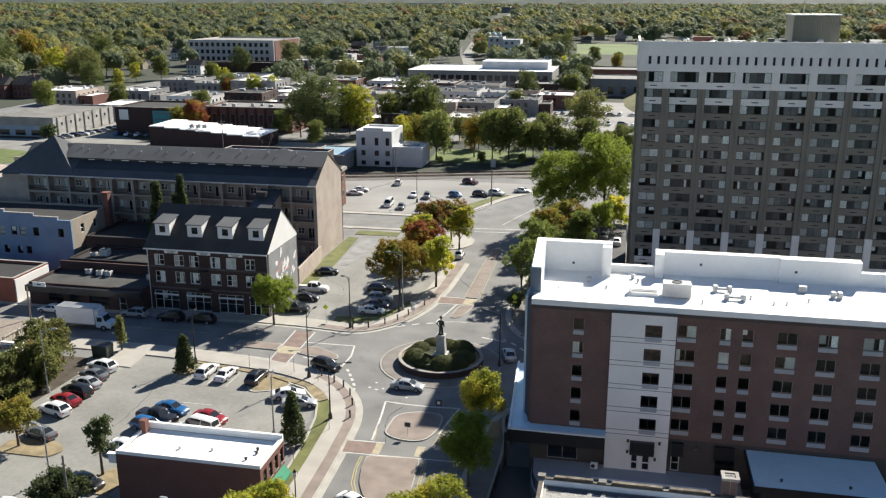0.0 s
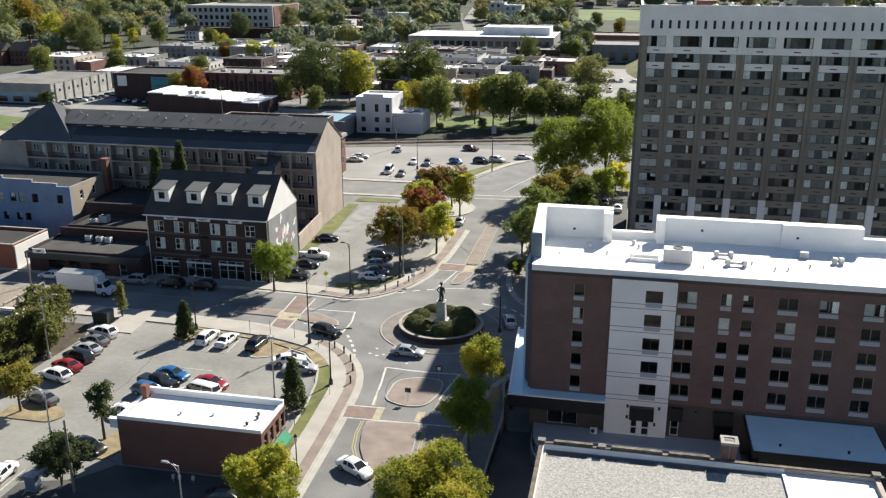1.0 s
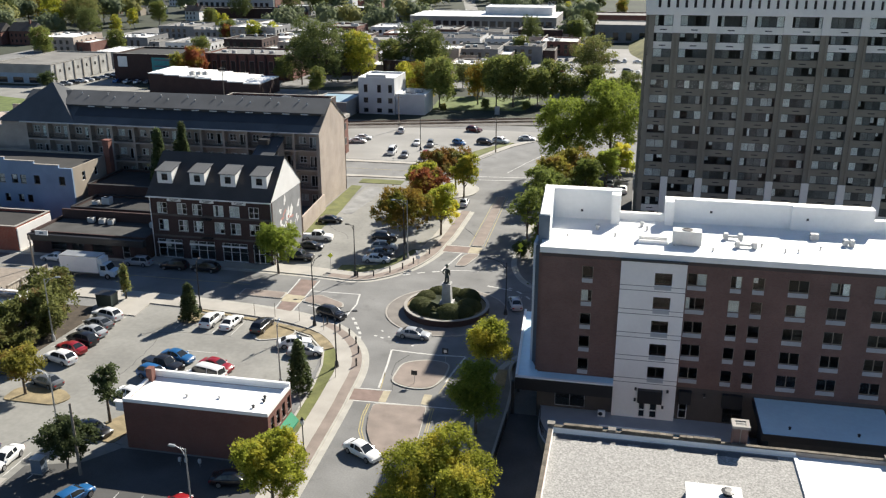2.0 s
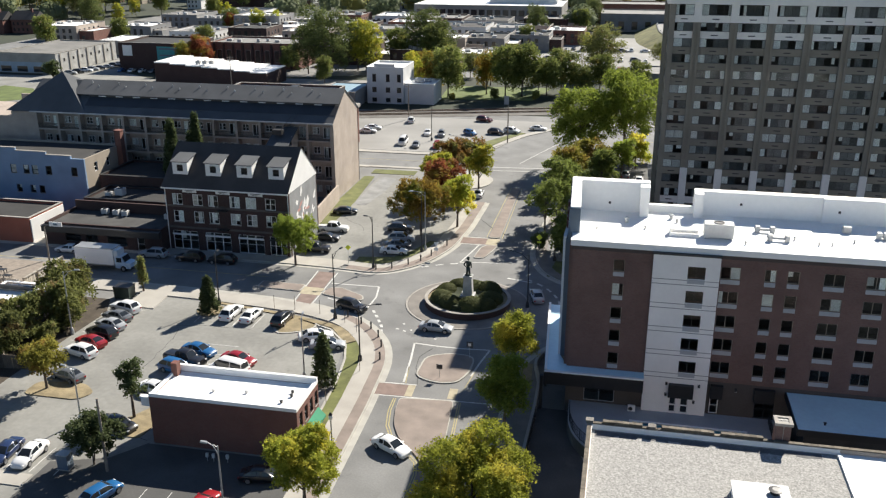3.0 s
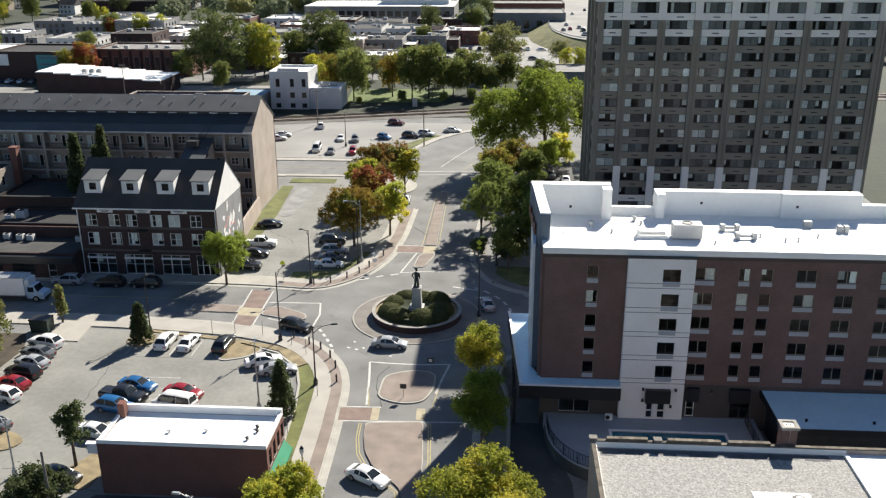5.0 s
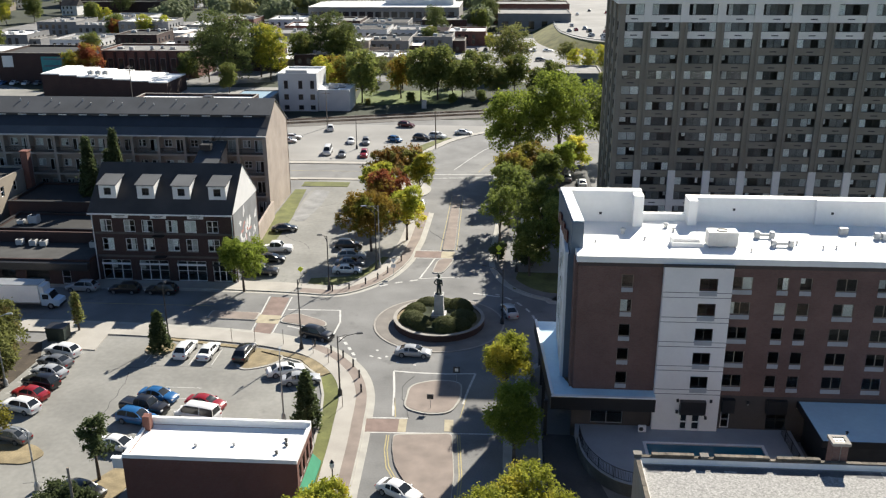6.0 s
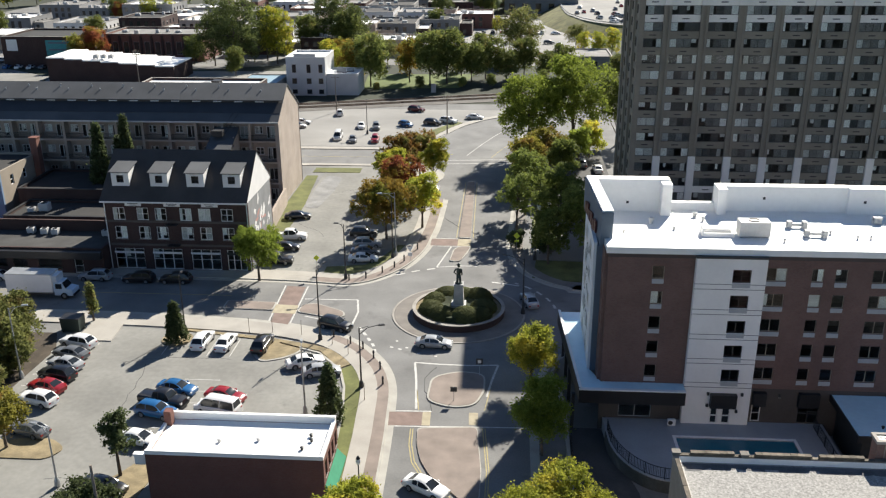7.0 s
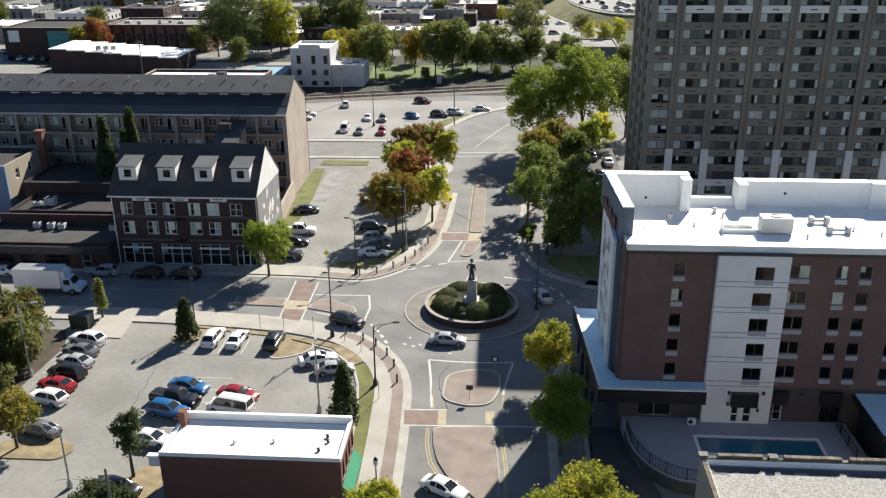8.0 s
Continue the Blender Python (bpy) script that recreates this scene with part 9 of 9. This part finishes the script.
def gable_house(x, y, w, d, h, wall, roof, label):
    b = thing("house", (x, y, 0), label, "house")
    part("wall", Shape().box(x, y, 0, x + w, y + d, h), wall, b)
    s = Shape()
    s.v = [(x - 0.4, y - 0.4, h), (x + w + 0.4, y - 0.4, h), (x + w + 0.4, y + d + 0.4, h), (x - 0.4, y + d + 0.4, h), (x - 0.4, y + d / 2, h + d * 0.38), (x + w + 0.4, y + d / 2, h + d * 0.38)]
    s.f = [(0, 1, 5, 4), (2, 3, 4, 5), (0, 4, 3), (1, 2, 5), (3, 2, 1, 0)]
    part("roof", s, roof, b)
    far_windows(b, [x + 1.5 + 2.6 * k for k in range(int((w - 1.5) / 2.6))], y, (1.2,) if h < 5 else (1.2, 4.2), 1.0, 1.5, framed=False)
    part("chimney", Shape().box(x + w * 0.7, y + d * 0.4, h, x + w * 0.7 + 0.8, y + d * 0.4 + 0.8, h + d * 0.38 + 1.4), RED_BRICK, b)


CLEAR = []
for k in range(64):
    x = rr.uniform(-560, 420)
    y = rr.uniform(600, 1350) if -300 < x < 40 else rr.uniform(470, 1300)
    if -75 < x < 260 and 800 < y < 1070:
        y += 300
    if abs(x - (-147 - (y - 816) * 0.139)) < 30:
        x += 60
    CLEAR.append((x - 9, y - 42, x + 24, y + 14))
    gable_house(x, y, rr.uniform(10, 15), rr.uniform(8, 11), rr.choice((3.6, 6.2)), rr.choice((SIDING, SIDING, RED_BRICK, STUCCO_TAN)), rr.choice((GREY_SHINGLE, SHINGLE)), rr.choice(("distant white house among trees", "distant gabled house among trees")))
gable_house(-343, 424, 15, 11, 7.0, RED_BRICK, SHINGLE, "red brick gabled house with a chimney")
gable_house(-326, 428, 14, 11, 7.0, RED_BRICK, SHINGLE, "red brick gabled house with a chimney")

# buildings at the car park's west edge
wr = flat_block("west_store", -118, 88, -84.4, 103.6, 4.2, TAN_BRICK, WHITE_ROOF, "brown brick store with a white roof beside the car park", "store", 0.35, WHITE_ROOF)
part("roof_ridge", Shape().box(-112, 103.1, 4.2, -84.4, 103.6, 4.7), DARK_METAL, wr, "dark metal roof edge")
clutter(-104, 90, -87, 102, 3.9, 5, 31)
flat_block("store_annex", -92.6, 103.7, -83.6, 108.4, 3.0, TAN_BRICK, WHITE_ROOF, "low annex with a pale roof behind trees", "store", 0.2, WHITE_ROOF)
deck2 = thing("roof_terrace", (-100, 111, 0), "weathered timber terrace with board parapet beside the street", "terrace")
part("base_wall", Shape().box(-116, 108.6, 0, -90.2, 118.4, 2.2), STUCCO_GREY, deck2)
part("floor", Shape().box(-115.9, 108.7, 2.2, -90.3, 118.3, 2.35), WOODPOLE, deck2, "grey timber floor")
WEATHERED = mat("weathered_pale_board", (0.44, 0.4, 0.34), 0.9, 0.25, 1.5, 6, object_random=0.25)
BOARD = kept("parapet_board", lambda: mesh("board", Shape().box(-0.16, -0.03, 0, 0.16, 0.03, 1.9), WEATHERED))
rr = random.Random(88)
for k in range(24):
    put("board", BOARD, deck2, (-90.1, 108.9 + 0.4 * k, 1.5 + rr.uniform(-0.06, 0.06)), 90)
for k in range(60):
    put("board", BOARD, deck2, (-115.6 + 0.42 * k, 108.55, 1.5 + rr.uniform(-0.06, 0.06)), 0)
for x, y, h in ((-90.0, 108.7, 3.6), (-90.0, 112, 3.6), (-90.0, 115.2, 3.6), (-90.0, 118.3, 3.6)):
    part("post", Shape().box(x - 0.1, y - 0.1, 0, x + 0.1, y + 0.1, h), WOODPOLE, deck2)
part("top_rail", Shape().box(-90.2, 108.6, 3.42, -89.9, 118.4, 3.52), WEATHERED, deck2)
for k in range(8):
    x, y = -94.5 - 1.9 * k, 111 + 1.4 * (k % 4)
    c = thing("patio_table" if k % 2 else "patio_bench", (x, y, 2.35), "dark garden table on the timber terrace" if k % 2 else "dark garden bench on the timber terrace", "table" if k % 2 else "bench")
    hh = 0.74 if k % 2 else 0.45
    part("tabletop" if k % 2 else "seat", Shape().box(x - 0.6, y - 0.4, 2.35 + hh - 0.06, x + 0.6, y + 0.4, 2.35 + hh), DARK_METAL, c)
    for dx in (-0.5, 0.5):
        for dy in (-0.3, 0.3):
            part("leg", Shape().box(x + dx - 0.04, y + dy - 0.04, 2.35, x + dx + 0.04, y + dy + 0.04, 2.35 + hh - 0.06), DARK_METAL, c)

fw = thing("board_fence", (-78, 88.5, 0), "dark weathered board fence beside the car park", "fence")
for k in range(16):
    put("board", kept("fence_board", lambda: mesh("board", Shape().box(-0.29, -0.03, 0, 0.29, 0.03, 1.9), mat("dark_weathered_board", (0.085, 0.075, 0.066), 0.9, 0.25, 1.5, 6, object_random=0.25))), fw, (-83.4 + 0.6 * k, 88.2 + 0.06 * k, 0.02), 6)
for k in range(5):
    part("post", Shape().box(-83.5 + 2.3 * k, 88.25 + 0.24 * k, 0, -83.36 + 2.3 * k, 88.4 + 0.24 * k, 2.0), WOODPOLE, fw)

# ---- middle-distance trees ----
rng = random.Random(12)
wood = make_tree("tree", (-115, 321, 0), 25.0, 10.6, 0.8, LEAF_WOOD, "tall dense green tree behind the railway", 51, 560, 20, 0.27, 0.8)
wood2 = make_tree("tree", (-62, 288, 0), 16.5, 6.6, 1.6, LEAF_BELT, "dense green tree behind the railway", 52, 520, 18, 0.25, 0.62)
wood3 = make_tree("tree", (-102.5, 331, 0), 20.0, 6.6, 0.8, LEAF_LIME, "yellow-green tree behind the railway", 53, 320, 20, 0.26, 0.62)
wood4 = make_tree("tree", (-68.5, 292, 0), 14.0, 4.6, 1.4, LEAF_TURN, "tree turning orange behind the railway", 54, 280, 20, 0.22, 0.55)
olive_tree = make_tree("tree", (-14.5, 340, 0), 19.0, 9.4, 1.6, LEAF_OLIVE, "broad olive green tree beyond the railway", 56, 460, 20, 0.24, 0.72)
redtree = make_tree("tree", (-166.5, 323, 0), 13.5, 4.6, 2.0, LEAF_RED, "small tree with bright red leaves", 55, 300, 30, 0.2, 0.5)
copies(wood, [(-88, 362, 0, 0.84), (-124, 326, 0, 0.8), (-108, 338, 0, 0.8), (-78, 352, 0, 0.72), (-379, 494, 0, 0.95), (-402, 512, 0, 1.05), (-300, 462, 0, 0.7), (-352, 560, 0, 1.0), (-52, 470, 0, 0.6), (-25, 512, 0, 0.62), (-52, 712, 0, 1.0), (-272, 602, 0, 0.8), (-246, 632, 0, 0.8), (-228, 640, 0, 0.7)], rng)
copies(wood2, [(-43.5, 291, 0, 0.95), (-38.4, 294, 0, 1.05), (-30.6, 297, 0, 0.78), (-26.2, 303, 0, 0.92), (-19.4, 300, 0, 0.66), (-13.6, 306, 0, 0.74), (-6.5, 302, 0, 0.56), (-1, 306, 0, 0.66), (-52, 314, 0, 0.7), (-78, 345, 0, 0.95), (-95, 350, 0, 0.9), (-51.6, 418, 0, 0.66), (-46, 284, 0, 0.24), (-59, 279.6, 0, 0.18), (-33, 285, 0, 0.22), (-24, 288, 0, 0.26), (-16, 290, 0, 0.22), (-8, 292, 0, 0.3), (4, 296, 0, 0.4), (16, 300, 0, 0.5), (-30, 480, 0, 0.8), (-190, 376, 0, 0.7), (-240, 390, 0, 0.8), (-133, 330, 0, 0.6), (-270, 376, 0, 0.9), (-212, 452, 0, 0.8), (-110, 304, 0, 0.55), (-255, 520, 0, 0.75), (-300, 540, 0, 0.9), (-10, 720, 0, 0.7), (-28, 735, 0, 0.8), (-40, 690, 0, 0.7), (14, 640, 0, 0.6), (-22, 600, 0, 0.6)], rng)
copies(wood3, [(14, 345, 0, 0.5), (20, 352, 0, 0.5), (10, 360, 0, 0.45), (-80, 312, 0, 0.55), (-74, 300, 0, 0.5), (-35, 318, 0, 0.42), (-341, 490, 0, 1.15), (-288, 470, 0, 0.6), (-192, 440, 0, 0.72), (-184, 446, 0, 0.6), (-254, 526, 0, 0.55), (-310, 526, 0, 0.6), (-24, 420, 0, 0.4), (-250, 530, 0, 0.5), (-46, 640, 0, 0.6)], rng)
copies(wood4, [(-388, 531, 0, 2.1), (-366, 520, 0, 1.5), (-50.5, 296, 0, 0.95), (-34.4, 308, 0, 0.75), (-170.5, 317, 0, 0.8), (-77, 318, 0, 0.8), (-10, 660, 0, 0.9)], rng)
copies(olive_tree, [(8, 372, 0, 0.5), (-62, 330, 0, 0.5), (-319, 486, 0, 1.25), (-330, 498, 0, 1.1)], rng)
copies(redtree, [(-209, 446, 0, 0.75)], rng)

# ---- far woods ----
KEEP_OUT = [(-300, 380, -40, 505), (-130, 495, -36, 550), (-26, 495, 22, 575), (-350, 606, -255, 724), (-60, 325, 40, 480), (-345, 260, -165, 352), (-205, 315, -125, 362), (-70, 842, 300, 1066), (-360, 380, -225, 440), (-320, 440, -215, 560), (-275, 560, -40, 662), (-234, 690, -150, 745), (-240, 780, -190, 830), (-260, 740, -225, 800), (-215, 820, -170, 900), (-130, 700, -88, 806), (-180, 790, -140, 840), (-62, 575, 70, 850)]


LOW = bmesh.new()
bmesh.ops.create_icosphere(LOW, subdivisions=1, radius=1)
bmesh.ops.delete(LOW, geom=[v for v in LOW.verts if v.co.z < -0.5], context="VERTS")
LOW.verts.index_update()
LOW_V = np.array([v.co[:] for v in LOW.verts])
LOW_F = np.array([[v.index for v in f.verts] for f in LOW.faces])
LOW.free()


def wood_places(seed, y0, y1, step):
    """Places of trees on a shaken grid, clear of streets, houses and fields."""
    rs = np.random.RandomState(seed)
    gy = np.arange(y0, y1, step)
    x = np.concatenate([np.arange(-0.84 * (v + 60), 0.34 * (v + 60), step) for v in gy])
    y = np.concatenate([np.full(len(np.arange(-0.84 * (v + 60), 0.34 * (v + 60), step)), v) for v in gy])
    x, y = x + rs.uniform(-0.48, 0.48, len(x)) * step, y + rs.uniform(-0.48, 0.48, len(y)) * step
    ok = np.ones(len(y), bool)
    for a, b, c, d in KEEP_OUT + CLEAR:
        ok &= ~((x > a) & (x < c) & (y > b) & (y < d))
    road = np.interp(y, [p[1] for p in FAR_ROAD], [p[0] for p in FAR_ROAD])
    ok &= ~((np.abs(x - road) < 8 + y * 0.004) & (y > 540))
    ok &= ~((x > -12) & (x < 60) & (y < 740))
    ok &= rs.uniform(size=len(y)) < 0.94
    return x[ok], y[ok], rs


def far_woods(name, material, label, x, y, rs, lobes, sprays, size, height, wide):
    """Crowns of several uneven leaf masses each: sprays of leaves over a close core."""
    n = len(x)
    h = height * rs.uniform(0.7, 1.25, n)
    r = wide * rs.uniform(0.7, 1.2, n)
    a = rs.uniform(0, 2 * np.pi, (n, lobes))
    d = rs.uniform(0.3, 0.7, (n, lobes)) * r[:, None]
    d[:, 0] = 0
    up = rs.uniform(0.4, 0.76, (n, lobes))
    up[:, 0] = 0.62
    centre = np.stack([x[:, None] + d * np.cos(a), y[:, None] + d * np.sin(a), h[:, None] * up], 2).reshape(-1, 3)
    rad = r[:, None] * rs.uniform(0.36, 0.6, (n, lobes))
    rad[:, 0] = np.minimum(r * 0.74, h * 0.4)
    rad = rad.reshape(-1)
    m = len(centre)
    v = (centre[:, None] + LOW_V * rad[:, None, None] * 0.8 * rs.uniform(0.85, 1.1, (m, len(LOW_V), 1))).reshape(-1, 3)
    f = (LOW_F[None] + (np.arange(m) * len(LOW_V))[:, None, None]).reshape(-1, 3)
    k = m * sprays
    pick = np.repeat(np.arange(m), sprays)
    u = rs.normal(0, 1, (k, 3))
    u[:, 2] = np.where(rs.uniform(size=k) < 0.8, np.abs(u[:, 2]), u[:, 2])
    u /= np.linalg.norm(u, axis=1, keepdims=True)
    c = centre[pick] + u * rad[pick][:, None] * rs.uniform(0.84, 1.12, (k, 1))
    w = u + rs.normal(0, 0.34, u.shape) + np.array([0, 0, 0.2])
    w /= np.linalg.norm(w, axis=1, keepdims=True)
    p = np.cross(w, rs.normal(0, 1, u.shape))
    p /= np.linalg.norm(p, axis=1, keepdims=True)
    q = np.cross(w, p)
    s = size * rs.uniform(0.5, 1.25, (k, 1))
    tri = np.stack([c - p * s - q * s * 0.6, c + p * s - q * s * 0.5, c + q * s * 1.1], 1).reshape(-1, 3)
    f = np.concatenate([f, np.arange(3 * k).reshape(-1, 3) + len(v)])
    v = np.concatenate([v, tri])
    me = bpy.data.meshes.new(name)
    me.vertices.add(len(v))
    me.vertices.foreach_set("co", v.astype(np.float32).ravel())
    me.loops.add(3 * len(f))
    me.loops.foreach_set("vertex_index", f.astype(np.int32).ravel())
    me.polygons.add(len(f))
    me.polygons.foreach_set("loop_start", np.arange(0, 3 * len(f), 3, dtype=np.int32))
    me.materials.append(material)
    me.update(calc_edges=True)
    tagged(new(name, me), label, "woods", kind="stuff")


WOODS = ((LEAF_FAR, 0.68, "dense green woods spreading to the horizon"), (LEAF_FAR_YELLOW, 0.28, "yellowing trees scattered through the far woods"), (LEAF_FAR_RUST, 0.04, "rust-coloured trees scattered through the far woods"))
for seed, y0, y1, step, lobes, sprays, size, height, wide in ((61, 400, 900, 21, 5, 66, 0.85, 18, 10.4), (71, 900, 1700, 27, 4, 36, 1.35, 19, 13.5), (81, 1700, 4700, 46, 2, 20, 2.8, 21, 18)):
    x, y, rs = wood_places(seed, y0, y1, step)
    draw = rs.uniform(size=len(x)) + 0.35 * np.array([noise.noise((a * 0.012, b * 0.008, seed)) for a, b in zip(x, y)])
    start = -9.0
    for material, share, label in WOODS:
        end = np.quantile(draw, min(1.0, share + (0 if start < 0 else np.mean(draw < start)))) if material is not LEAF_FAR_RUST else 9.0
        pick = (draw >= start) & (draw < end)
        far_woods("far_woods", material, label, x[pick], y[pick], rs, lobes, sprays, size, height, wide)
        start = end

# low wooded ridge that closes the view, its colour blued for haze
ridge = Shape()
cols = [(-4000 + 80 * k, 76 + 22 * noise.noise((k * 0.09, 3.1, 0)) + 10 * noise.noise((k * 0.4, 7.7, 0))) for k in range(88)]
for k, (x, z) in enumerate(cols):
    ridge.v += [(x, 4250, -0.5), (x, 4480, z * 0.75), (x, 4700, z), (x, 4800, -0.5)]
for k in range(len(cols) - 1):
    for j in range(3):
        ridge.f.append((4 * k + j, 4 * k + 4 + j, 4 * k + 5 + j, 4 * k + 1 + j))
solo("backdrop", ridge, mat("hazed_distant_woods", (0.07, 0.092, 0.08), 0.95, 0.5, 0.012, 0.05), "low wooded ridge on the horizon", "hills", "structure")
